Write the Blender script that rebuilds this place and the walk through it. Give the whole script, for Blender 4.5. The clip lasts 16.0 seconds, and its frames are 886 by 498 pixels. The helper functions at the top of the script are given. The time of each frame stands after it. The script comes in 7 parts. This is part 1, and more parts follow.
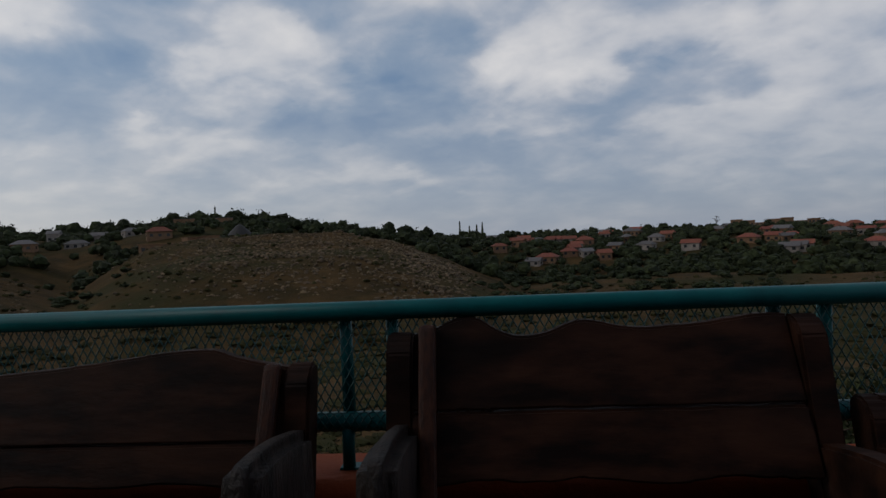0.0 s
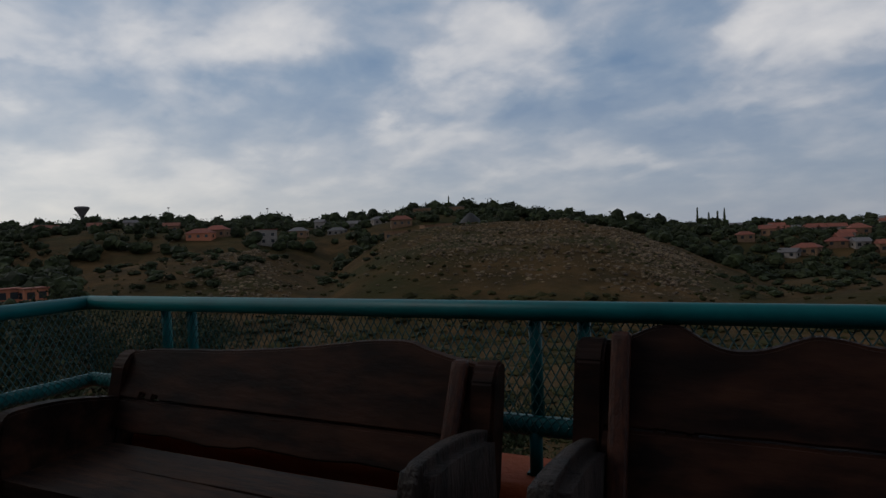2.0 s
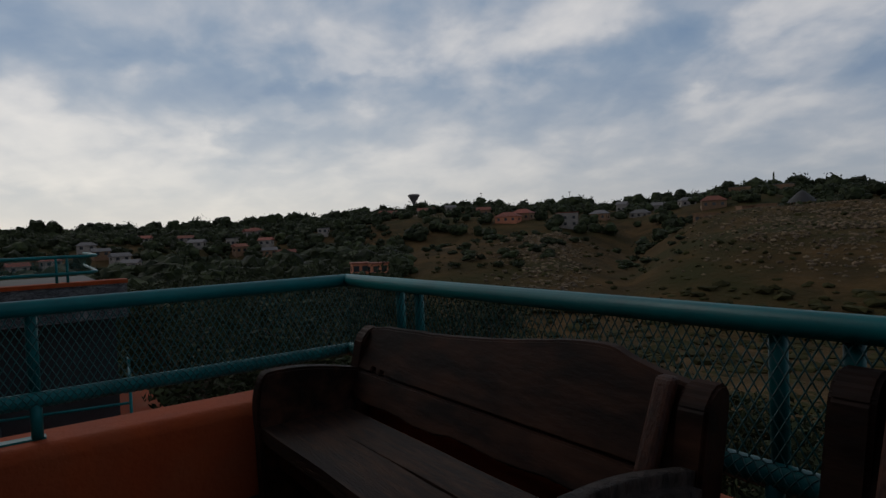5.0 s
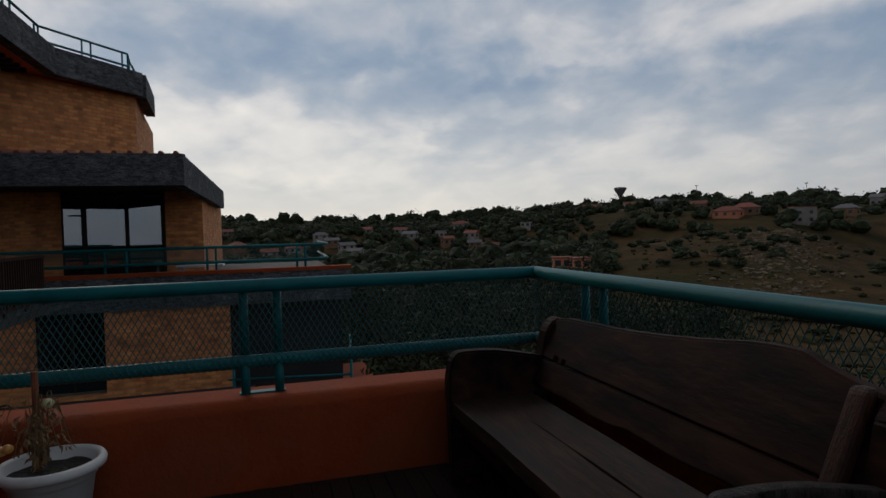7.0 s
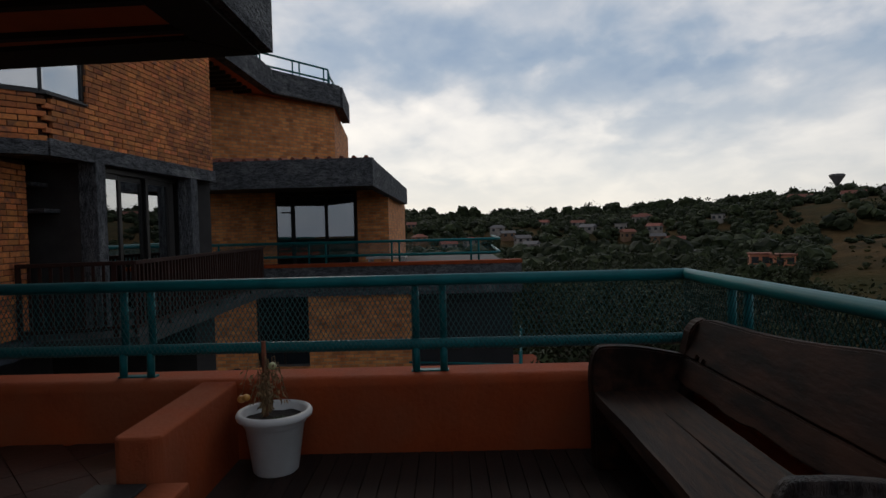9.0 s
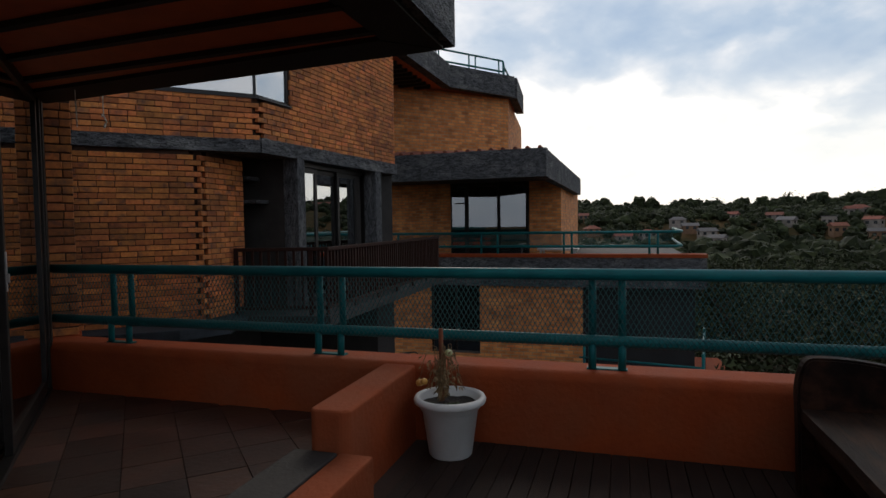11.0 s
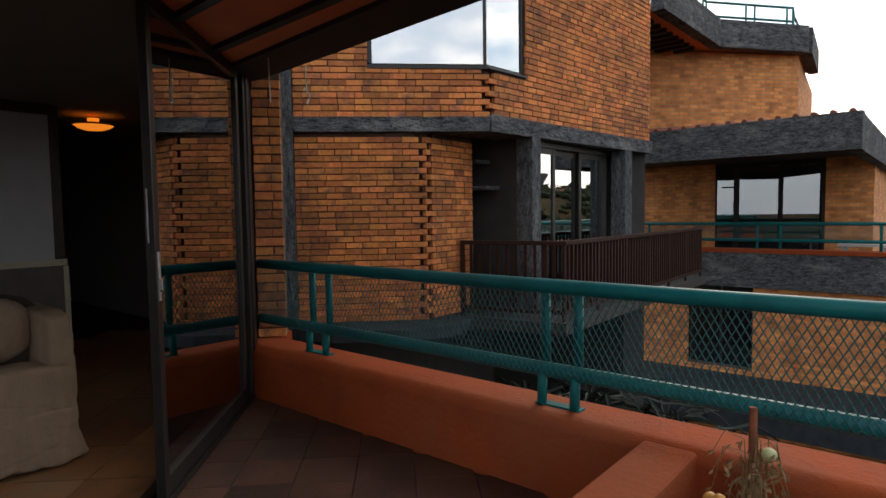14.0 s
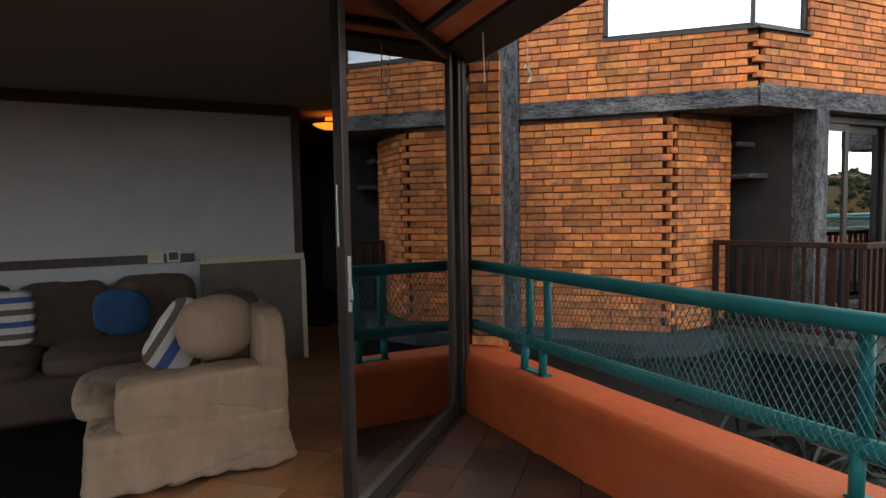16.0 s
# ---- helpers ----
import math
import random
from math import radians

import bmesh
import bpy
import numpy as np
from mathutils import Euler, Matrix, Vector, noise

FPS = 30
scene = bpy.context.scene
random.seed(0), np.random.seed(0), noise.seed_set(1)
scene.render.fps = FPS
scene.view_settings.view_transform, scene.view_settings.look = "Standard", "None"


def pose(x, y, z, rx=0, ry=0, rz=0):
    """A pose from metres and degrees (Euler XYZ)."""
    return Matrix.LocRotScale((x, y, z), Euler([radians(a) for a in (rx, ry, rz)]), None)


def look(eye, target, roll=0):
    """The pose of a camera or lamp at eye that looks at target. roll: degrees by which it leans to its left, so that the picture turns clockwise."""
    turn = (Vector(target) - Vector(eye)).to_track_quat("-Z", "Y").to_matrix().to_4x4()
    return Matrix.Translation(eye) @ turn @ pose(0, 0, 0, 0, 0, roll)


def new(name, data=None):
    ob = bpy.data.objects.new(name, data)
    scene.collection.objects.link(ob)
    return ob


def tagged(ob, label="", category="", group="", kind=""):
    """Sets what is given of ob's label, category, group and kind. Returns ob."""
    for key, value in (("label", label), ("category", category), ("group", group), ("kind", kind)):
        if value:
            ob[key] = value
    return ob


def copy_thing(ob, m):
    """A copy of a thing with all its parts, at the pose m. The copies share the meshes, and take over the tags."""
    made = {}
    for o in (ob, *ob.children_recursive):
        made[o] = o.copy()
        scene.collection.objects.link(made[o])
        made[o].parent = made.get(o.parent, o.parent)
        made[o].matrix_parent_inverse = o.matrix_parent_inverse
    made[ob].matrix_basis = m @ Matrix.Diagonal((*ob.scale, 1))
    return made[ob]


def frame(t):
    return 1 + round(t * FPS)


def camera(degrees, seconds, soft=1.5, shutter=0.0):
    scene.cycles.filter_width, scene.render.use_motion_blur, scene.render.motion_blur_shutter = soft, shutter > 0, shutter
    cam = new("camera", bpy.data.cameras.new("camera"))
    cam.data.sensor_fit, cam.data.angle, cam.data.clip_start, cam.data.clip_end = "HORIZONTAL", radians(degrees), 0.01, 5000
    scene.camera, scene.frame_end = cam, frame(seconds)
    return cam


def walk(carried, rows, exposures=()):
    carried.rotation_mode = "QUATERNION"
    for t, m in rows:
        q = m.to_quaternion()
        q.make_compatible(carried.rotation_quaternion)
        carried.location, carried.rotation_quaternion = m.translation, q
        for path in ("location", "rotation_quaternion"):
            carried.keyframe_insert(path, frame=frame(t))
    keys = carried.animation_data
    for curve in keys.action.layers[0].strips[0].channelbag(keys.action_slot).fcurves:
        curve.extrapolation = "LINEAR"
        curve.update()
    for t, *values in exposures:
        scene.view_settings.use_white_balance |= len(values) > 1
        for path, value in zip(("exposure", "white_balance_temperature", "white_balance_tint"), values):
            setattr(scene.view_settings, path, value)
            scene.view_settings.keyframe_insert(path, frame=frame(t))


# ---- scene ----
cam = camera(73.6, 16.0)
PATH = [
    (0, (2.971, -2.162, 1.367), (2.834, -0.167, 1.333), -2.5),
    (0.5, (2.985, -2.097, 1.371), (2.677, -0.122, 1.339), -2.2),
    (1, (3.006, -2.064, 1.385), (2.496, -0.131, 1.347), -2.4),
    (1.5, (3.037, -2.045, 1.396), (2.339, -0.171, 1.355), -2.4),
    (2, (3.069, -2.025, 1.393), (2.207, -0.222, 1.349), -2.3),
    (2.5, (3.1, -1.999, 1.388), (2.095, -0.271, 1.341), -2.2),
    (3, (3.125, -1.93, 1.384), (2.0, -0.278, 1.325), -2.1),
    (5.5, (3.206, -1.558, 1.385), (1.493, -0.528, 1.326), -2.1),
    (6, (3.232, -1.553, 1.387), (1.443, -0.661, 1.327), -1.8),
    (6.5, (3.285, -1.582, 1.391), (1.424, -0.851, 1.33), -1.6),
    (7, (3.358, -1.588, 1.382), (1.441, -1.022, 1.322), -1.5),
    (7.5, (3.502, -1.594, 1.398), (1.55, -1.164, 1.338), -1.5),
    (8, (3.607, -1.586, 1.419), (1.632, -1.275, 1.358), -1.3),
    (8.5, (3.685, -1.539, 1.426), (1.691, -1.392, 1.363), -1.3),
    (9, (3.768, -1.509, 1.439), (1.769, -1.526, 1.37), -1.4),
    (9.5, (3.823, -1.49, 1.433), (1.832, -1.656, 1.361), -1.3),
    (10, (3.854, -1.487, 1.427), (1.881, -1.809, 1.352), -1.1),
    (12.5, (3.205, -1.829, 1.479), (1.429, -2.743, 1.367), -0.7),
    (13, (2.988, -1.948, 1.473), (1.284, -2.988, 1.359), -0.7),
    (13.5, (2.772, -2.059, 1.458), (1.15, -3.224, 1.346), -0.9),
    (14, (2.515, -2.133, 1.476), (0.986, -3.416, 1.354), -0.8),
    (14.5, (2.387, -2.155, 1.525), (1.003, -3.592, 1.387), -0.6),
    (15, (2.241, -2.294, 1.511), (1.014, -3.868, 1.375), -0.8),
    (15.5, (2.133, -2.426, 1.53), (1.059, -4.107, 1.386), -0.8),
    (16, (2.061, -2.57, 1.501), (1.135, -4.338, 1.365), -1.0),
]
walk(cam, [(t, look(eye, target, roll)) for t, eye, target, roll in PATH],
     [(0, -0.12, 6500, 10), (3, -0.16, 6500, 10), (6, -0.24, 6600, 10), (8, -0.02, 6650, 10), (10, 0.3, 6850, 10), (12.5, 1.12, 7100, 10), (14, 1.78, 7450, 10), (16, 2.85, 7600, 10)])

# ---------------------------------------------------------------- world and sun
SUN_AZ, SUN_EL = 100.0, 38.0      # degrees left of +y, degrees up


# lit cloud heaps and grey-blue cloud bellies: bearing, elevation, half width, half height (degrees), strength
CLOUDS = [
    (18.7, 17.1, 10, 4.4, 1.0), (-7.4, 17.3, 9, 4.0, 1.2), (-29, 11.5, 15, 8.0, 1.3), (25.4, 10.3, 7, 2.4, 0.6), (21.4, 4.8, 4, 1.5, 0.5),
    (-2.3, 10.6, 5, 1.8, 0.8), (6.6, 5.8, 4, 1.1, 0.7), (-20.7, 17.0, 7, 1.8, 0.6), (62.5, 16.1, 10, 4.0, 0.5), (43.5, 17.3, 8, 3.6, 0.5),
    (61.1, 5.6, 14, 3.5, 0.4), (75.1, 10.3, 4.5, 2.0, 0.6), (94.3, 8.3, 12, 4.0, 0.9), (85.7, 6.2, 9, 1.6, 0.5), (51.4, 17.5, 8, 3.0, 0.5),
    (29.0, 8.8, 5, 2.4, 0.4), (85.6, 9.8, 11, 2.6, 0.6), (82.9, 14.4, 6, 2.4, 0.35), (110, 9, 22, 9, 0.7)]
BELLIES = [
    (36.0, 14.1, 10, 4.0, 1.1), (4.5, 16.1, 6, 5.0, 0.9), (-19.6, 13.4, 7, 2.6, 1.1), (15.5, 10.7, 10, 1.8, 0.7), (-9.2, 10.6, 8, 2.4, 0.8),
    (11.8, 21.5, 8, 2.0, 0.6), (1.6, 8.2, 6, 1.2, 0.5), (60.3, 13.4, 4, 1.5, 0.7), (45.5, 10.6, 6, 2.4, 0.5), (86.2, 16.4, 6, 3.4, 0.7),
    (97.4, 15.6, 8, 3.4, 0.7), (67.4, 8.4, 7.5, 2.0, 0.8), (67.6, 13.1, 4, 1.0, 0.7), (30, 19.5, 8, 2.0, 0.5), (0, 3, 18, 3.2, 0.5), (72, 17.5, 8, 2.5, 0.4)]


def make_world():
    w = bpy.data.worlds.new("world")
    w.use_nodes = True
    scene.world = w
    nt = w.node_tree
    nt.nodes.clear()
    N = nt.nodes.new
    L = nt.links.new
    out, bg = N("ShaderNodeOutputWorld"), N("ShaderNodeBackground")
    sky = N("ShaderNodeTexSky")
    sky.sky_type, sky.sun_disc = "NISHITA", False
    sky.sun_elevation, sky.sun_rotation = radians(SUN_EL), radians(-SUN_AZ)
    tc, sep = N("ShaderNodeTexCoord"), N("ShaderNodeSeparateXYZ")
    L(tc.outputs["Generated"], sep.inputs[0])

    def math_node(op, a, b=None):
        m = N("ShaderNodeMath")
        m.operation = op
        for k, v in enumerate((a, b)):
            if v is None:
                continue
            if isinstance(v, (int, float)):
                m.inputs[k].default_value = v
            else:
                L(v, m.inputs[k])
        return m.outputs[0]

    up = math_node("MAXIMUM", sep.outputs[2], 0.0)
    den = math_node("ADD", up, 0.34)
    comb = N("ShaderNodeCombineXYZ")
    L(math_node("DIVIDE", sep.outputs[0], den), comb.inputs[0])
    L(math_node("DIVIDE", sep.outputs[1], den), comb.inputs[1])

    def cloud(scale, detail, seed, stretch):
        mp = N("ShaderNodeMapping")
        mp.inputs["Location"].default_value = (seed, seed * 0.7, seed * 0.3)
        mp.inputs["Rotation"].default_value = (0, 0, radians(35))
        mp.inputs["Scale"].default_value = stretch
        L(comb.outputs[0], mp.inputs[0])
        n = N("ShaderNodeTexNoise")
        n.inputs["Scale"].default_value = scale
        n.inputs["Detail"].default_value = detail
        n.inputs["Roughness"].default_value = 0.5
        n.inputs["Distortion"].default_value = 0.25
        L(mp.outputs[0], n.inputs["Vector"])
        return n.outputs[0]

    def ramp(val, stops):
        r = N("ShaderNodeValToRGB")
        L(val, r.inputs[0])
        while len(r.color_ramp.elements) < len(stops):
            r.color_ramp.elements.new(0.5)
        for e, (p, c) in zip(r.color_ramp.elements, stops):
            e.position, e.color = p, (*c, 1)
        return r.outputs[0]

    big = cloud(1.7, 6.0, 2.4, (1, 1.15, 1))
    fine = cloud(5.2, 6.0, 7.7, (1, 1.1, 1))
    grain = math_node("ADD", math_node("MULTIPLY", big, 0.40), math_node("MULTIPLY", fine, 0.30))
    # bearing and elevation of the view, wavering so that the heaps get ragged edges
    bearing = math_node("MULTIPLY", math_node("ARCTAN2", math_node("MULTIPLY", sep.outputs[0], -1.0), sep.outputs[1]), 57.2958)
    height = math_node("MULTIPLY", math_node("ARCSINE", sep.outputs[2]), 57.2958)
    polar = N("ShaderNodeCombineXYZ")
    L(math_node("ADD", bearing, math_node("MULTIPLY", math_node("SUBTRACT", cloud(4.2, 5.0, 3.1, (1, 1, 1)), 0.5), 16.0)), polar.inputs[0])
    L(math_node("ADD", height, math_node("MULTIPLY", math_node("SUBTRACT", cloud(5.0, 5.0, 9.3, (1, 1, 1)), 0.5), 7.0)), polar.inputs[1])
    total = math_node("ADD", grain, 0.155)
    for sign, heaps in ((0.080, CLOUDS), (-0.094, BELLIES)):
        for az, el, hw, hh, k in heaps:
            off, shape, dist, fall = N("ShaderNodeVectorMath"), N("ShaderNodeVectorMath"), N("ShaderNodeVectorMath"), N("ShaderNodeMapRange")
            off.operation, shape.operation, dist.operation = "SUBTRACT", "MULTIPLY", "LENGTH"
            off.inputs[1].default_value, shape.inputs[1].default_value = (az, el, 0), (1 / hw, 1 / hh, 0)
            L(polar.outputs[0], off.inputs[0])
            L(off.outputs[0], shape.inputs[0])
            L(shape.outputs[0], dist.inputs[0])
            fall.interpolation_type = "SMOOTHERSTEP"
            fall.inputs[1].default_value, fall.inputs[2].default_value = 0.25, 1.45
            fall.inputs[3].default_value, fall.inputs[4].default_value = k * sign, 0.0
            L(dist.outputs["Value"], fall.inputs[0])
            total = math_node("ADD", total, fall.outputs[0])
    mixv = total
    col = ramp(mixv, [(0.37, (0.17, 0.26, 0.40)), (0.455, (0.26, 0.34, 0.455)), (0.52, (0.40, 0.45, 0.53)), (0.575, (0.57, 0.59, 0.63)), (0.70, (0.84, 0.82, 0.80))])
    # pale haze low over the land, brighter towards the sun
    low = ramp(up, [(0.0, (0.85, 0.85, 0.85)), (0.10, (0.5, 0.5, 0.5)), (0.26, (0.0, 0.0, 0.0))])
    sx, sy = -math.sin(radians(SUN_AZ)), math.cos(radians(SUN_AZ))
    toward = math_node("ADD", math_node("MULTIPLY", sep.outputs[0], sx), math_node("MULTIPLY", sep.outputs[1], sy))
    haze = ramp(math_node("ADD", math_node("MULTIPLY", toward, 0.5), 0.5), [(0.40, (0.33, 0.37, 0.44)), (0.75, (0.53, 0.535, 0.55)), (0.95, (0.77, 0.755, 0.725))])
    mx = N("ShaderNodeMix")
    mx.data_type = "RGBA"
    L(low, mx.inputs[0])
    L(col, mx.inputs[6])
    L(haze, mx.inputs[7])
    gain = ramp(math_node("ADD", math_node("MULTIPLY", toward, 0.5), 0.5), [(0.2, (0.98, 0.98, 1.0)), (0.95, (1.2, 1.18, 1.15))])
    # overhead, out of view, the sky is dimmed to weaken light from above
    deck = ramp(up, [(0.45, (1.0, 1.0, 1.0)), (0.85, (0.5, 0.51, 0.53))])
    md = N("ShaderNodeMix")
    md.data_type, md.blend_type = "RGBA", "MULTIPLY"
    md.inputs[0].default_value = 1.0
    L(gain, md.inputs[6])
    L(deck, md.inputs[7])
    gain = md.outputs[2]
    mg = N("ShaderNodeMix")
    mg.data_type, mg.blend_type = "RGBA", "MULTIPLY"
    mg.inputs[0].default_value = 1.0
    L(mx.outputs[2], mg.inputs[6])
    L(gain, mg.inputs[7])
    # clear sky behind the cloud deck
    dim = N("ShaderNodeMix")
    dim.data_type, dim.blend_type = "RGBA", "MULTIPLY"
    dim.inputs[0].default_value = 1.0
    L(sky.outputs[0], dim.inputs[6])
    dim.inputs[7].default_value = (0.10, 0.10, 0.10, 1)
    fin = N("ShaderNodeMix")
    fin.data_type = "RGBA"
    fin.inputs[0].default_value = 0.9
    L(dim.outputs[2], fin.inputs[6])
    L(mg.outputs[2], fin.inputs[7])
    L(fin.outputs[2], bg.inputs[0])
    bg.inputs[1].default_value = 0.95
    L(bg.outputs[0], out.inputs[0])


make_world()
sun = new("sun", bpy.data.lights.new("sun", "SUN"))
sun.data.energy, sun.data.angle, sun.data.color = 0.5, radians(25), (1.0, 0.95, 0.88)
a_, e_ = radians(SUN_AZ), radians(SUN_EL)
sun.matrix_world = look((-math.sin(a_) * math.cos(e_) * 50, math.cos(a_) * math.cos(e_) * 50, math.sin(e_) * 50), (0, 0, 0))


# ---------------------------------------------------------------- materials
def mat(name, c1, c2=None, scale=8.0, rough=0.7, bump=0.15, bscale=60.0, metal=0.0, stretch=(1, 1, 1), vary=0.0, c3=None, spec=0.5, big=0.0, island=False, bdist=0.01, patch=None, crack=0.0):
    """Two noise scales between colours c1 and c2, optional third for stains, bump from fine noise, random per object or island."""
    m = bpy.data.materials.new(name)
    m.use_nodes = True
    nt = m.node_tree
    N, L = nt.nodes.new, nt.links.new
    b = nt.nodes["Principled BSDF"]
    b.inputs["Roughness"].default_value = rough
    b.inputs["Metallic"].default_value = metal
    b.inputs["Specular IOR Level"].default_value = spec
    c2 = c2 or tuple(v * 0.75 for v in c1)
    tc, mp = N("ShaderNodeTexCoord"), N("ShaderNodeMapping")
    mp.inputs["Scale"].default_value = stretch
    L(tc.outputs["Object"], mp.inputs[0])
    info = N("ShaderNodeObjectInfo") if not island else N("ShaderNodeNewGeometry")
    rnd = info.outputs["Random"] if not island else info.outputs["Random Per Island"]
    if vary:
        va = N("ShaderNodeVectorMath")
        va.operation = "MULTIPLY_ADD"
        cmb = N("ShaderNodeCombineXYZ")
        for k in range(3):
            L(rnd, cmb.inputs[k])
        L(cmb.outputs[0], va.inputs[0])
        va.inputs[1].default_value = (37.0, 53.0, 71.0)
        L(mp.outputs[0], va.inputs[2])
        vec = va.outputs[0]
    else:
        vec = mp.outputs[0]

    def noise_tex(sc, det):
        n = N("ShaderNodeTexNoise")
        n.inputs["Scale"].default_value, n.inputs["Detail"].default_value = sc, det
        n.inputs["Roughness"].default_value = 0.6
        L(vec, n.inputs["Vector"])
        return n.outputs[0]

    n1 = noise_tex(scale, 6.0)
    r1 = N("ShaderNodeValToRGB")
    r1.color_ramp.elements[0].position, r1.color_ramp.elements[1].position = 0.36, 0.64
    r1.color_ramp.elements[0].color, r1.color_ramp.elements[1].color = (*c2, 1), (*c1, 1)
    L(n1, r1.inputs[0])
    col = r1.outputs[0]
    if c3:
        n2 = noise_tex(scale * 0.23, 4.0)
        r2 = N("ShaderNodeValToRGB")
        r2.color_ramp.elements[0].position, r2.color_ramp.elements[1].position = 0.52 - big, 0.68 - big
        L(n2, r2.inputs[0])
        mx = N("ShaderNodeMix")
        mx.data_type = "RGBA"
        L(r2.outputs[0], mx.inputs[0])
        L(col, mx.inputs[6])
        mx.inputs[7].default_value = (*c3, 1)
        col = mx.outputs[2]
    if vary:
        hs = N("ShaderNodeHueSaturation")
        mr = N("ShaderNodeMapRange")
        L(rnd, mr.inputs[0])
        mr.inputs[3].default_value, mr.inputs[4].default_value = 1.0 - vary, 1.0 + vary
        L(mr.outputs[0], hs.inputs["Value"])
        mr2 = N("ShaderNodeMapRange")
        ml = N("ShaderNodeMath")
        ml.operation = "FRACT"
        m7 = N("ShaderNodeMath")
        m7.operation = "MULTIPLY"
        m7.inputs[1].default_value = 7.3
        L(rnd, m7.inputs[0])
        L(m7.outputs[0], ml.inputs[0])
        L(ml.outputs[0], mr2.inputs[0])
        mr2.inputs[3].default_value, mr2.inputs[4].default_value = 0.5 - vary * 0.02, 0.5 + vary * 0.018
        L(mr2.outputs[0], hs.inputs["Hue"])
        L(col, hs.inputs["Color"])
        col = hs.outputs[0]
    if crack:      # hewn look: dark chipped lines between rough flakes
        vo, rc = N("ShaderNodeTexVoronoi"), N("ShaderNodeValToRGB")
        vo.feature = "DISTANCE_TO_EDGE"
        vo.inputs["Scale"].default_value = crack
        wob = N("ShaderNodeVectorMath")
        wob.operation = "ADD"
        nw = N("ShaderNodeTexNoise")
        nw.inputs["Scale"].default_value = 6.0
        L(mp.outputs[0], nw.inputs["Vector"])
        L(mp.outputs[0], wob.inputs[0])
        L(nw.outputs["Color"], wob.inputs[1])
        L(wob.outputs[0], vo.inputs["Vector"])
        rc.color_ramp.elements[0].position, rc.color_ramp.elements[1].position = 0.015, 0.10
        rc.color_ramp.elements[0].color = (0.30, 0.30, 0.31, 1)
        L(vo.outputs["Distance"], rc.inputs[0])
        mc = N("ShaderNodeMix")
        mc.data_type, mc.blend_type = "RGBA", "MULTIPLY"
        mc.inputs[0].default_value = 1.0
        L(col, mc.inputs[6])
        L(rc.outputs[0], mc.inputs[7])
        col = mc.outputs[2]
    if patch:      # broad weathered patches that run across the pieces
        geo, np_ = N("ShaderNodeNewGeometry"), N("ShaderNodeTexNoise")
        np_.inputs["Scale"].default_value, np_.inputs["Detail"].default_value = 1.1, 5.0
        np_.inputs["Roughness"].default_value = 0.62
        L(geo.outputs["Position"], np_.inputs["Vector"])
        r3 = N("ShaderNodeValToRGB")
        r3.color_ramp.elements[0].position, r3.color_ramp.elements[1].position = 0.44, 0.66
        r3.color_ramp.elements[1].color = (0.75, 0.75, 0.75, 1)
        L(np_.outputs[0], r3.inputs[0])
        mp_ = N("ShaderNodeMix")
        mp_.data_type = "RGBA"
        mp_.blend_type = "MULTIPLY"
        L(r3.outputs[0], mp_.inputs[0])
        L(col, mp_.inputs[6])
        mp_.inputs[7].default_value = (*patch, 1)
        col = mp_.outputs[2]
    L(col, b.inputs["Base Color"])
    if bump:
        nb = noise_tex(bscale, 5.0)
        bp = N("ShaderNodeBump")
        bp.inputs["Strength"].default_value, bp.inputs["Distance"].default_value = bump, bdist
        L(nb, bp.inputs["Height"])
        L(bp.outputs[0], b.inputs["Normal"])
    rr = N("ShaderNodeMapRange")
    L(n1, rr.inputs[0])
    rr.inputs[3].default_value, rr.inputs[4].default_value = max(0.02, rough - 0.08), min(1, rough + 0.08)
    L(rr.outputs[0], b.inputs["Roughness"])
    return m


def glass(name, tint, gloss):
    m = bpy.data.materials.new(name)
    m.use_nodes = True
    nt = m.node_tree
    nt.nodes.clear()
    N, L = nt.nodes.new, nt.links.new
    out, mix, tr, gl = N("ShaderNodeOutputMaterial"), N("ShaderNodeMixShader"), N("ShaderNodeBsdfTransparent"), N("ShaderNodeBsdfGlossy")
    tr.inputs[0].default_value = (*tint, 1)
    gl.inputs["Color"].default_value = (0.9, 0.93, 0.95, 1)
    gl.inputs["Roughness"].default_value = 0.01
    fr, ad = N("ShaderNodeFresnel"), N("ShaderNodeMath")
    fr.inputs[0].default_value = 1.5
    ad.operation, ad.use_clamp = "ADD", True
    ad.inputs[1].default_value = gloss
    L(fr.outputs[0], ad.inputs[0])
    L(ad.outputs[0], mix.inputs[0])
    L(tr.outputs[0], mix.inputs[1])
    L(gl.outputs[0], mix.inputs[2])
    L(mix.outputs[0], out.inputs[0])
    return m


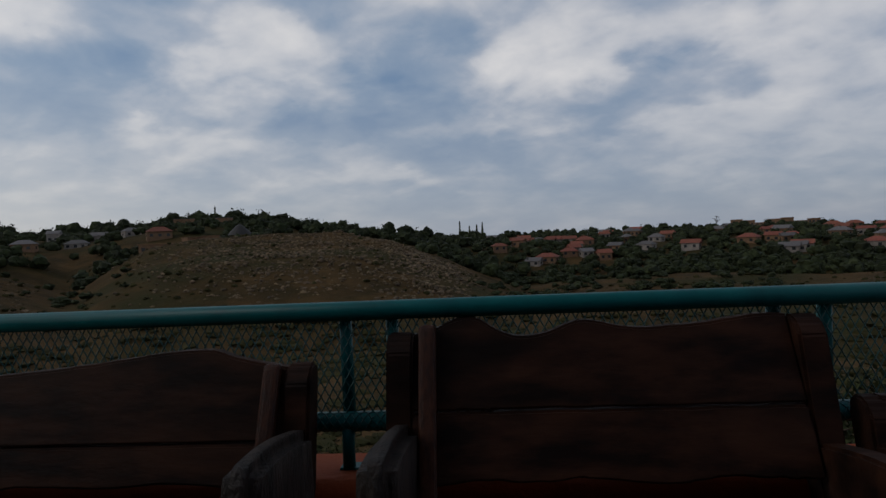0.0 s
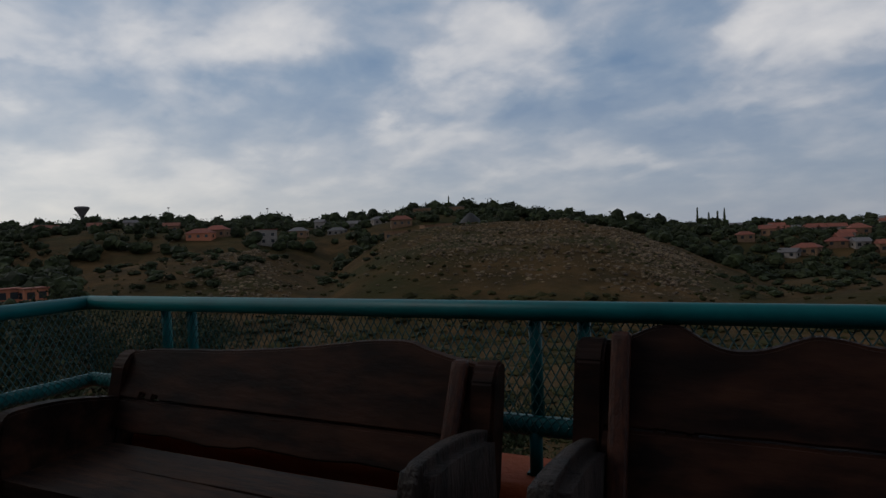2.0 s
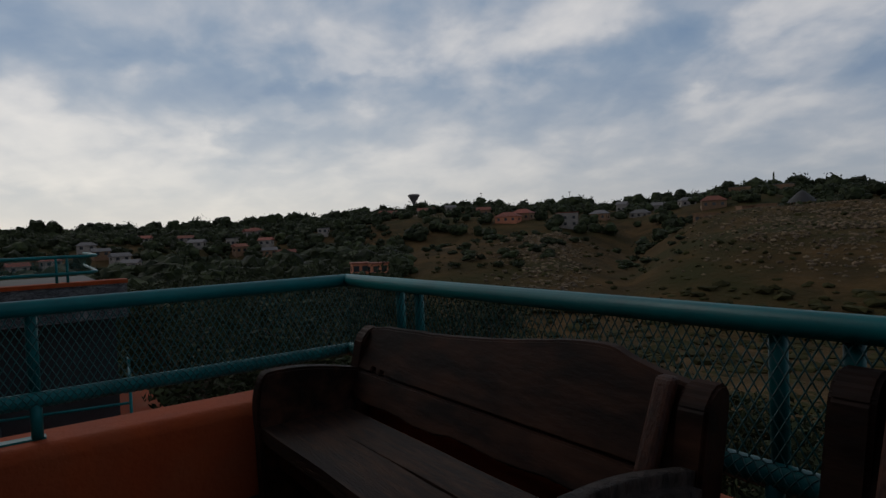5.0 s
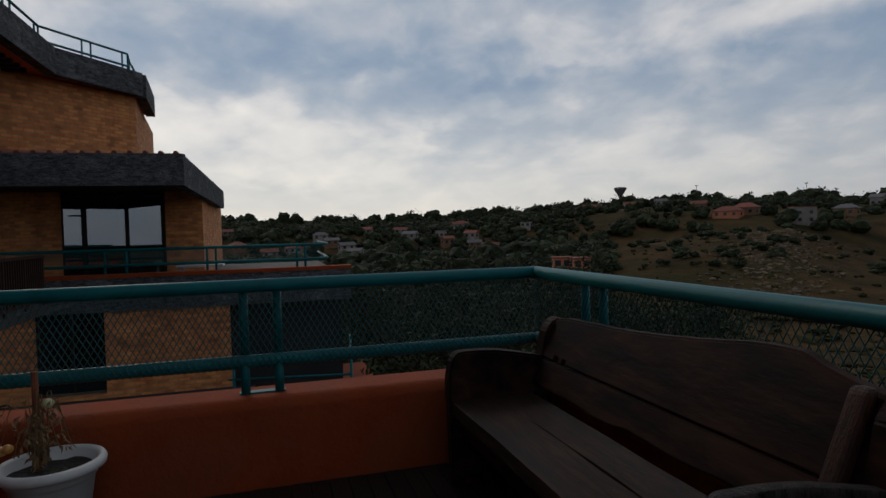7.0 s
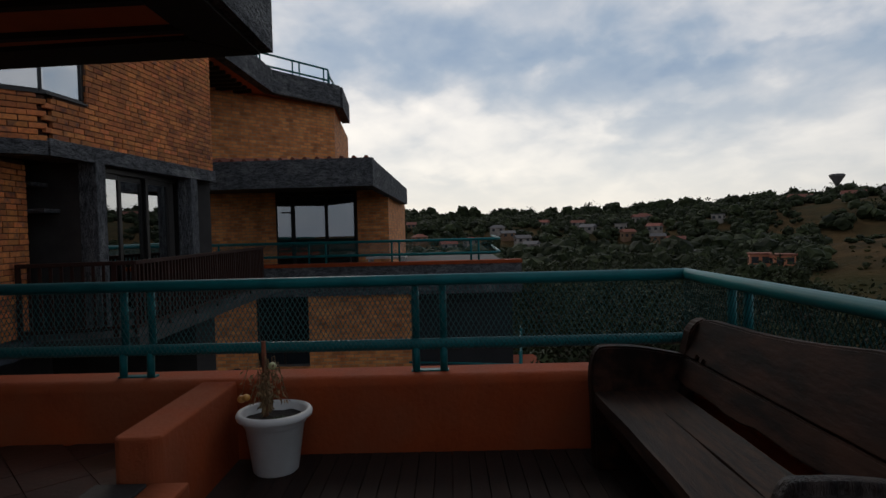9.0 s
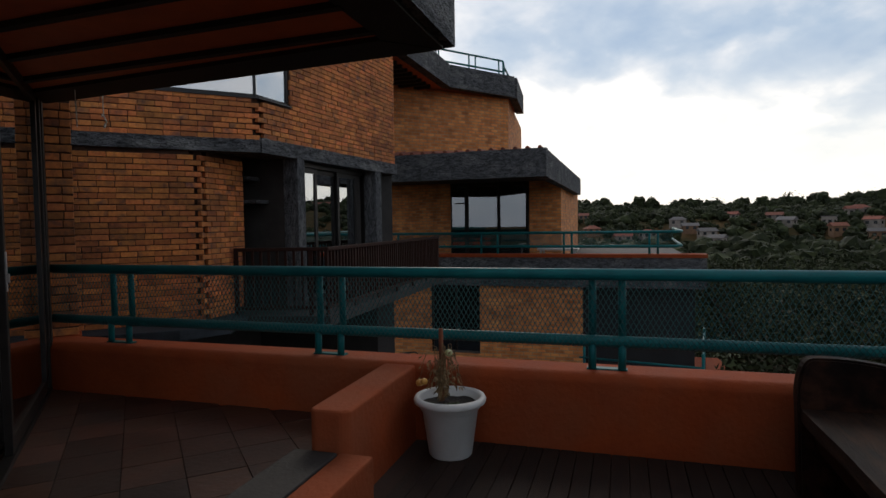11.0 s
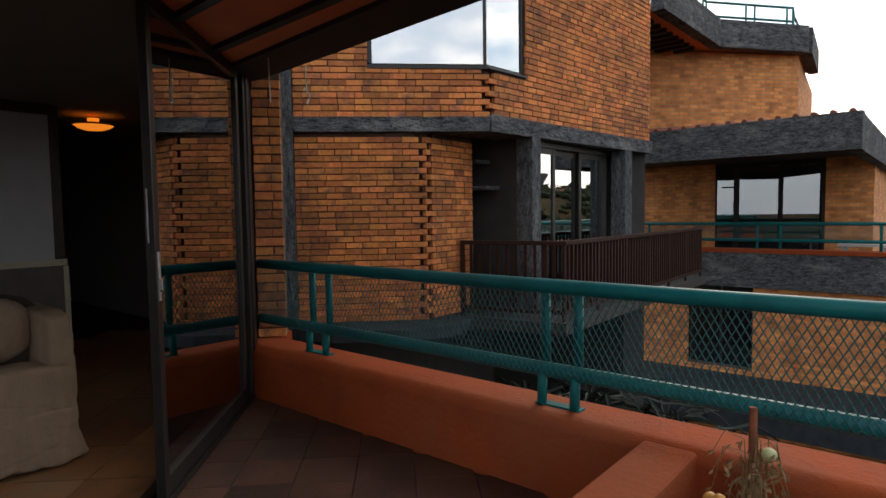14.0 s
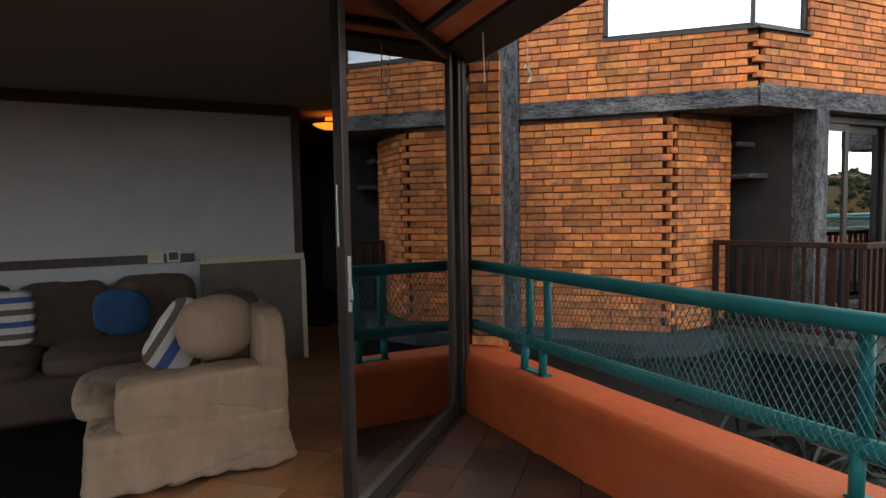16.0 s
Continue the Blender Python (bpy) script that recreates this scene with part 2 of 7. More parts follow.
def striped(name, axis, start, period, bands):
    """Woven cloth with stripes across one local axis; bands: where each colour begins within the period, 0 to 1."""
    m = bpy.data.materials.new(name)
    m.use_nodes = True
    nt = m.node_tree
    N, L = nt.nodes.new, nt.links.new
    b = nt.nodes["Principled BSDF"]
    b.inputs["Roughness"].default_value = 0.95
    tc, sep = N("ShaderNodeTexCoord"), N("ShaderNodeSeparateXYZ")
    L(tc.outputs["Object"], sep.inputs[0])
    mr, fr, rp = N("ShaderNodeMapRange"), N("ShaderNodeMath"), N("ShaderNodeValToRGB")
    mr.clamp = False
    mr.inputs[1].default_value, mr.inputs[2].default_value = start, start + period
    fr.operation = "FRACT"
    L(sep.outputs[axis], mr.inputs[0])
    L(mr.outputs[0], fr.inputs[0])
    L(fr.outputs[0], rp.inputs[0])
    rp.color_ramp.interpolation = "CONSTANT"
    while len(rp.color_ramp.elements) < len(bands):
        rp.color_ramp.elements.new(0.5)
    for e, (p, c) in zip(rp.color_ramp.elements, bands):
        e.position, e.color = p, (*c, 1)
    ns, mx = N("ShaderNodeTexNoise"), N("ShaderNodeMix")
    ns.inputs["Scale"].default_value = 40.0
    mx.data_type, mx.blend_type = "RGBA", "MULTIPLY"
    mx.inputs[0].default_value = 0.35
    L(tc.outputs["Object"], ns.inputs["Vector"])
    L(rp.outputs[0], mx.inputs[6])
    L(ns.outputs[0], mx.inputs[7])
    L(mx.outputs[2], b.inputs["Base Color"])
    return m


def emit(name, col, strength):
    m = bpy.data.materials.new(name)
    m.use_nodes = True
    b = m.node_tree.nodes["Principled BSDF"]
    b.inputs["Base Color"].default_value = (*col, 1)
    b.inputs["Emission Color"].default_value = (*col, 1)
    b.inputs["Emission Strength"].default_value = strength
    return m


M_STUCCO = mat("terracotta_stucco", (0.305, 0.054, 0.013), (0.245, 0.042, 0.0105), 4.0, 0.85, 0.55, 30.0, c3=(0.25, 0.060, 0.022), bdist=0.012, spec=0.2)
M_TEAL = mat("teal_paint", (0.002, 0.115, 0.118), (0.002, 0.085, 0.090), 6.0, 0.42, 0.10, 60.0, c3=(0.003, 0.135, 0.135), spec=0.16)
M_WIRE = mat("teal_wire", (0.006, 0.085, 0.084), (0.004, 0.060, 0.060), 9.0, 0.45, 0.0)
M_BRICK = mat("face_brick", (0.66, 0.22, 0.058), (0.47, 0.145, 0.040), 22.0, 0.85, 0.5, 90.0, vary=0.34, c3=(0.20, 0.085, 0.05), big=-0.02, patch=(0.50, 0.55, 0.66))
M_BRICK_I = mat("face_brick_joined", (0.66, 0.22, 0.058), (0.47, 0.145, 0.040), 22.0, 0.85, 0.5, 90.0, vary=0.34, c3=(0.20, 0.085, 0.05), big=-0.02, patch=(0.50, 0.55, 0.66), island=True)
M_MORTAR = mat("dark_mortar", (0.095, 0.046, 0.028), (0.055, 0.028, 0.018), 14.0, 0.95, 0.5, 70.0)
M_ROUGH = mat("rough_grey_concrete", (0.15, 0.152, 0.158), (0.05, 0.052, 0.055), 7.0, 0.9, 1.0, 16.0, stretch=(1, 1, 3.2), c3=(0.20, 0.20, 0.195), bdist=0.035, spec=0.25, crack=4.5)
M_ROUGH_V = mat("rough_grey_concrete_upright", (0.145, 0.148, 0.155), (0.055, 0.057, 0.06), 7.0, 0.9, 1.0, 16.0, stretch=(3.2, 3.2, 1), c3=(0.19, 0.19, 0.185), bdist=0.035, spec=0.25, crack=4.5)
M_BENCH = mat("dark_stained_wood", (0.046, 0.0185, 0.0105), (0.010, 0.0052, 0.0040), 3.2, 0.6, 0.30, 9.0, stretch=(1, 3.2, 3.2), c3=(0.0075, 0.0038, 0.0028), big=0.06, bdist=0.010, spec=0.10)
M_BENCH_R = mat("reddish_worn_wood", (0.06, 0.02, 0.010), (0.024, 0.009, 0.006), 6.0, 0.5, 0.4, 16.0, stretch=(7, 7, 1), spec=0.2)
M_SEAT = mat("weathered_seat_wood", (0.056, 0.027, 0.016), (0.008, 0.0045, 0.0034), 5.0, 0.6, 0.4, 18.0, stretch=(1, 8, 8), c3=(0.012, 0.006, 0.0045), bdist=0.018, spec=0.16)
M_ARM = mat("weathered_arm_wood", (0.060, 0.042, 0.034), (0.008, 0.005, 0.004), 5.0, 0.5, 1.0, 16.0, stretch=(5, 5, 1.2), c3=(0.016, 0.010, 0.008), bdist=0.03, spec=0.3)
M_DECK = mat("deck_boards", (0.030, 0.0155, 0.0105), (0.012, 0.007, 0.005), 7.0, 0.65, 0.5, 40.0, stretch=(1, 8, 1), vary=0.25, spec=0.2)
M_TILE = mat("terracotta_tiles", (0.070, 0.028, 0.017), (0.040, 0.018, 0.012), 5.0, 0.42, 0.35, 30.0, vary=0.30, c3=(0.026, 0.015, 0.012), big=0.06, spec=0.35)
M_TILE_IN = mat("indoor_clay_tiles", (0.24, 0.105, 0.045), (0.15, 0.068, 0.03), 5.0, 0.4, 0.25, 40.0, vary=0.22, c3=(0.19, 0.125, 0.075))
M_GROUT = mat("brown_grout", (0.046, 0.022, 0.014), None, 20.0, 0.95, 0.3, 90.0)
M_STONE = mat("grey_stone_step", (0.032, 0.026, 0.023), (0.018, 0.015, 0.013), 6.0, 0.8, 0.4, 40.0)
M_SOFFIT = mat("orange_soffit", (0.72, 0.17, 0.05), (0.60, 0.135, 0.04), 4.0, 0.75, 0.4, 50.0)
M_DARKBEAM = mat("dark_beam", (0.022, 0.018, 0.016), (0.012, 0.010, 0.009), 8.0, 0.7, 0.3, 40.0)
M_BRONZE = mat("bronze_aluminium", (0.027, 0.024, 0.022), (0.018, 0.016, 0.015), 12.0, 0.38, 0.05, 120.0, metal=0.5)
M_STEEL = mat("worn_steel", (0.50, 0.50, 0.49), (0.36, 0.36, 0.35), 20.0, 0.4, 0.1, 90.0, metal=0.9)
M_GLASS = glass("door_glass", (0.70, 0.73, 0.74), 0.24)
M_GLASS_M = glass("reflective_glass", (0.30, 0.32, 0.33), 0.52)
M_GLASS_T = glass("tinted_glass", (0.20, 0.24, 0.27), 0.20)
M_BROWNRAIL = mat("brown_timber_rail", (0.042, 0.014, 0.009), (0.02, 0.009, 0.006), 8.0, 0.7, 0.4, 40.0, stretch=(6, 6, 1), spec=0.2)
# dark base colour, which also carries the gloom of unlit rooms and recesses
M_DARKWALL = mat("dark_shaded_plaster", (0.042, 0.037, 0.034), (0.026, 0.023, 0.021), 4.0, 0.85, 0.4, 40.0)
M_WHITEPLASTIC = mat("white_plastic", (0.66, 0.645, 0.61), (0.58, 0.565, 0.53), 6.0, 0.45, 0.05, 60.0, c3=(0.5, 0.5, 0.5))
M_SOIL = mat("potting_soil", (0.03, 0.022, 0.016), (0.015, 0.011, 0.008), 30.0, 0.95, 1.0, 80.0)
M_STRAW = mat("dry_stems", (0.26, 0.16, 0.07), (0.15, 0.09, 0.04), 20.0, 0.8, 0.2, 80.0, vary=0.3, island=True)
M_STAKE = mat("rusty_stake", (0.26, 0.075, 0.028), (0.15, 0.045, 0.02), 20.0, 0.8, 0.4, 80.0)
M_FRUIT_G = mat("pale_green_fruit", (0.50, 0.50, 0.26), (0.42, 0.42, 0.2), 12.0, 0.35, 0.0)
M_FRUIT_O = mat("orange_fruit", (0.55, 0.26, 0.05), (0.48, 0.2, 0.04), 12.0, 0.35, 0.0)
M_MOSS = mat("green_moss", (0.045, 0.06, 0.022), (0.025, 0.035, 0.014), 40.0, 0.9, 1.0, 90.0)
M_STRING = mat("white_cord", (0.6, 0.57, 0.5), (0.45, 0.42, 0.37), 30.0, 0.8, 0.2, 90.0)
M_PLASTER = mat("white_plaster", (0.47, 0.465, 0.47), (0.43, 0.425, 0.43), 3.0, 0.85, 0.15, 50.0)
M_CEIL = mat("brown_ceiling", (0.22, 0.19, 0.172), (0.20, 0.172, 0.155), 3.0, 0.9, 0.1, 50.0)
M_DARKWOOD = mat("dark_varnished_wood", (0.05, 0.024, 0.016), (0.03, 0.015, 0.01), 5.0, 0.4, 0.2, 40.0, stretch=(6, 6, 1))
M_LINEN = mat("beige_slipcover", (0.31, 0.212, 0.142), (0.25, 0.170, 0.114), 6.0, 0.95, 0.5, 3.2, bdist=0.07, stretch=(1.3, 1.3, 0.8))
# taupe cloth, darkened in colour for the shadow deeper in the room
M_LINEN_SHADED = mat("shaded_taupe_slipcover", (0.078, 0.052, 0.038), (0.060, 0.040, 0.029), 6.0, 0.95, 0.5, 22.0, bdist=0.02)
M_BLUE = mat("blue_cushion_cloth", (0.014, 0.070, 0.16), (0.010, 0.050, 0.12), 10.0, 0.95, 0.4, 60.0)
CLOTH_W, CLOTH_B, CLOTH_T = (0.55, 0.53, 0.49), (0.05, 0.10, 0.26), (0.13, 0.095, 0.07)
M_STRIPE_A = striped("upright_striped_cloth", 0, -0.17, 0.34, [(0.0, CLOTH_W), (0.08, CLOTH_T), (0.24, CLOTH_W), (0.52, CLOTH_B), (0.70, CLOTH_W), (0.84, CLOTH_T), (0.95, CLOTH_W)])
M_STRIPE_C = striped("level_striped_cloth", 2, 0.0, 0.17, [(0.0, CLOTH_W), (0.26, CLOTH_T), (0.5, CLOTH_W), (0.76, CLOTH_B)])
M_RUG = mat("dark_rug", (0.006, 0.0032, 0.0026), (0.0035, 0.002, 0.0018), 30.0, 0.98, 0.8, 120.0, spec=0.08)
M_BOARD = mat("grey_brown_board", (0.12, 0.098, 0.078), (0.09, 0.074, 0.058), 5.0, 0.6, 0.1, 60.0)
M_CREAM = mat("cream_plastic", (0.55, 0.48, 0.34), (0.5, 0.44, 0.3), 10.0, 0.5, 0.0)
M_BLACK = mat("black_plastic", (0.015, 0.015, 0.016), (0.012, 0.012, 0.012), 10.0, 0.35, 0.0)
M_LAMP = emit("amber_lamp_glass", (1.0, 0.28, 0.03), 0.22)
M_GRASS = mat("hillside", (0.092, 0.054, 0.022), (0.042, 0.029, 0.012), 0.09, 0.98, 1.0, 0.5, c3=(0.038, 0.034, 0.012), big=0.07, bdist=0.8, spec=0.05)
M_ROCK = mat("lichen_rock", (0.17, 0.115, 0.06), (0.07, 0.045, 0.025), 0.8, 0.95, 0.8, 1.6, vary=0.4, island=True, bdist=0.3)
M_LEAF = mat("foliage", (0.046, 0.052, 0.017), (0.019, 0.025, 0.009), 0.7, 0.75, 0.0, vary=0.4, island=True, spec=0.2)
M_LEAF_D = mat("dark_foliage", (0.036, 0.043, 0.016), (0.014, 0.019, 0.008), 0.3, 0.8, 0.0, vary=0.4, island=True, spec=0.15)
M_SCRUB = mat("olive_scrub", (0.046, 0.040, 0.015), (0.028, 0.027, 0.010), 0.7, 0.9, 0.0, vary=0.3, island=True, spec=0.05)
M_BLADE = mat("dark_green_blades", (0.014, 0.022, 0.014), (0.007, 0.011, 0.008), 2.0, 0.6, 0.0, vary=0.4, island=True, spec=0.25)
M_BARK = mat("bark", (0.09, 0.06, 0.04), (0.045, 0.03, 0.022), 6.0, 0.95, 0.6, 20.0, stretch=(3, 3, 0.6))
M_ROOF_R = mat("red_roof_tiles", (0.25, 0.070, 0.038), (0.15, 0.042, 0.026), 1.2, 0.85, 0.3, 6.0, vary=0.2)
M_ROOF_G = mat("grey_roof", (0.14, 0.125, 0.12), (0.10, 0.09, 0.088), 1.2, 0.85, 0.3, 6.0, vary=0.2)
M_WALL_W = mat("white_house_wall", (0.30, 0.25, 0.21), (0.20, 0.17, 0.145), 0.5, 0.9, 0.1, 6.0, vary=0.12)
M_WALL_T = mat("ochre_house_wall", (0.22, 0.120, 0.062), (0.15, 0.082, 0.045), 0.8, 0.9, 0.1, 6.0, vary=0.12)
M_WALL_R = mat("salmon_house_wall", (0.48, 0.17, 0.085), (0.42, 0.14, 0.07), 0.8, 0.9, 0.1, 6.0)
M_WINDOW = mat("dark_window_pane", (0.03, 0.033, 0.036), (0.025, 0.027, 0.03), 2.0, 0.15, 0.0)
M_NEARBLACK = mat("near_black_slab", (0.014, 0.013, 0.012), (0.007, 0.007, 0.006), 3.0, 0.85, 0.4, 30.0, c3=(0.02, 0.018, 0.016), spec=0.2)
M_LEDGE = mat("blue_grey_ledge_slate", (0.034, 0.042, 0.05), (0.018, 0.023, 0.028), 5.0, 0.8, 0.4, 40.0, spec=0.3)
M_CONC = mat("worn_concrete", (0.09, 0.084, 0.075), (0.055, 0.052, 0.047), 2.0, 0.9, 0.3, 20.0)


# ---------------------------------------------------------------- mesh helpers
def part(name, bm, material, parent=None, label="", smooth=False):
    me = bpy.data.meshes.new(name)
    bm.normal_update()
    bm.to_mesh(me)
    bm.free()
    if smooth:
        for p in me.polygons:
            p.use_smooth = True
    me.materials.append(material)
    ob = new(name, me)
    if parent is not None:
        ob.parent = parent
    if label:
        ob["label"] = label
    return ob


def empty(name, m, label, category, group="", kind=""):
    ob = new(name)
    ob.empty_display_size = 0.1
    ob.matrix_world = m
    return tagged(ob, label, category, group, kind)


def hexa(bm, pts):
    """A box from eight points: bottom four round, then top four."""
    v = [bm.verts.new(p) for p in pts]
    for f in ((3, 2, 1, 0), (4, 5, 6, 7), (0, 1, 5, 4), (1, 2, 6, 5), (2, 3, 7, 6), (3, 0, 4, 7)):
        bm.faces.new([v[i] for i in f])
    return v


def box(bm, x0, x1, y0, y1, z0, z1):
    return hexa(bm, [(x0, y0, z0), (x1, y0, z0), (x1, y1, z0), (x0, y1, z0), (x0, y0, z1), (x1, y0, z1), (x1, y1, z1), (x0, y1, z1)])


def bevelled(bm, w=0.01, seg=2):
    bmesh.ops.bevel(bm, geom=bm.edges[:], offset=w, segments=seg, affect="EDGES", profile=0.6)
    return bm


def bbox_bm(x0, x1, y0, y1, z0, z1, w=0.01, seg=2):
    bm = bmesh.new()
    box(bm, x0, x1, y0, y1, z0, z1)
    return bevelled(bm, w, seg) if w else bm


def prism(bm, poly, z0, z1):
    """An upright prism over a polygon given counter-clockwise; z1 may be a list of one height a corner."""
    n = len(poly)
    tops = z1 if isinstance(z1, (list, tuple)) else [z1] * n
    lo = [bm.verts.new((x, y, z0)) for x, y in poly]
    hi = [bm.verts.new((x, y, t)) for (x, y), t in zip(poly, tops)]
    bm.faces.new(lo[::-1])
    bm.faces.new(hi)
    for i in range(n):
        j = (i + 1) % n
        bm.faces.new((lo[i], lo[j], hi[j], hi[i]))


def tube(bm, pts, r, n=10, caps=True, r2=None):
    """A round bar along points, tapering from r to r2."""
    pts = [Vector(p) for p in pts]
    rings = []
    for i, p in enumerate(pts):
        d = (pts[min(i + 1, len(pts) - 1)] - pts[max(i - 1, 0)]).normalized()
        side = d.cross(Vector((0, 0, 1)))
        side = side.normalized() if side.length > 1e-4 else Vector((1, 0, 0))
        up = side.cross(d)
        rr = r if r2 is None else r + (r2 - r) * i / (len(pts) - 1)
        rings.append([bm.verts.new(p + (side * math.cos(2 * math.pi * k / n) + up * math.sin(2 * math.pi * k / n)) * rr) for k in range(n)])
    for a, b in zip(rings, rings[1:]):
        for k in range(n):
            bm.faces.new((a[k], a[(k + 1) % n], b[(k + 1) % n], b[k]))
    if caps:
        bm.faces.new(rings[0][::-1])
        bm.faces.new(rings[-1])


def lathe(bm, profile, n=40, centre=(0, 0)):
    rings = [[bm.verts.new((centre[0] + r * math.cos(2 * math.pi * k / n), centre[1] + r * math.sin(2 * math.pi * k / n), z)) for k in range(n)] for r, z in profile]
    for a, b in zip(rings, rings[1:]):
        for k in range(n):
            bm.faces.new((a[k], a[(k + 1) % n], b[(k + 1) % n], b[k]))
    return rings


def lump(bm, c, r, sub=2, amp=0.2, squash=(1, 1, 1), seed=0.0, freq=1.5):
    made = bmesh.ops.create_icosphere(bm, subdivisions=sub, radius=1.0)["verts"]
    for v in made:
        k = 1 + amp * noise.noise(v.co * freq + Vector((seed, seed * 1.7, -seed)))
        v.co = Vector((v.co.x * squash[0], v.co.y * squash[1], v.co.z * squash[2])) * (k * r) + Vector(c)
    return made


def frame_of(x, y, z, dx, dy):
    """Local x along (dx, dy), local y to its left, at a place."""
    return pose(x, y, z, 0, 0, math.degrees(math.atan2(dy, dx)))


def wall_between(name, p, q, z0, z1, thick, material, label, category="wall", kind="structure"):
    """A plain wall whose face runs from p to q; its body lies to the right of that way."""
    d = math.hypot(q[0] - p[0], q[1] - p[1])
    ob = part(name, bbox_bm(0, d, -thick, 0, z0, z1, 0), material)
    ob.matrix_world = frame_of(p[0], p[1], 0, q[0] - p[0], q[1] - p[1])
    return tagged(ob, label, category, kind=kind)


# ---------------------------------------------------------------- brickwork
COURSE, BRICK_L, JOINT = 0.0705, 0.187, 0.011


def brick_mesh(name, length):
    bm = bmesh.new()
    h, d, c = COURSE - JOINT, 0.05, 0.004
    b = [(0, -d, 0), (length, -d, 0), (length, -d, h), (0, -d, h)]
    m = [(0, -c, 0), (length, -c, 0), (length, -c, h), (0, -c, h)]
    t = [(c, 0, c), (length - c, 0, c), (length - c, 0, h - c), (c, 0, h - c)]
    B, Mv, T = ([bm.verts.new(p) for p in r] for r in (b, m, t))
    for i in range(4):
        j = (i + 1) % 4
        bm.faces.new((B[j], B[i], Mv[i], Mv[j]))
        bm.faces.new((Mv[j], Mv[i], T[i], T[j]))
    bm.faces.new(T[::-1])
    bmesh.ops.recalc_face_normals(bm, faces=bm.faces[:])
    me = bpy.data.meshes.new(name)
    bm.to_mesh(me)
    bm.free()
    me.materials.append(M_BRICK)
    return me


BRICK_JOBS = []


def brick_wall(name, p, q, z0, z1, thick, label, openings=(), near=300, teeth_end=False, teeth_start=False):
    """A brick wall whose face runs from p to q (outside to the left of that way). openings: (a0, a1, z0, z1)."""
    d = math.hypot(q[0] - p[0], q[1] - p[1])
    bm = bmesh.new()
    cuts = sorted({0.0, d, *[v for o in openings for v in o[:2] if 0 < v < d]})
    for a, b in zip(cuts, cuts[1:]):
        mid = (a + b) / 2
        spans, cur = [], z0
        for o in sorted((o for o in openings if o[0] <= mid <= o[1]), key=lambda o: o[2]):
            if o[2] > cur:
                spans.append((cur, o[2]))
            cur = max(cur, o[3])
        if cur < z1:
            spans.append((cur, z1))
        for lo, hi in spans:
            box(bm, a + (0.13 if teeth_start and a == 0 else 0), b - (0.14 if teeth_end and b == d else 0), -thick, -0.016, lo, hi)
    wall = part(name, bm, M_MORTAR)
    wall.matrix_world = frame_of(p[0], p[1], 0, q[0] - p[0], q[1] - p[1])
    tagged(wall, label, "brick wall", kind="structure")
    BRICK_JOBS.append((wall, d, z0, z1, openings, near, teeth_start, teeth_end))
    return wall


def lay_bricks():
    meshes = {}

    def get(length):
        key = round(length, 2)
        if key not in meshes:
            meshes[key] = brick_mesh("brick", key)
        return meshes[key]

    rng = random.Random(5)
    for wall, d, z0, z1, openings, near, ts, te in BRICK_JOBS:
        spots = []
        rows = int((z1 - z0) / COURSE + 0.2)
        for r in range(rows):
            z = z0 + r * COURSE
            if z + COURSE - JOINT > z1 + 0.01:
                break
            lo = (0.085 if r % 2 else -0.008) if ts else 0.0
            hi = d + ((0.008 if r % 2 else -0.10) if te else -0.004)
            x = lo if ts else -(r % 2) * 0.5 * (BRICK_L + 0.007) - rng.uniform(0.0, 0.03)
            while x < hi:
                bl = BRICK_L * (0.5 if rng.random() < 0.06 else rng.uniform(0.97, 1.03))
                a, b = max(x, lo), hi if hi - x - bl < 0.05 else x + bl
                x = b + 0.0055
                pieces = [(a, b)]
                for o in openings:
                    if z + COURSE - JOINT > o[2] and z < o[3]:
                        nxt = []
                        for s, e in pieces:
                            if e <= o[0] or s >= o[1]:
                                nxt.append((s, e))
                            else:
                                if o[0] - s > 0.02:
                                    nxt.append((s, o[0]))
                                if e - o[1] > 0.02:
                                    nxt.append((o[1], e))
                        pieces = nxt
                for s, e in pieces:
                    if e - s > 0.03:
                        spots.append((s, z, round(e - s, 2)))
        loose, rest = spots[:near], spots[near:]
        for s, z, l in loose:
            ob = new("brick", get(l))
            ob.parent = wall
            ob.location = (s + rng.uniform(-0.002, 0.002), rng.uniform(-0.004, 0.004), z + rng.uniform(-0.0015, 0.0015))
        if rest:
            vs, fs = [], []
            for s, z, l in rest:
                me = get(l)
                base = len(vs)
                dy = rng.uniform(-0.004, 0.004)
                vs += [(v.co.x + s, v.co.y + dy, v.co.z + z) for v in me.vertices]
                fs += [tuple(i + base for i in pl.vertices) for pl in me.polygons]
            me = bpy.data.meshes.new("bricks_beyond")
            me.from_pydata(vs, [], fs)
            me.materials.append(M_BRICK_I)
            ob = new("bricks_beyond", me)
            ob.parent = wall
            tagged(ob, kind="stuff")


# ---------------------------------------------------------------- own terrace
DECK, TILE, PAR = 0.07, 0.16, 0.535       # levels: deck boards, tiles, parapet top
RAIL_T, RAIL_B, RAIL_R = 1.115, 0.705, 0.036


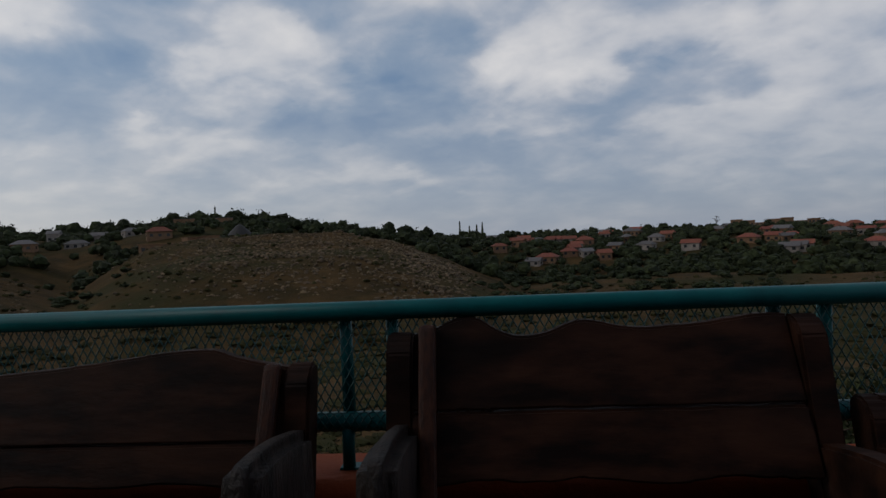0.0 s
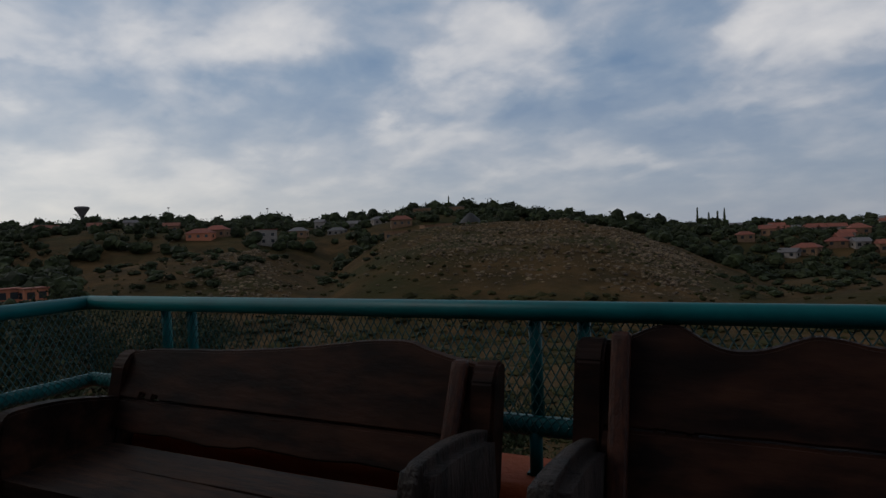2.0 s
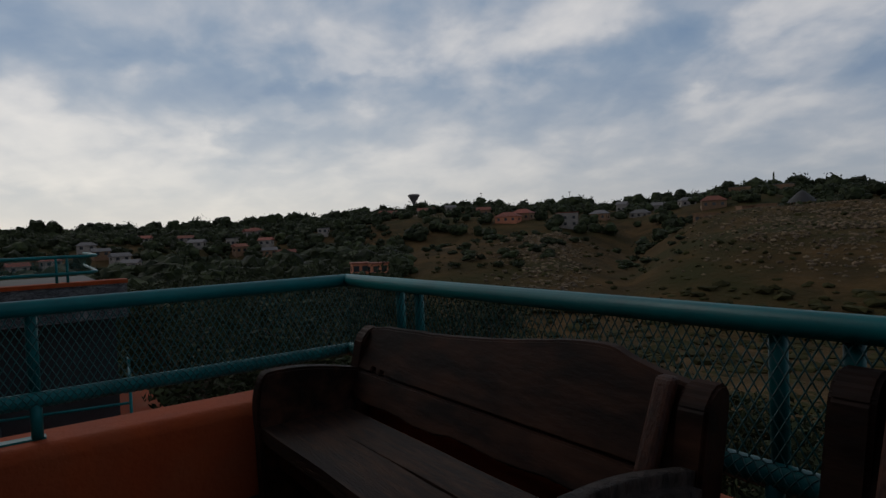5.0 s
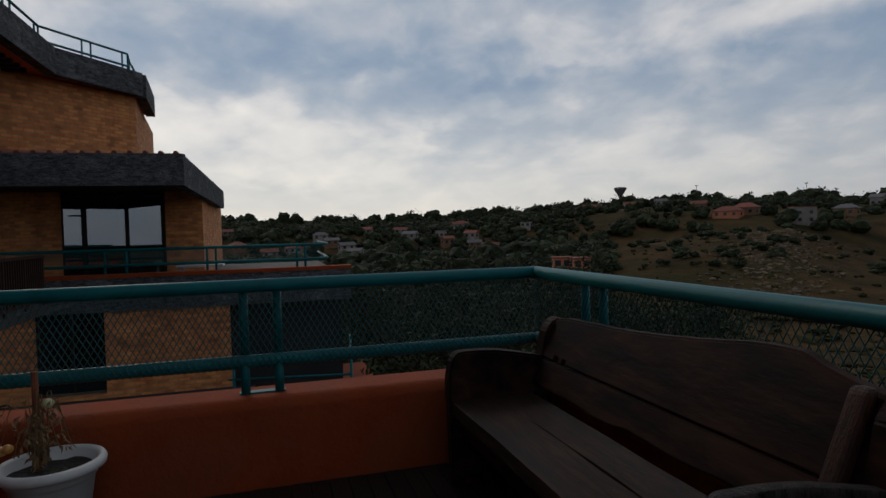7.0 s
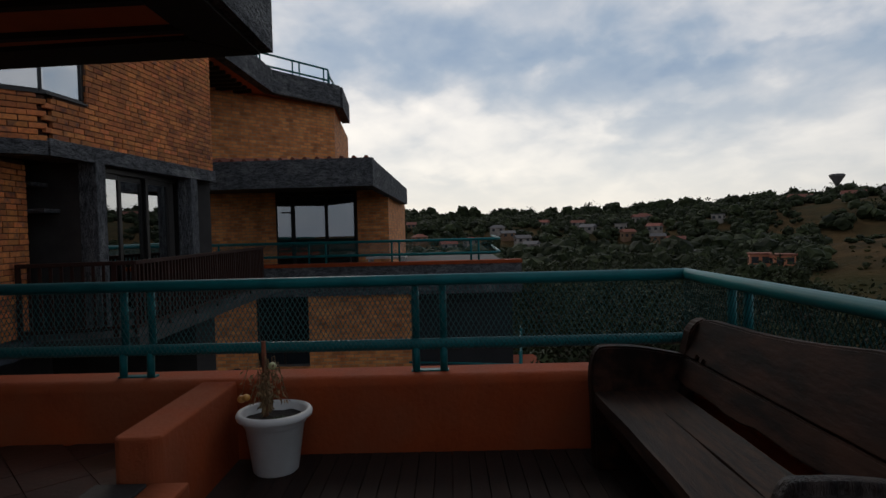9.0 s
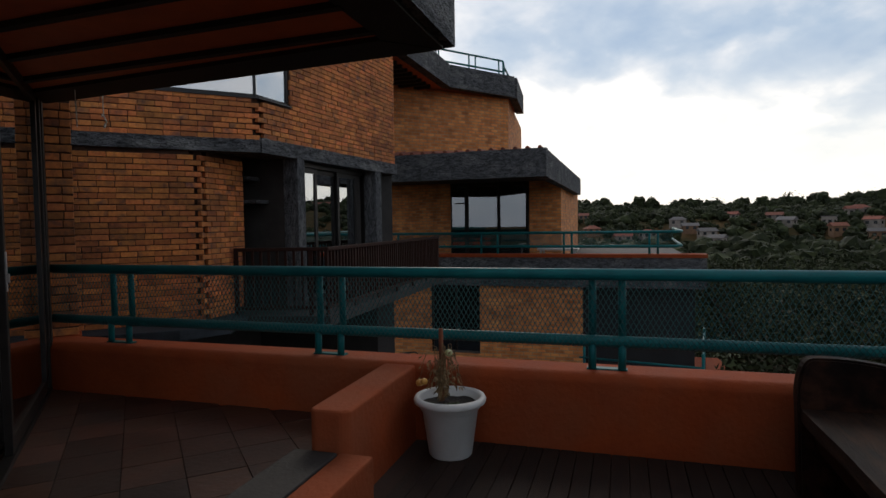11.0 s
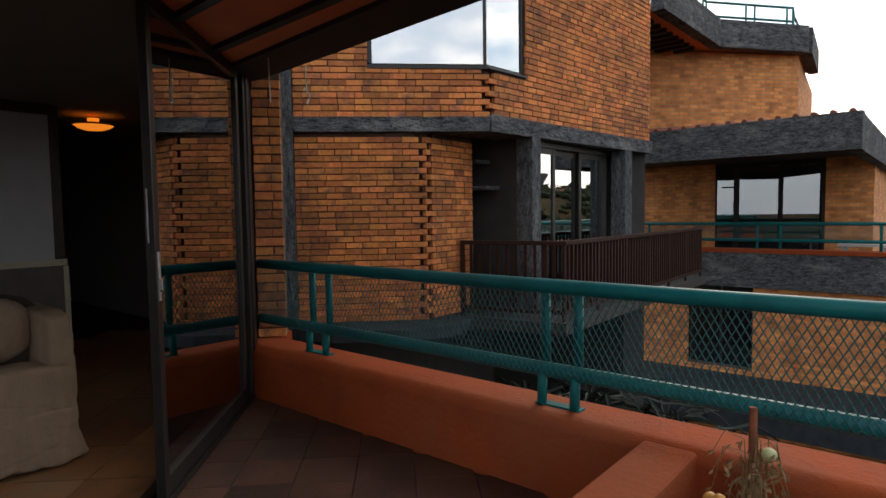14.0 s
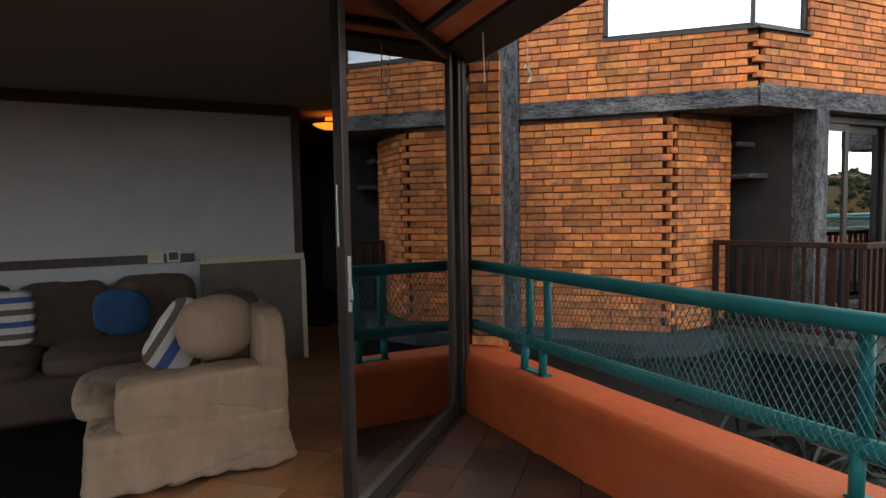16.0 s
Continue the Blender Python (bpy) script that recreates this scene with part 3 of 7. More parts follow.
def swept(name, prof, a, b, along, material, parent=None):
    """A profile of (across, z) swept along x or y from a to b."""
    bm = bmesh.new()
    n = len(prof)
    steps = max(2, int(abs(b - a) / 0.5))
    rings = []
    for i in range(steps + 1):
        s = a + (b - a) * i / steps
        rings.append([bm.verts.new((c, s, z) if along == "y" else (s, c, z)) for c, z in prof])
    for r0, r1 in zip(rings, rings[1:]):
        for k in range(n):
            bm.faces.new((r0[k], r0[(k + 1) % n], r1[(k + 1) % n], r1[k]))
    bm.faces.new(rings[0])
    bm.faces.new(rings[-1][::-1])
    bmesh.ops.recalc_face_normals(bm, faces=bm.faces[:])
    return part(name, bm, material, parent)


def parapet_profile(inner, outer):
    s = 1 if inner > outer else -1
    pr = [(outer, -0.4), (outer, PAR - 0.05), (outer + s * 0.03, PAR - 0.012)]
    for k in range(13):
        a = radians(90 - 7.5 * k)
        pr.append((inner - s * 0.07 + s * 0.07 * math.cos(a), PAR - 0.06 + 0.06 * math.sin(a)))
    return pr + [(inner, -0.4)]


tagged(swept("wall_parapet_west", parapet_profile(0.16, -0.2), -6.2, 0.2, "y", M_STUCCO), "low orange-red stucco parapet with a rounded top", "parapet", kind="structure")
tagged(swept("wall_parapet_north", parapet_profile(-0.17, 0.2), 0.163, 6.6, "x", M_STUCCO), "low orange-red stucco parapet behind the benches", "parapet", kind="structure")
tagged(part("wall_east", bbox_bm(6.6, 6.8, -3.3, 0.2, -0.4, PAR, 0), M_STUCCO), "plain orange stucco side wall", "wall", kind="structure")

# stub wall between deck and tiles, with the step that runs on from it
bm = bmesh.new()
prism(bm, [(0.15, -3.05), (1.12, -3.05), (1.15, -3.02), (1.15, -2.87), (1.12, -2.83), (0.15, -2.83)], -0.3, PAR - 0.004)
tagged(part("wall_stub", bevelled(bm, 0.022, 3), M_STUCCO), "short orange stucco stub wall beside the pot", "wall", kind="structure")
bm = bmesh.new()
box(bm, 1.14, 6.6, -2.88, -2.70, -0.3, 0.325)
tagged(part("wall_step", bevelled(bm, 0.015, 2), M_STUCCO), "orange stucco riser of the step", "step", kind="structure")
bm = bmesh.new()
box(bm, 1.16, 6.6, -3.12, -2.885, -0.3, 0.33)
tagged(part("step", bevelled(bm, 0.008, 2), M_STONE), "grey stone edge of the step", "step", kind="structure")

floor_deck = tagged(part("floor_deck", bbox_bm(0.1, 6.6, -2.84, -0.1, -0.35, DECK - 0.028, 0), M_GROUT), "dark brown timber deck floor", "floor", kind="structure")
floor_tile = tagged(part("floor_tiles", bbox_bm(-0.1, 6.6, -9.4, -2.85, -0.35, TILE - 0.012, 0), M_GROUT), "brown terracotta tiled terrace floor", "floor", kind="structure")


def railing(name, a, b, label, post_spots, outward, wire=True, mesh_from=0.0):
    """A pipe railing from a to b on the parapet; post_spots: distances of the post pairs."""
    p, q = Vector((*a, 0)), Vector((*b, 0))
    length, d = (q - p).length, (q - p).normalized()
    root = empty(name, frame_of(a[0], a[1], 0, d.x, d.y), label, "railing")
    bm = bmesh.new()
    tube(bm, [(0, 0, RAIL_T), (length / 2, 0, RAIL_T), (length, 0, RAIL_T)], RAIL_R, 16)
    part("top_rail", bm, M_TEAL, root, smooth=True)
    bm = bmesh.new()
    tube(bm, [(0, 0, RAIL_B), (length / 2, 0, RAIL_B), (length, 0, RAIL_B)], RAIL_R, 16)
    part("bottom_rail", bm, M_TEAL, root, smooth=True)
    for s in post_spots:
        bm = bmesh.new()
        box(bm, s - 0.12, s + 0.12, -0.028, 0.028, PAR - 0.01, PAR + 0.006)
        part("base_plate", bm, M_TEAL, root)
        for k in (-0.088, 0.088):
            bm = bmesh.new()
            tube(bm, [(s + k, -outward * 0.015, PAR), (s + k, -outward * 0.008, RAIL_B)], 0.024, 12)
            part("stub_post", bm, M_TEAL, root, smooth=True)
            bm = bmesh.new()
            tube(bm, [(s + k, outward * 0.028, RAIL_B), (s + k, outward * 0.024, RAIL_T)], 0.024, 12)
            part("post", bm, M_TEAL, root, smooth=True)
    # diamond mesh of two families of slanting wires, wrapped round the bottom rail
    bm = bmesh.new()
    pitch, rise = 0.032, 1.8
    y0 = outward * -0.012

    def strip(path, w):
        rows = []
        for k, (x, y, z, nx, ny, nz) in enumerate(path):
            rows.append((Vector((x, y, z)), Vector((nx, ny, nz))))
        vv = []
        for k, (c, nrm) in enumerate(rows):
            t = (rows[min(k + 1, len(rows) - 1)][0] - rows[max(k - 1, 0)][0]).normalized()
            sd = t.cross(nrm).normalized() * w
            vv.append([bm.verts.new(c + sd), bm.verts.new(c + nrm * w * 0.9), bm.verts.new(c - sd)])
        for u, v in zip(vv, vv[1:]):
            for k in range(3):
                bm.faces.new((u[k], u[(k + 1) % 3], v[(k + 1) % 3], v[k]))

    zt, zb = RAIL_T - RAIL_R * 0.6, RAIL_B + RAIL_R
    run = (zt - zb) / rise
    n = int((length + run) / pitch)
    for fam in (1, -1):
        for i in range(n):
            s0 = -run + i * pitch if fam > 0 else i * pitch
            x_bot, x_top = (s0, s0 + run) if fam > 0 else (s0 + 0.0, s0 - run)
            lo, hi = min(x_bot, x_top), max(x_bot, x_top)
            if hi < mesh_from + 0.02 or lo > length - 0.02:
                continue
            path = []
            t0, t1 = 0.0, 1.0
            if x_bot != x_top:
                ts = sorted(((mesh_from - x_bot) / (x_top - x_bot), (length - x_bot) / (x_top - x_bot)))
                t0, t1 = max(0.0, ts[0]), min(1.0, ts[1])
            if t1 - t0 < 0.02:
                continue
            if t0 == 0.0:
                for k in range(6, 0, -1):
                    ang = radians(90 + 28 * k)
                    xx = x_bot - fam * 0.013 * k
                    cy, cz = math.cos(ang) * outward, math.sin(ang)
                    if mesh_from < xx < length:
                        path.append((xx, cy * (RAIL_R + 0.001), RAIL_B + cz * (RAIL_R + 0.001), 0, cy, cz))
            for k in range(3):
                t = t0 + (t1 - t0) * k / 2
                path.append((x_bot + (x_top - x_bot) * t, y0, zb + (zt - zb) * t, 0, -outward, 0))
            if len(path) > 1:
                strip(path, 0.0025)
    tagged(part("mesh_panel", bm, M_WIRE, root), "teal-painted expanded diamond mesh", kind="stuff")
    return root


railing("railing", (0, 0), (0, -6.05), "teal pipe railing with diamond mesh on the parapet", [1.64, 3.52, 5.36], -1)
railing("railing", (6.6, 0), (0.0, 0), "teal pipe railing with diamond mesh behind the benches", [6.6 - 0.64, 6.6 - 2.53, 6.6 - 4.08, 6.6 - 5.8], -1)
jc = empty("railing_corner", pose(0, 0, 0), "teal welded corner of the pipe railing", "railing")
for z in (RAIL_T, RAIL_B):
    bm = bmesh.new()
    lump(bm, (0, 0, z), RAIL_R * 1.01, 3, 0.0)
    part("elbow", bm, M_TEAL, jc, smooth=True)

# ---------------------------------------------------------------- benches


def plank_xz(name, outline, thick, material, parent, lean, base, bev=0.008, label="", cuts=0):
    """A plank with an outline of (x, z), leaning back as it rises, its front face at base[1]."""
    bm = bmesh.new()
    n = len(outline)
    f = [bm.verts.new((x, -thick / 2, z)) for x, z in outline]
    b = [bm.verts.new((x, thick / 2, z)) for x, z in outline]
    bm.faces.new(f)
    bm.faces.new(b[::-1])
    for i in range(n):
        j = (i + 1) % n
        bm.faces.new((f[j], f[i], b[i], b[j]))
    bmesh.ops.recalc_face_normals(bm, faces=bm.faces[:])
    bmesh.ops.bevel(bm, geom=bm.edges[:], offset=bev, segments=2, affect="EDGES")
    for v in bm.verts:
        v.co.y += base[0] + (v.co.z - base[1]) * lean
    return part(name, bm, material, parent, label)


def smooth_line(pts, n=6):
    """Catmull-Rom through points of (x, z)."""
    out = []
    for i in range(len(pts) - 1):
        p0, p1, p2, p3 = pts[max(i - 1, 0)], pts[i], pts[i + 1], pts[min(i + 2, len(pts) - 1)]
        for k in range(n):
            t = k / n
            out.append(tuple(0.5 * (2 * b + (c - a) * t + (2 * a - 5 * b + 4 * c - d) * t * t + (3 * b - a - 3 * c + d) * t ** 3) for a, b, c, d in zip(p0, p1, p2, p3)))
    return out + [pts[-1]]


def bench(x0, x1, top, stile_l, stile_r, label, seam=0.70, edge_posts=(), notched=False):
    """A heavy timber bench with its back to the north railing. top: the wavy upper edge as (x, z)."""
    root = empty("garden_bench", pose((x0 + x1) / 2, -0.4, DECK), label, "bench", "benches along the railing")
    inv = Matrix.Translation((-(x0 + x1) / 2, 0.4, -DECK))

    def done(ob):
        ob.data.transform(inv)
        return ob

    lean, by, bz = 0.46, -0.070, 0.97
    line = smooth_line(top)
    # worn upper edge, and a lower edge with two small mortise notches near its end
    line = [(x, z + 0.004 * noise.noise((x * 14, z, 1.7))) for x, z in line]
    n0 = line[0][0] + 0.16
    deep = 0.024 if notched else 0.002
    under = [(line[0][0], seam + 0.006), (n0, seam + 0.004), (n0 + 0.002, seam + deep + 0.004), (n0 + 0.035, seam + deep + 0.004), (n0 + 0.037, seam + 0.004), (n0 + 0.085, seam + 0.004), (n0 + 0.087, seam + deep),
             (n0 + 0.115, seam + deep), (n0 + 0.117, seam + 0.005)] + [(n0 + 0.15 + (line[-1][0] - n0 - 0.15) * k / 30, seam + 0.005 + 0.003 * noise.noise((k * 0.27, line[0][0], 3.1))) for k in range(31)]
    done(plank_xz("backrest_plank", under + line[::-1], 0.05, M_BENCH, root, lean, (by, bz), label="carved wavy upper backrest plank"))
    xa, xb = line[0][0], line[-1][0]
    span = xb - xa
    low = [(xa + span * k / 40, seam - 0.001 + 0.003 * noise.noise((xa + k * 0.31, 2.2, 0)) + 0.002 * noise.noise((xa + k * 1.1, 7.2, 0))) for k in range(41)]
    foot = [(xa + span * k / 40, 0.575 + 0.018 * noise.noise((xa + k * 0.17, 4.4, 0)) + 0.005 * noise.noise((xa + k * 0.9, 9.4, 0))) for k in range(41)]
    done(plank_xz("backrest_plank", foot + low[::-1], 0.045, M_BENCH, root, lean, (by, bz), label="lower backrest plank"))
    # seat of two thick boards with uneven edges
    for y0, y1 in ((-0.715, -0.475), (-0.471, -0.27)):
        bm = bmesh.new()
        n = 14
        ring = []
        for i in range(n + 1):
            x = x0 + 0.03 + (x1 - x0 - 0.06) * i / n
            ring.append((x, y0 + 0.012 * noise.noise((x * 2.3, y0, 0))))
        ring2 = [(x, y1 + 0.008 * noise.noise((x * 2.9, y1, 3))) for x, _ in ring][::-1]
        prism(bm, ring + ring2, 0.45, 0.515)
        bevelled(bm, 0.006, 2)
        done(part("seat_plank", bm, M_SEAT, root, "worn grey-brown seat plank"))
    for x, w, (sz, lz) in ((x0, 0.085, stile_l), (x1 - 0.085, 0.085, stile_r)):
        # solid side panel up to the arm, with a rounded front corner
        bm = bmesh.new()
        prof = smooth_line([(-0.73, 0.46), (-0.735, 0.62), (-0.70, lz - 0.02), (-0.62, lz), (-0.45, lz - 0.01), (-0.24, lz - 0.05)], 5)
        outline = [(-0.72, DECK), (-0.20, DECK), (-0.20, lz - 0.06)] + prof[::-1]
        f = [bm.verts.new((x, y, z)) for y, z in outline]
        b = [bm.verts.new((x + w, y, z)) for y, z in outline]
        bm.faces.new(f)
        bm.faces.new(b[::-1])
        for i in range(len(outline)):
            j = (i + 1) % len(outline)
            bm.faces.new((f[j], f[i], b[i], b[j]))
        bmesh.ops.recalc_face_normals(bm, faces=bm.faces[:])
        worn = 2.1 < x < 2.7
        if worn:
            for v in bm.verts:
                v.co.x += 0.022 if v.co.x > x + 0.04 else 0.0
        bmesh.ops.bevel(bm, geom=[e for e in bm.edges if len({round(v.co.x, 3) for v in e.verts}) == 1] if worn else bm.edges[:], offset=0.034 if worn else 0.012, segments=4 if worn else 2, affect="EDGES")
        done(part("side_panel", bm, M_ARM if worn else M_BENCH, root, "rounded weathered grey arm" if worn else "", smooth=worn))
        # leaning back stile with a rounded head
        bm = bmesh.new()
        head = [(-0.11 * math.cos(radians(a)) * 0.5, sz - 0.05 + 0.05 * math.sin(radians(a))) for a in range(0, 181, 30)]
        outline = [(-0.06, DECK), (0.06, DECK), (0.06, sz - 0.06)] + [(-c, z) for c, z in head] + [(-0.06, sz - 0.06)]
        f = [bm.verts.new((x - 0.004, y, z)) for y, z in outline]
        b = [bm.verts.new((x + w + 0.004, y, z)) for y, z in outline]
        bm.faces.new(f)
        bm.faces.new(b[::-1])
        for i in range(len(outline)):
            j = (i + 1) % len(outline)
            bm.faces.new((f[j], f[i], b[i], b[j]))
        bmesh.ops.recalc_face_normals(bm, faces=bm.faces[:])
        bmesh.ops.bevel(bm, geom=bm.edges[:], offset=0.010, segments=2, affect="EDGES")
        for v in bm.verts:
            v.co.y += -0.080 + (max(v.co.z, 0.35) - 0.97) * 0.36
            v.co.x += 0.006 * noise.noise(v.co * 5)
        done(part("back_post", bm, M_BENCH, root))
    for xs in edge_posts:      # reddish upright in front of the planks
        bm = bmesh.new()
        box(bm, xs - 0.03, xs + 0.03, -0.022, 0.022, 0.51, stile_r[0] + 0.005)
        bevelled(bm, 0.018, 3)
        for v in bm.verts:
            v.co.x += 0.005 * noise.noise(v.co * 6)
            v.co.y += by - 0.052 + (v.co.z - bz) * lean
        done(part("upright", bm, M_BENCH_R, root, "reddish worn upright"))
    bm = bmesh.new()
    box(bm, x0 + 0.06, x1 - 0.06, -0.66, -0.60, 0.33, 0.448)
    done(part("front_rail", bevelled(bm, 0.006), M_BENCH, root))
    return root


bench(0.425, 2.35, [(0.475, 0.895), (0.66, 0.915), (1.03, 0.925), (1.33, 0.945), (1.61, 0.972), (1.80, 0.995), (1.96, 1.0), (2.08, 0.968), (2.19, 0.945), (2.29, 0.93)],
      (0.905, 0.765), (0.95, 0.80), "dark-stained rustic timber bench with a carved wavy back", edge_posts=(2.212,), notched=True)
bench(2.62, 4.09, [(2.70, 1.03), (2.77, 1.04), (2.85, 1.075), (2.93, 1.08), (3.01, 1.035), (3.10, 1.012), (3.20, 1.03), (3.29, 1.062), (3.36, 1.055), (3.44, 1.035), (3.55, 1.03), (3.72, 1.04), (3.92, 1.062), (4.0, 1.058)],
      (1.04, 0.81), (1.06, 0.72), "near-black rustic timber bench with a double-humped back", seam=0.78, edge_posts=(2.76,))
bench(4.17, 6.1, [(4.22, 0.80), (4.6, 0.80), (5.1, 0.88), (5.5, 0.93), (6.04, 0.92)], (0.80, 0.72), (0.95, 0.76), "dark-stained rustic timber bench end beside another bench")

# ---------------------------------------------------------------- own roof over the tiles
FB = 2.45


def roof_part(name, poly, z0, z1, material, label, category="ceiling"):
    bm = bmesh.new()
    prism(bm, poly, z0, z1)
    bmesh.ops.recalc_face_normals(bm, faces=bm.faces[:])
    return tagged(part(name, bm, material), label, category, kind="structure")


roof_part("ceiling_soffit", [(0.45, -2.75), (0.1, -5.95), (0.2, -6.02), (2.75, -3.52), (2.9, -3.3), (6.6, -3.3), (6.6, -2.75)], 2.478, 2.54, M_SOFFIT, "orange-red painted eaves soffit")
# deep fascia of rough grey concrete: west edge and north edge
roof_part("trim_fascia_west", [(0.38, -2.55), (0.04, -5.98), (0.33, -6.05), (0.66, -2.83)], FB, 3.15, M_DARKBEAM, "dark underside beam of the eaves", "beam")
roof_part("trim_fascia_north", [(0.384, -2.545), (0.665, -2.82), (6.6, -2.78), (6.6, -2.5)], FB + 0.003, 3.147, M_DARKBEAM, "dark underside beam of the eaves", "beam")
roof_part("trim_fascia_face_north", [(0.36, -2.542), (6.6, -2.497), (6.6, -2.44), (0.345, -2.485)], FB + 0.02, 3.18, M_ROUGH, "rough grey concrete fascia of the eaves", "fascia")
roof_part("trim_fascia_face_west", [(0.375, -2.545), (0.03, -5.98), (-0.02, -5.98), (0.342, -2.485)], FB + 0.02, 3.18, M_ROUGH, "rough grey concrete fascia of the eaves", "fascia")
roof_part("ceiling_roof_top", [(0.0, -2.5), (-0.3, -9.4), (6.8, -9.4), (6.8, -2.5)], 3.185, 3.28, M_DARKWALL, "dark roof deck above the eaves", "roof")
for k, (xa, xb) in enumerate(((0.80, 0.60), (1.18, 1.00), (1.56, 1.40), (1.94, 1.80), (2.32, 2.2), (2.7, 2.6), (3.08, 3.0), (3.46, 3.4), (3.84, 3.8), (4.22, 4.2), (4.6, 4.6), (4.98, 5.0), (5.36, 5.4))):
    ye = max(-5.9, min(-3.35, -6.0 + (xb - 0.17) * 0.969 + 0.08))
    xe = xa + (xb - xa) * (-2.8 - ye) / 3.1
    roof_part("trim_rafter", [(xa - 0.026, -2.8), (xe - 0.026, ye), (xe + 0.026, ye), (xa + 0.026, -2.8)], 2.446, 2.484, M_DARKBEAM, "dark timber rafter under the orange eaves", "rafter")

# glazed door line at forty-five degrees
DL0, DL1 = (0.17, -6.0), (2.75, -3.5)
DDX, DDY = (DL1[0] - DL0[0]), (DL1[1] - DL0[1])
DLEN = math.hypot(DDX, DDY)
DM = frame_of(DL0[0], DL0[1], 0, DDX, DDY)          # local x runs from the pier outwards, +y is outdoors
wall_between("wall_house_north", (6.6, -3.3), (2.9, -3.3), TILE - 0.02, 3.18, 0.0 + 0.2, M_STUCCO, "plain orange stucco house wall")
ob = part("trim_door_head", bbox_bm(-0.15, DLEN + 0.1, -0.12, 0.1, 2.49, 3.18, 0.006), M_DARKBEAM)
ob.matrix_world = DM
tagged(ob, "dark beam over the sliding doors", "beam", kind="structure")

door = empty("door_1", DM, "bronze aluminium sliding glass door standing half open", "door", kind="structure")
for nm, a in (("outer_track", -0.045), ("inner_track", 0.045)):
    part(nm, bbox_bm(0.0, DLEN, a - 0.03, a + 0.03, TILE - 0.01, TILE + 0.03, 0.004), M_BRONZE, door)
part("jamb", bbox_bm(-0.03, 0.05, -0.08, 0.08, TILE, 2.49, 0.005), M_BRONZE, door)
part("jamb_lining", bbox_bm(0.052, 0.11, -0.05, 0.07, TILE + 0.02, 2.49, 0.005), M_BRONZE, door)


def leaf(x0, x1, y, parent):
    w = 0.055
    lf = part("door_leaf", bbox_bm(x0, x0 + w, y - 0.02, y + 0.02, TILE + 0.03, 2.48, 0.004), M_BRONZE, parent)
    part("stile", bbox_bm(x1 - w, x1, y - 0.02, y + 0.02, TILE + 0.03, 2.48, 0.004), M_BRONZE, lf)
    part("top_frame", bbox_bm(x0 + w, x1 - w, y - 0.018, y + 0.018, 2.40, 2.476, 0.004), M_BRONZE, lf)
    part("bottom_frame", bbox_bm(x0 + w, x1 - w, y - 0.018, y + 0.018, TILE + 0.034, TILE + 0.12, 0.004), M_BRONZE, lf)
    g = part("pane", bbox_bm(x0 + w - 0.01, x1 - w + 0.01, y - 0.003, y + 0.003, TILE + 0.11, 2.41, 0), M_GLASS, lf)
    g.visible_shadow = False
    return lf


leaf(0.115, 1.40, -0.045, door)
lf = leaf(0.22, 1.68, 0.045, door)
part("latch_plate", bbox_bm(1.645, 1.668, 0.064, 0.072, 1.10, 1.32, 0.003), M_STEEL, lf, "steel latch plate")
part("lock_barrel", bbox_bm(1.650, 1.664, 0.07, 0.082, 1.14, 1.18, 0.003), M_BLACK, lf)
part("pull_handle", bbox_bm(1.681, 1.687, 0.036, 0.042, 1.36, 1.60, 0.001), M_STEEL, lf, "bright pull handle")
part("key", bbox_bm(1.664, 1.668, 0.07, 0.085, 1.15, 1.20, 0.002), M_STEEL, lf)

# two cords hanging from the eaves
for (x, y, zt, zb, knot) in ((0.33, -5.36, 2.66, 2.18, False), (-0.12, -5.58, 2.52, 2.34, True)):
    c = empty("hanging_cord", pose(x, y, zt), "pale cord hanging from the eaves" + (" with a knotted end" if knot else ""), "cord")
    bm = bmesh.new()
    tube(bm, [(0, 0, 0), (0.004, 0.002, (zb - zt) * 0.5), (0.0, 0.006, zb - zt)], 0.0045, 6)
    part("strand", bm, M_STRING, c)
    if knot:
        bm = bmesh.new()
        tube(bm, [(0, 0.006, zb - zt), (-0.02, 0.01, zb - zt - 0.03), (-0.015, 0.0, zb - zt - 0.06)], 0.006, 6)
        tube(bm, [(0, 0.006, zb - zt), (0.03, 0.02, zb - zt + 0.02), (0.045, 0.03, zb - zt - 0.005)], 0.004, 6)
        tube(bm, [(-0.015, 0, zb - zt - 0.05), (0.005, 0.01, zb - zt - 0.085)], 0.008, 6)
        part("frayed_knot", bm, M_STRING, c)

brick_wall("wall_pier", (-0.20, -6.02), (-0.04, -6.155), PAR + 0.0, 2.56, 0.18, "narrow orange face-brick pier beside the glass door")
tagged(part("wall_pier_foot", bbox_bm(-0.35, 0.1, -6.45, -6.16, -0.4, PAR, 0), M_STUCCO), "orange stucco foot of the pier", "wall", kind="structure")

# ---------------------------------------------------------------- pot with a dried tomato plant
px_, py_ = 0.40, -2.53
pot = empty("flower_pot", pose(px_, py_, DECK), "white plastic flower pot with a dried tomato plant", "flower pot")
bm = bmesh.new()
prof = [(0.0, 0.0), (0.125, 0.0), (0.135, 0.012), (0.175, 0.30), (0.185, 0.305), (0.188, 0.33), (0.205, 0.335), (0.222, 0.345), (0.226, 0.365), (0.218, 0.382), (0.198, 0.385), (0.186, 0.372), (0.176, 0.29), (0.0, 0.29)]
lathe(bm, [(r * 0.95, z * 0.92) for r, z in prof], 48)
bmesh.ops.remove_doubles(bm, verts=bm.verts[:], dist=0.0005)
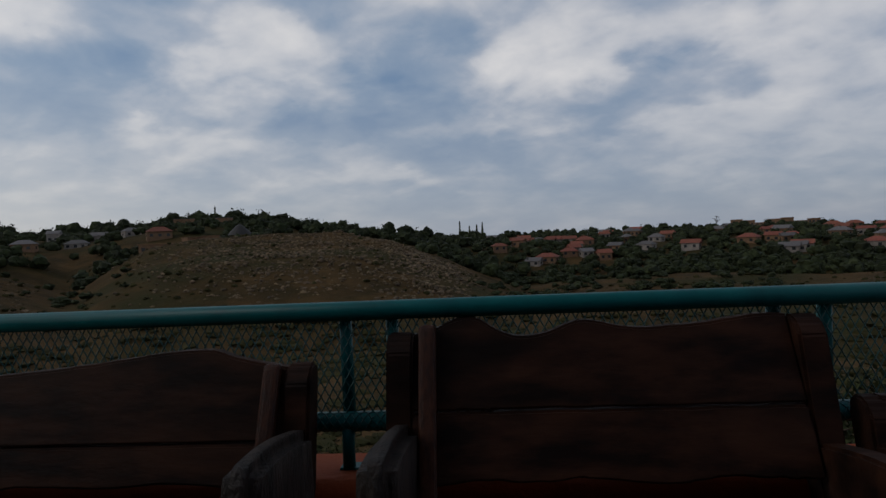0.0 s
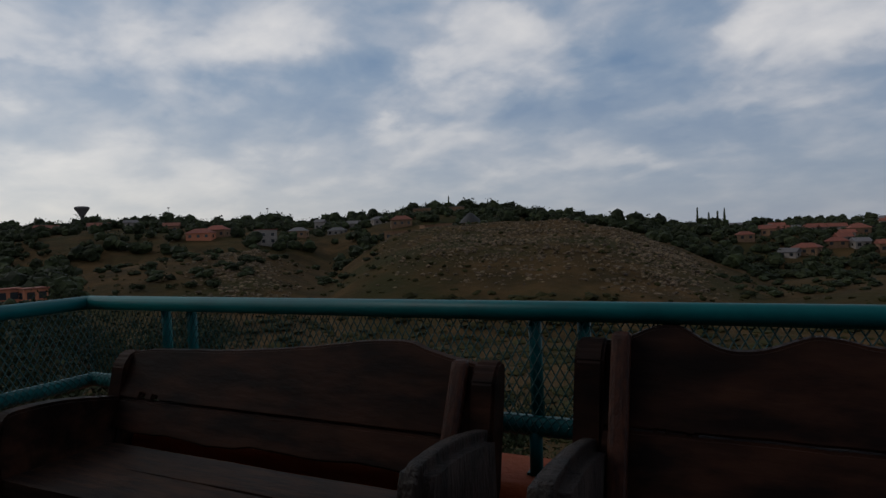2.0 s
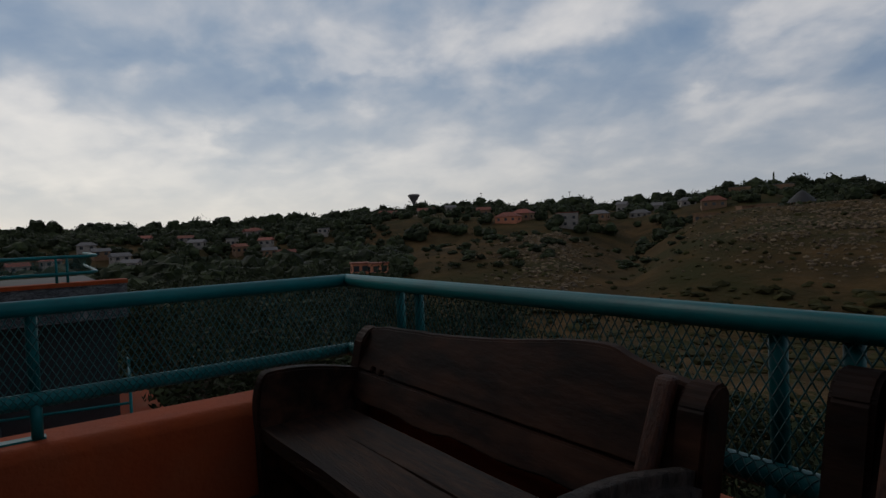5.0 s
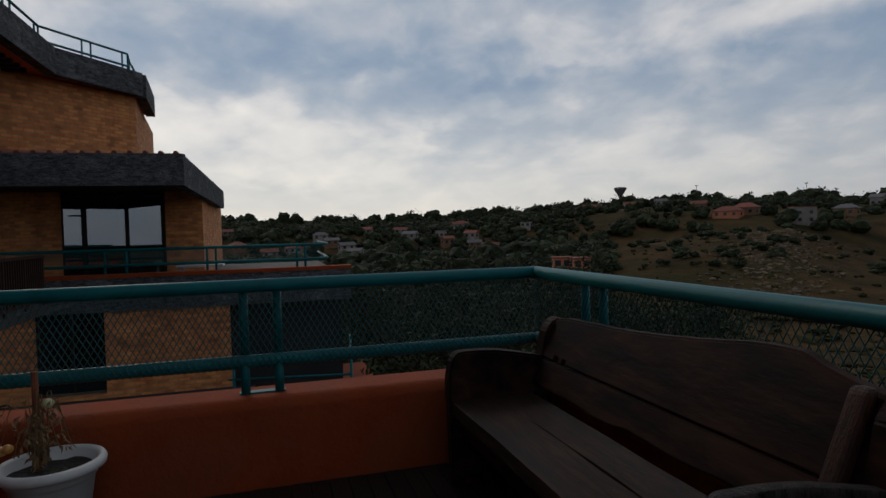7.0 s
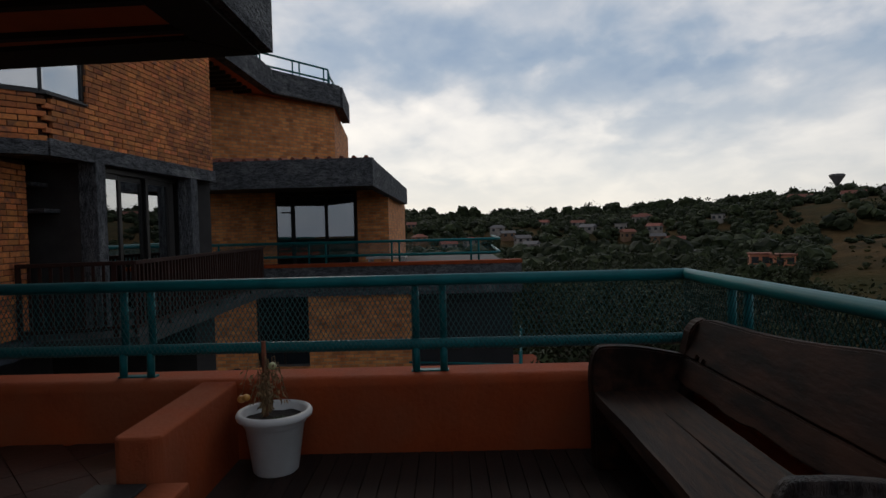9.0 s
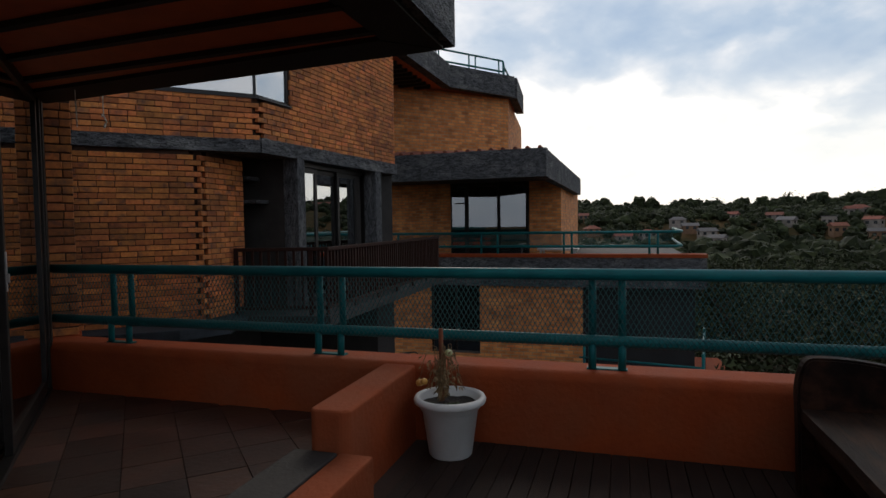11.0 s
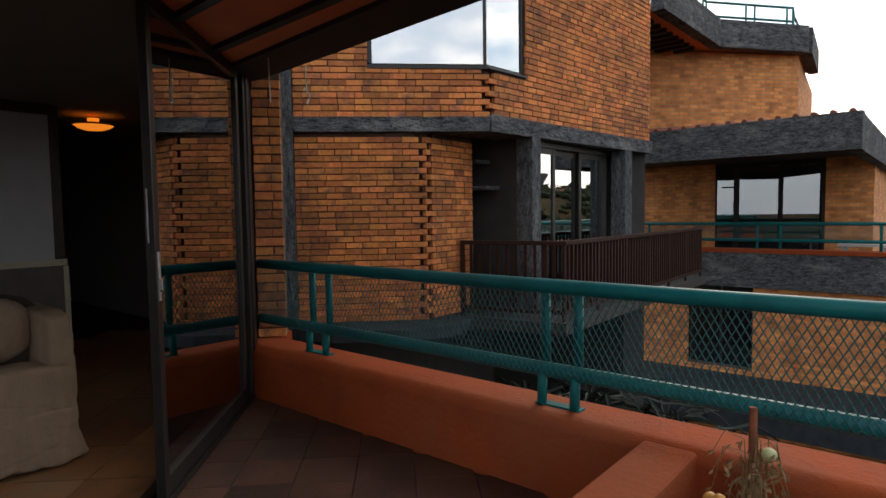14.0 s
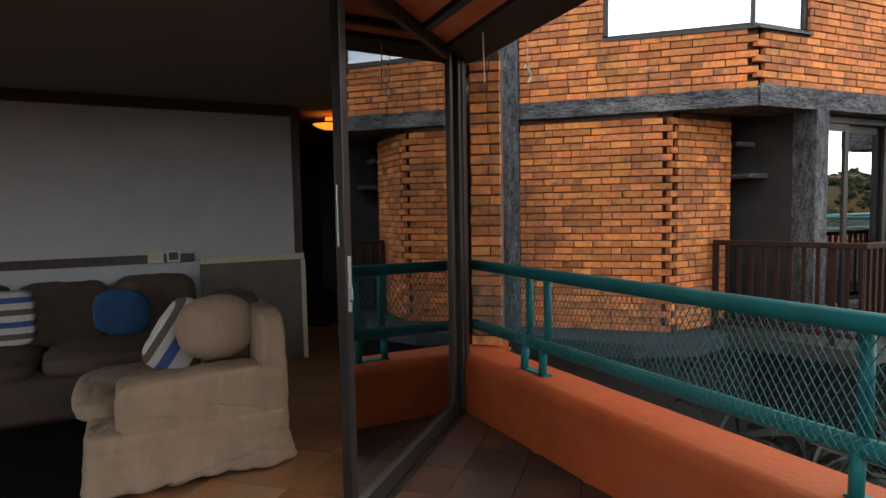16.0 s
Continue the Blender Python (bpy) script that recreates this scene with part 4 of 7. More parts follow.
part("pot", bm, M_WHITEPLASTIC, pot, smooth=True)
bm = bmesh.new()
lathe(bm, [(0.178, 0.300), (0.06, 0.305), (0.0005, 0.308)], 24)
for v in bm.verts:
    v.co.z += 0.012 * noise.noise(v.co * 25)
part("soil", bm, M_SOIL, pot)
bm = bmesh.new()
for k in range(26):
    a, r = random.uniform(-1.2, 1.6), random.uniform(0.03, 0.13)
    lump(bm, (r * math.cos(a), r * math.sin(a), 0.308), random.uniform(0.012, 0.026), 1, 0.5, (1, 1, 0.6), k)
part("moss", bm, M_MOSS, pot)
bm = bmesh.new()
tube(bm, [(-0.035, -0.06, 0.30), (-0.045, -0.065, 0.74)], 0.016, 8, r2=0.013)
part("stake", bm, M_STAKE, pot, "rusty brown stake")
bm = bmesh.new()
rng = random.Random(3)
for k in range(30):
    a = rng.uniform(0, 6.283)
    p0 = Vector((-0.03 + rng.uniform(-0.03, 0.03), -0.05 + rng.uniform(-0.03, 0.03), 0.33))
    h = rng.uniform(0.1, 0.32)
    reach = rng.uniform(0.02, 0.13)
    p1 = p0 + Vector((0.02 * math.cos(a), 0.02 * math.sin(a), h))
    p2 = p1 + Vector((math.cos(a) * reach * 0.6, math.sin(a) * reach * 0.6, 0.02))
    p3 = p1 + Vector((math.cos(a) * reach, math.sin(a) * reach, -rng.uniform(0.02, 0.14)))
    tube(bm, [p0, p1, p2, p3], 0.0028, 5, r2=0.0012)
    for j in range(13):
        t = rng.random()
        c = p1.lerp(p3, t) if j % 2 else p0.lerp(p1, t)
        dv = Vector((rng.uniform(-1, 1), rng.uniform(-1, 1), -rng.uniform(0.4, 2.0))).normalized() * rng.uniform(0.018, 0.045)
        sv = dv.cross(Vector((rng.uniform(-1, 1), rng.uniform(-1, 1), 0.3))).normalized() * 0.006
        q = [bm.verts.new(c), bm.verts.new(c + dv * 0.5 + sv), bm.verts.new(c + dv), bm.verts.new(c + dv * 0.5 - sv)]
        bm.faces.new(q)
part("withered_plant", bm, M_STRAW, pot, "withered tomato stems and curled leaves")
for (x, y, z, r, m_, l_) in ((-0.02, -0.01, 0.60, 0.024, M_FRUIT_G, "pale green tomato"), (0.05, -0.17, 0.43, 0.024, M_FRUIT_O, "yellow-orange tomato"), (0.075, -0.135, 0.445, 0.022, M_FRUIT_O, "yellow-orange tomato")):
    bm = bmesh.new()
    lump(bm, (x, y, z), r, 3, 0.05, (1, 1, 0.9), x)
    part("tomato", bm, m_, pot, l_, smooth=True)


# ---------------------------------------------------------------- neighbouring unit across the court
BAY = Vector((-3.12, -6.14))
END = Vector((-1.55, -7.71))
NOTCH = Vector((-2.60, -6.66))
RCOR = Vector((-7.22, -5.83))


def slab(name, poly, z0, z1, material, label, category, bev=0.0, kind="structure", parent=None):
    bm = bmesh.new()
    prism(bm, [tuple(p) for p in poly], z0, z1)
    bmesh.ops.recalc_face_normals(bm, faces=bm.faces[:])
    if bev:
        bevelled(bm, bev, 2)
    return tagged(part(name, bm, material, parent), label, category, kind=kind)


def rough_beam(name, p, q, z0, z1, proud, depth, label, material=None):
    """A rough grey concrete beam along p to q, standing proud of the face to the left."""
    d = math.hypot(q[0] - p[0], q[1] - p[1])
    bm = bmesh.new()
    n = max(2, int(d / 0.09))
    rng = random.Random(int(d * 100))
    rows = []
    for i in range(n + 1):
        x = d * i / n
        rows.append([bm.verts.new((x, -depth, z0)), bm.verts.new((x, proud + rng.uniform(-0.006, 0.006), z0 + rng.uniform(-0.004, 0.004))),
                     bm.verts.new((x, proud + rng.uniform(-0.012, 0.012), (z0 + z1) / 2)),
                     bm.verts.new((x, proud + rng.uniform(-0.006, 0.006), z1 + rng.uniform(-0.004, 0.004))), bm.verts.new((x, -depth, z1))])
    for a, b in zip(rows, rows[1:]):
        for k in range(5):
            bm.faces.new((a[k], a[(k + 1) % 5], b[(k + 1) % 5], b[k]))
    bm.faces.new(rows[0])
    bm.faces.new(rows[-1][::-1])
    bmesh.ops.recalc_face_normals(bm, faces=bm.faces[:])
    ob = part(name, bm, material or M_ROUGH)
    ob.matrix_world = frame_of(p[0], p[1], 0, q[0] - p[0], q[1] - p[1])
    return tagged(ob, label, "beam", kind="structure")


WIN_L, WIN_R, SILL, WTOP = 1.38, 0.72, 3.13, 4.75
brick_wall("wall_court_lower", NOTCH, END, 0.24, 2.40, 0.28, "orange face-brick wall with deep dark joints", teeth_start=True)
brick_wall("wall_court_return", (-3.53, -6.70), NOTCH, 0.24, 2.40, 0.28, "orange face-brick return wall meeting in toothed bricks", teeth_end=True)
brick_wall("wall_court_upper", BAY, END, 2.57, 5.6, 0.28, "orange face-brick upper wall under the corner window", openings=((-0.1, WIN_L, SILL, WTOP),), teeth_start=True)
RL = (BAY - RCOR).length
brick_wall("wall_court_side", RCOR, BAY, 2.60, 5.6, 0.28, "long orange face-brick upper wall", openings=((RL - WIN_R, RL + 0.1, SILL, WTOP),), teeth_end=True)
for corner_, z0_, z1_ in ((NOTCH, 0.24, 2.40), (BAY, 2.57, SILL)):
    cc = corner_ + Vector((-0.38, -0.92)) * 0.20
    slab("wall_corner_core", [(cc.x + 0.12 * math.cos(radians(a)), cc.y + 0.12 * math.sin(radians(a))) for a in range(0, 360, 45)], z0_, z1_, M_MORTAR, "dark mortar core behind toothed corner bricks", "wall")
rough_beam("trim_beam_court", BAY, END, 2.402, 2.568, 0.045, 0.5, "rough grey concrete beam between storeys")
rough_beam("trim_beam_side", RCOR, BAY, 2.40, 2.598, 0.045, 0.5, "rough grey concrete beam over the glass doors")
rough_beam("trim_post_court", END + Vector((0.002, -0.002)), END + Vector((0.15, -0.15)), -3.0, 5.6, 0.06, 0.3, "rough grey concrete corner post", M_ROUGH_V)
for xa, xb, ya in ((-4.09, -3.88, -6.03), (-6.56, -6.30, -5.85)):
    bm = bmesh.new()
    box(bm, xa, xb, ya - 0.24, ya, 0.2, 2.405)
    tagged(part("trim_column", bevelled(bm, 0.012, 2), M_ROUGH_V), "rough grey concrete column beside the glass doors", "column", kind="structure")

# corner window
w1 = empty("window_1", pose(BAY.x, BAY.y, SILL), "large corner window mirroring the pale sky", "window", kind="structure")
ang_l = math.degrees(math.atan2(-1, 1))
fl = Matrix.Translation((0, 0, 0)) @ Euler((0, 0, radians(ang_l))).to_matrix().to_4x4()
dr = (RCOR - BAY).normalized()
fr = Euler((0, 0, math.atan2(dr.y, dr.x))).to_matrix().to_4x4()


def win_side(mtx, length, sgn):
    """One side of the corner window, running from the corner; outside is at sgn * y."""
    h = WTOP - SILL
    o = -0.06 * sgn

    def put(name, bm, m, lab="", par=None):
        bm.transform(mtx)
        ob = part(name, bm, m, par or w1, lab)
        bmesh_fix(ob)
        return ob
    fr_ = put("window_frame", bbox_bm(0.0, length, o - 0.025, o + 0.025, -0.002, 0.036, 0), M_BRONZE)
    put("mullion", bbox_bm(length - 0.05, length, o - 0.025, o + 0.025, 0.05, h, 0), M_BRONZE, par=fr_)
    put("head", bbox_bm(0.0, length, o - 0.025, o + 0.025, h - 0.05, h, 0), M_BRONZE, par=fr_)
    put("pane", bbox_bm(0.0, length - 0.04, o - 0.004, o + 0.004, 0.05, h - 0.04, 0), M_GLASS_M, par=fr_)
    put("window_sill", bbox_bm(0.0, length, -0.02 if sgn > 0 else -0.02, 0.012, -0.018, 0.0, 0), M_BRONZE)


def bmesh_fix(ob):
    bm = bmesh.new()
    bm.from_mesh(ob.data)
    bmesh.ops.recalc_face_normals(bm, faces=bm.faces[:])
    bm.to_mesh(ob.data)
    bm.free()


win_side(fl, WIN_L, 1)
win_side(fr, WIN_R, -1)
bm = bmesh.new()
tube(bm, [(-0.0, -0.05, 0.0), (-0.0, -0.05, WTOP - SILL)], 0.018, 8)
part("corner_bar", bm, M_BRONZE, w1)
# room behind the window, coloured dark as if unlit, with pale curtains at its side
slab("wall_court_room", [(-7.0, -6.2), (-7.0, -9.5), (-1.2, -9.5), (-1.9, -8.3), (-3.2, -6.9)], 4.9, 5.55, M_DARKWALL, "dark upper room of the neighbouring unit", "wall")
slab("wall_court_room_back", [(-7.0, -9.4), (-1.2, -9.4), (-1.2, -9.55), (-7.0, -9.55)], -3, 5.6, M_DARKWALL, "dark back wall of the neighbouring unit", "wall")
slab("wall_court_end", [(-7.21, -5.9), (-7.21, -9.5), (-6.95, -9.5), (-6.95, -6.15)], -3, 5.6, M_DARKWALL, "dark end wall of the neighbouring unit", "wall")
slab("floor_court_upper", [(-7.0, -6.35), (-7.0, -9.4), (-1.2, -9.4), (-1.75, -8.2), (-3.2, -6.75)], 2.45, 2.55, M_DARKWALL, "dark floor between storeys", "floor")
cur = empty("curtain", pose(BAY.x, BAY.y, SILL), "pale grey curtain behind the corner window", "curtain")
bm = bmesh.new()
n = 60
rows = [[bm.verts.new((-0.32 - 0.42 * i / n, -0.14 + 0.022 * math.sin(i * 0.9), z)) for i in range(n + 1)] for z in (0.0, 1.6)]
for i in range(n):
    bm.faces.new((rows[0][i], rows[0][i + 1], rows[1][i + 1], rows[1][i]))
bmesh.ops.solidify(bm, geom=bm.faces[:], thickness=0.006)
part("cloth", bm, M_PLASTER, cur)

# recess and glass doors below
# recess walls are dark in colour, the shade of the recess included
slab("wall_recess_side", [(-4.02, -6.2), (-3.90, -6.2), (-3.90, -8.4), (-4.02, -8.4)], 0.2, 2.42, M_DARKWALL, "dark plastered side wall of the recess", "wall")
slab("wall_recess_back", [(-3.92, -8.3), (-3.2, -8.3), (-3.2, -8.4), (-3.92, -8.4)], 0.2, 2.42, M_DARKWALL, "recess back wall coloured dark for its shade", "wall")
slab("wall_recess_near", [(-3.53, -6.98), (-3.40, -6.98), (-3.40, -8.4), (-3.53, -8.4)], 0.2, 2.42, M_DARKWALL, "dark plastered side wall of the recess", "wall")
sh = empty("wall_shelf", pose(-3.75, -7.15, 1.78), "thin dark concrete shelf in the recess", "shelf")
part("board", bbox_bm(-0.15, 0.16, -0.5, 0.62, -0.02, 0.03, 0.006), M_ROUGH, sh)
part("bracket", bbox_bm(-0.15, -0.10, -0.02, 0.02, -0.18, -0.02, 0.004), M_ROUGH, sh)
copy_thing(sh, pose(-3.75, -7.3, 2.12))
d2 = empty("door_2", frame_of(-4.10, -6.17, 0.2, -1, 0.03), "dark-framed sliding glass doors mirroring hills and sky", "door", kind="structure")


def far_leaf(x0, x1, y, par):
    w = 0.07
    lf_ = part("door_leaf", bbox_bm(x0, x0 + w, y - 0.02, y + 0.02, 0.02, 2.12, 0), M_BRONZE, par)
    part("stile", bbox_bm(x1 - w, x1, y - 0.02, y + 0.02, 0.02, 2.12, 0), M_BRONZE, lf_)
    part("top_frame", bbox_bm(x0 + w, x1 - w, y - 0.018, y + 0.018, 2.04, 2.12, 0), M_BRONZE, lf_)
    part("bottom_frame", bbox_bm(x0 + w, x1 - w, y - 0.018, y + 0.018, 0.022, 0.12, 0), M_BRONZE, lf_)
    part("pane", bbox_bm(x0 + w, x1 - w, y - 0.004, y + 0.004, 0.12, 2.04, 0), M_GLASS_M, lf_)


far_leaf(0.0, 0.62, 0.05, d2)
far_leaf(0.60, 1.30, 0.10, d2)
far_leaf(1.28, 1.98, 0.05, d2)
part("head_frame", bbox_bm(-0.02, 2.2, 0.0, 0.14, 2.12, 2.22, 0), M_BRONZE, d2)
part("side_panel", bbox_bm(1.99, 2.2, 0.06, 0.10, 0.0, 2.12, 0), M_DARKWALL, d2, "dark fixed panel")
# dark colour stands in for the unlit room behind the glass
slab("wall_court_inner", [(-6.9, -7.9), (-4.03, -7.9), (-4.03, -8.0), (-6.9, -8.0)], 0.2, 2.42, M_DARKWALL, "inner wall coloured dark for the unlit room behind the glass doors", "wall")
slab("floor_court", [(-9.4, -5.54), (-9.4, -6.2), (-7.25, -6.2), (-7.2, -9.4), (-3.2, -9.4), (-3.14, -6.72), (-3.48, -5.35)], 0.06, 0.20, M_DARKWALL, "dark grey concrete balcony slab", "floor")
slab("floor_ledge", [(-3.12, -6.9), (-1.95, -8.1), (-1.35, -7.5), (-1.5, -7.05), (-1.95, -6.5), (-2.5, -6.22), (-3.05, -6.35)], 0.10, 0.235, M_LEDGE, "blue-grey concrete ledge below the brick wall", "ledge", 0.01)
# dark sheet in place of the shaded void below the balcony
slab("wall_court_base", [(-7.0, -8.8), (-7.0, -9.3), (-1.5, -9.3), (-1.5, -8.8)], -6, 0.02, M_DARKWALL, "wall coloured dark for the shaded void under the balcony", "wall")

slab("floor_yard", [(-6.6, -9.4), (-0.25, -9.4), (-0.25, -1.0), (-5.0, -1.0), (-6.6, -4.0)], -2.9, -2.75, M_NEARBLACK, "dark paving of the court below", "floor")


def bladed_shrub(x, y, z, h, count, seed):
    """A clump of long arching leaf blades."""
    rng = random.Random(seed)
    root = empty("shrub", pose(x, y, z), "dark green shrub of long arching blades in the court", "shrub")
    bm = bmesh.new()
    tube(bm, [(0, 0, 0), (0.05, 0.02, h * 0.35), (0.02, 0.06, h * 0.6)], 0.07, 8, r2=0.04)
    part("stem", bm, M_BARK, root)
    bm = bmesh.new()
    for k in range(count):
        a, up, reach = rng.uniform(0, 6.283), rng.uniform(0.2, 0.72) * h, rng.uniform(0.5, 1.3)
        dv, sd = Vector((math.cos(a), math.sin(a), 0)), Vector((-math.sin(a), math.cos(a), 0.25))
        w, prev = rng.uniform(0.016, 0.034), None
        for i in range(7):
            t = i / 6
            c = Vector((0, 0, up)) + dv * reach * t + Vector((0, 0, 0.75 * t - 0.9 * t * t * rng.uniform(0.7, 1.1)))
            half = sd * w * (0.35 + 2.2 * t * (1 - t)) if i < 6 else sd * 0.004
            row = (bm.verts.new(c - half), bm.verts.new(c + Vector((0, 0, -0.015))), bm.verts.new(c + half))
            if prev:
                bm.faces.new((prev[0], prev[1], row[1], row[0]))
                bm.faces.new((prev[1], prev[2], row[2], row[1]))
            prev = row
    part("foliage", bm, M_BLADE, root)


bladed_shrub(-2.3, -5.1, -2.75, 3.2, 130, 1)
bladed_shrub(-1.3, -5.9, -2.75, 2.5, 90, 2)
bladed_shrub(-2.9, -3.9, -2.75, 2.8, 110, 3)
bladed_shrub(-3.1, -5.6, -2.75, 2.7, 120, 4)
bladed_shrub(-4.6, -4.6, -2.75, 2.4, 110, 5)
bladed_shrub(-1.1, -4.4, -2.75, 1.9, 90, 6)
bladed_shrub(-2.0, -5.7, -2.75, 3.3, 140, 7)
bladed_shrub(-3.2, -4.9, -2.75, 3.2, 140, 8)
bladed_shrub(-1.0, -5.2, -2.75, 2.9, 120, 9)
# brown slatted balcony railing
br = empty("balcony_railing", pose(0, 0, 0), "brown timber balcony railing of upright slats", "railing")
pts = [(-3.22, -6.63), (-3.56, -5.42), (-9.3, -5.62)]
for (xa, ya), (xb, yb) in zip(pts, pts[1:]):
    L_ = math.hypot(xb - xa, yb - ya)
    m_ = frame_of(xa, ya, 0, xb - xa, yb - ya)
    for nm, z0, z1, w in (("top_rail", 1.085, 1.135, 0.035), ("bottom_rail", 0.28, 0.33, 0.02)):
        bm = bbox_bm(-0.02, L_ + 0.02, -w, w, z0, z1, 0.006)
        bm.transform(m_)
        part(nm, bm, M_BROWNRAIL, br)
    k = 0
    n = int(L_ / 0.105)
    for i in range(n + 1):
        x = L_ * i / n
        heavy = i % 9 == 0
        w = 0.03 if heavy else 0.017
        bm = bbox_bm(x - w, x + w, -0.014, 0.014, 0.2 if heavy else 0.3, 1.09, 0)
        bm.transform(m_)
        part("post" if heavy else "slat", bm, M_BROWNRAIL, br)

# ---------------------------------------------------------------- farther unit with the tower
CX = -14.3
tagged(part("wall_far_front", bbox_bm(CX - 0.3, CX, -9.5, -6.75, -1, 2.95, 0), M_BRICK), "orange face-brick front of the farther unit", "brick wall", kind="structure")
M_FARBRICK = bpy.data.materials.new("far_brickwork")
M_FARBRICK.use_nodes = True
nt = M_FARBRICK.node_tree
bk, tcn, cmn, spn = nt.nodes.new("ShaderNodeTexBrick"), nt.nodes.new("ShaderNodeTexCoord"), nt.nodes.new("ShaderNodeCombineXYZ"), nt.nodes.new("ShaderNodeSeparateXYZ")
nt.links.new(tcn.outputs["Object"], spn.inputs[0])
adn = nt.nodes.new("ShaderNodeMath")
adn.operation = "ADD"
nt.links.new(spn.outputs[0], adn.inputs[0])
nt.links.new(spn.outputs[1], adn.inputs[1])
nt.links.new(adn.outputs[0], cmn.inputs[0])
nt.links.new(spn.outputs[2], cmn.inputs[1])
nt.links.new(cmn.outputs[0], bk.inputs["Vector"])
for nm, v in (("Color1", (0.76, 0.275, 0.075, 1)), ("Color2", (0.42, 0.135, 0.038, 1)), ("Mortar", (0.36, 0.21, 0.11, 1))):
    bk.inputs[nm].default_value = v
for nm, v in (("Scale", 1.0), ("Mortar Size", 0.010), ("Brick Width", 0.235), ("Row Height", 0.0875), ("Bias", 0.0)):
    bk.inputs[nm].default_value = v
nsn, mxn = nt.nodes.new("ShaderNodeTexNoise"), nt.nodes.new("ShaderNodeMix")
nsn.inputs["Scale"].default_value, nsn.inputs["Detail"].default_value = 3.5, 8
nt.links.new(tcn.outputs["Object"], nsn.inputs["Vector"])
mxn.data_type, mxn.blend_type = "RGBA", "OVERLAY"
mxn.inputs[0].default_value = 0.75
nt.links.new(bk.outputs[0], mxn.inputs[6])
nt.links.new(nsn.outputs[0], mxn.inputs[7])
nt.links.new(mxn.outputs[2], nt.nodes["Principled BSDF"].inputs["Base Color"])
bpn = nt.nodes.new("ShaderNodeBump")
bpn.inputs["Distance"].default_value, bpn.inputs["Strength"].default_value = 0.02, 0.8
bpn.invert = True
nt.links.new(bk.outputs["Fac"], bpn.inputs["Height"])
nt.links.new(bpn.outputs[0], nt.nodes["Principled BSDF"].inputs["Normal"])
nt.nodes["Principled BSDF"].inputs["Roughness"].default_value = 0.88
bpy.data.objects["wall_far_front"].data.materials[0] = M_FARBRICK


def far_box(name, x0, x1, y0, y1, z0, z1, m, label, category, bev=0.0):
    return tagged(part(name, bbox_bm(x0, x1, y0, y1, z0, z1, bev), m), label, category, kind="structure")


far_box("wall_far_pier", CX - 0.3, CX, -4.25, -3.3, -1, 2.95, M_FARBRICK, "orange face-brick pier beside the window", "brick wall")
far_box("wall_far_side", -22, CX - 0.3, -3.6, -3.35, -6, 2.95, M_FARBRICK, "orange face-brick side wall", "brick wall")
# dark sheet behind the panes, standing in for an unlit room
far_box("wall_far_inner", CX - 3.2, CX - 3.0, -9.5, -3.6, -1, 3.2, M_DARKWALL, "inner wall coloured dark for the unlit room behind the window", "wall")
far_box("wall_far_head", CX - 0.3, CX - 0.02, -6.75, -4.25, 2.62, 2.95, M_DARKBEAM, "dark lintel over the window", "lintel")
# toothed brick ends beside the window wall
bm = bmesh.new()
for k in range(14):
    box(bm, CX, CX + 0.035, -8.2, -8.08, 0.6 + k * 0.175, 0.6 + k * 0.175 + 0.0875)
tagged(part("trim_far_teeth", bm, M_FARBRICK), "row of projecting toothed bricks", "brick trim", kind="structure")
w2 = empty("window_2", pose(CX, -6.75, 0.3), "dark-framed picture window mirroring trees and sky", "window", kind="structure")
wf = part("window_frame", bbox_bm(-0.1, -0.04, 0.0, 2.5, 2.25, 2.33, 0), M_BRONZE, w2)
for y0, y1 in ((0.0, 0.05), (0.46, 0.60), (1.52, 1.60), (2.42, 2.5)):
    part("mullion", bbox_bm(-0.1, -0.04, y0, y1, 0.0, 2.25, 0), M_BRONZE, wf)
for y0, y1 in ((0.05, 0.46), (0.60, 1.52), (1.60, 2.42)):
    g = part("pane", bbox_bm(-0.005, 0.005, -(y1 - y0) / 2, (y1 - y0) / 2, 0.0, 2.25, 0), M_GLASS_T, wf)
    g.location, g.rotation_euler = (-0.06, (y0 + y1) / 2, 0), (0, 0, radians(17))
part("transom", bbox_bm(-0.1, -0.03, 0.05, 0.75, 1.72, 1.76, 0), M_BRONZE, wf)
# deep eaves with a rough fascia
FX, FY = -9.5, -3.15
slab("ceiling_far_soffit", [(FX - 0.1, FY - 0.1), (FX - 0.4, -9.5), (CX - 0.3, -9.5), (CX - 0.3, FY - 0.1)], 2.66, 2.70, M_DARKBEAM, "dark soffit of the deep eaves", "ceiling")
rough_beam("trim_fascia_far", (FX - 0.35, -9.5), (FX, FY), 2.44, 3.07, 0.0 - 0.0, 0.22, "rough grey concrete roof fascia")
bpy.data.objects["trim_fascia_far"].scale = (1, -1, 1)
rough_beam("trim_fascia_far_side", (FX - 0.01, FY - 0.015), (-20, FY + 0.05), 2.441, 3.065, 0.0, 0.22, "rough grey concrete roof fascia")
bpy.data.objects["trim_fascia_far_side"].scale = (1, -1, 1)
bm = bmesh.new()
prism(bm, [(FX - 0.42, -9.5), (FX - 0.05, FY - 0.02), (CX - 0.4, FY - 0.02), (CX - 0.4, -9.5)][::-1], 3.0, [3.42, 3.06, 3.06, 3.08])
bmesh.ops.recalc_face_normals(bm, faces=bm.faces[:])
roof_c = tagged(part("roof_far", bm, M_ROOF_R), "low-pitched clay tile roof", "roof", kind="structure")
bm = bmesh.new()
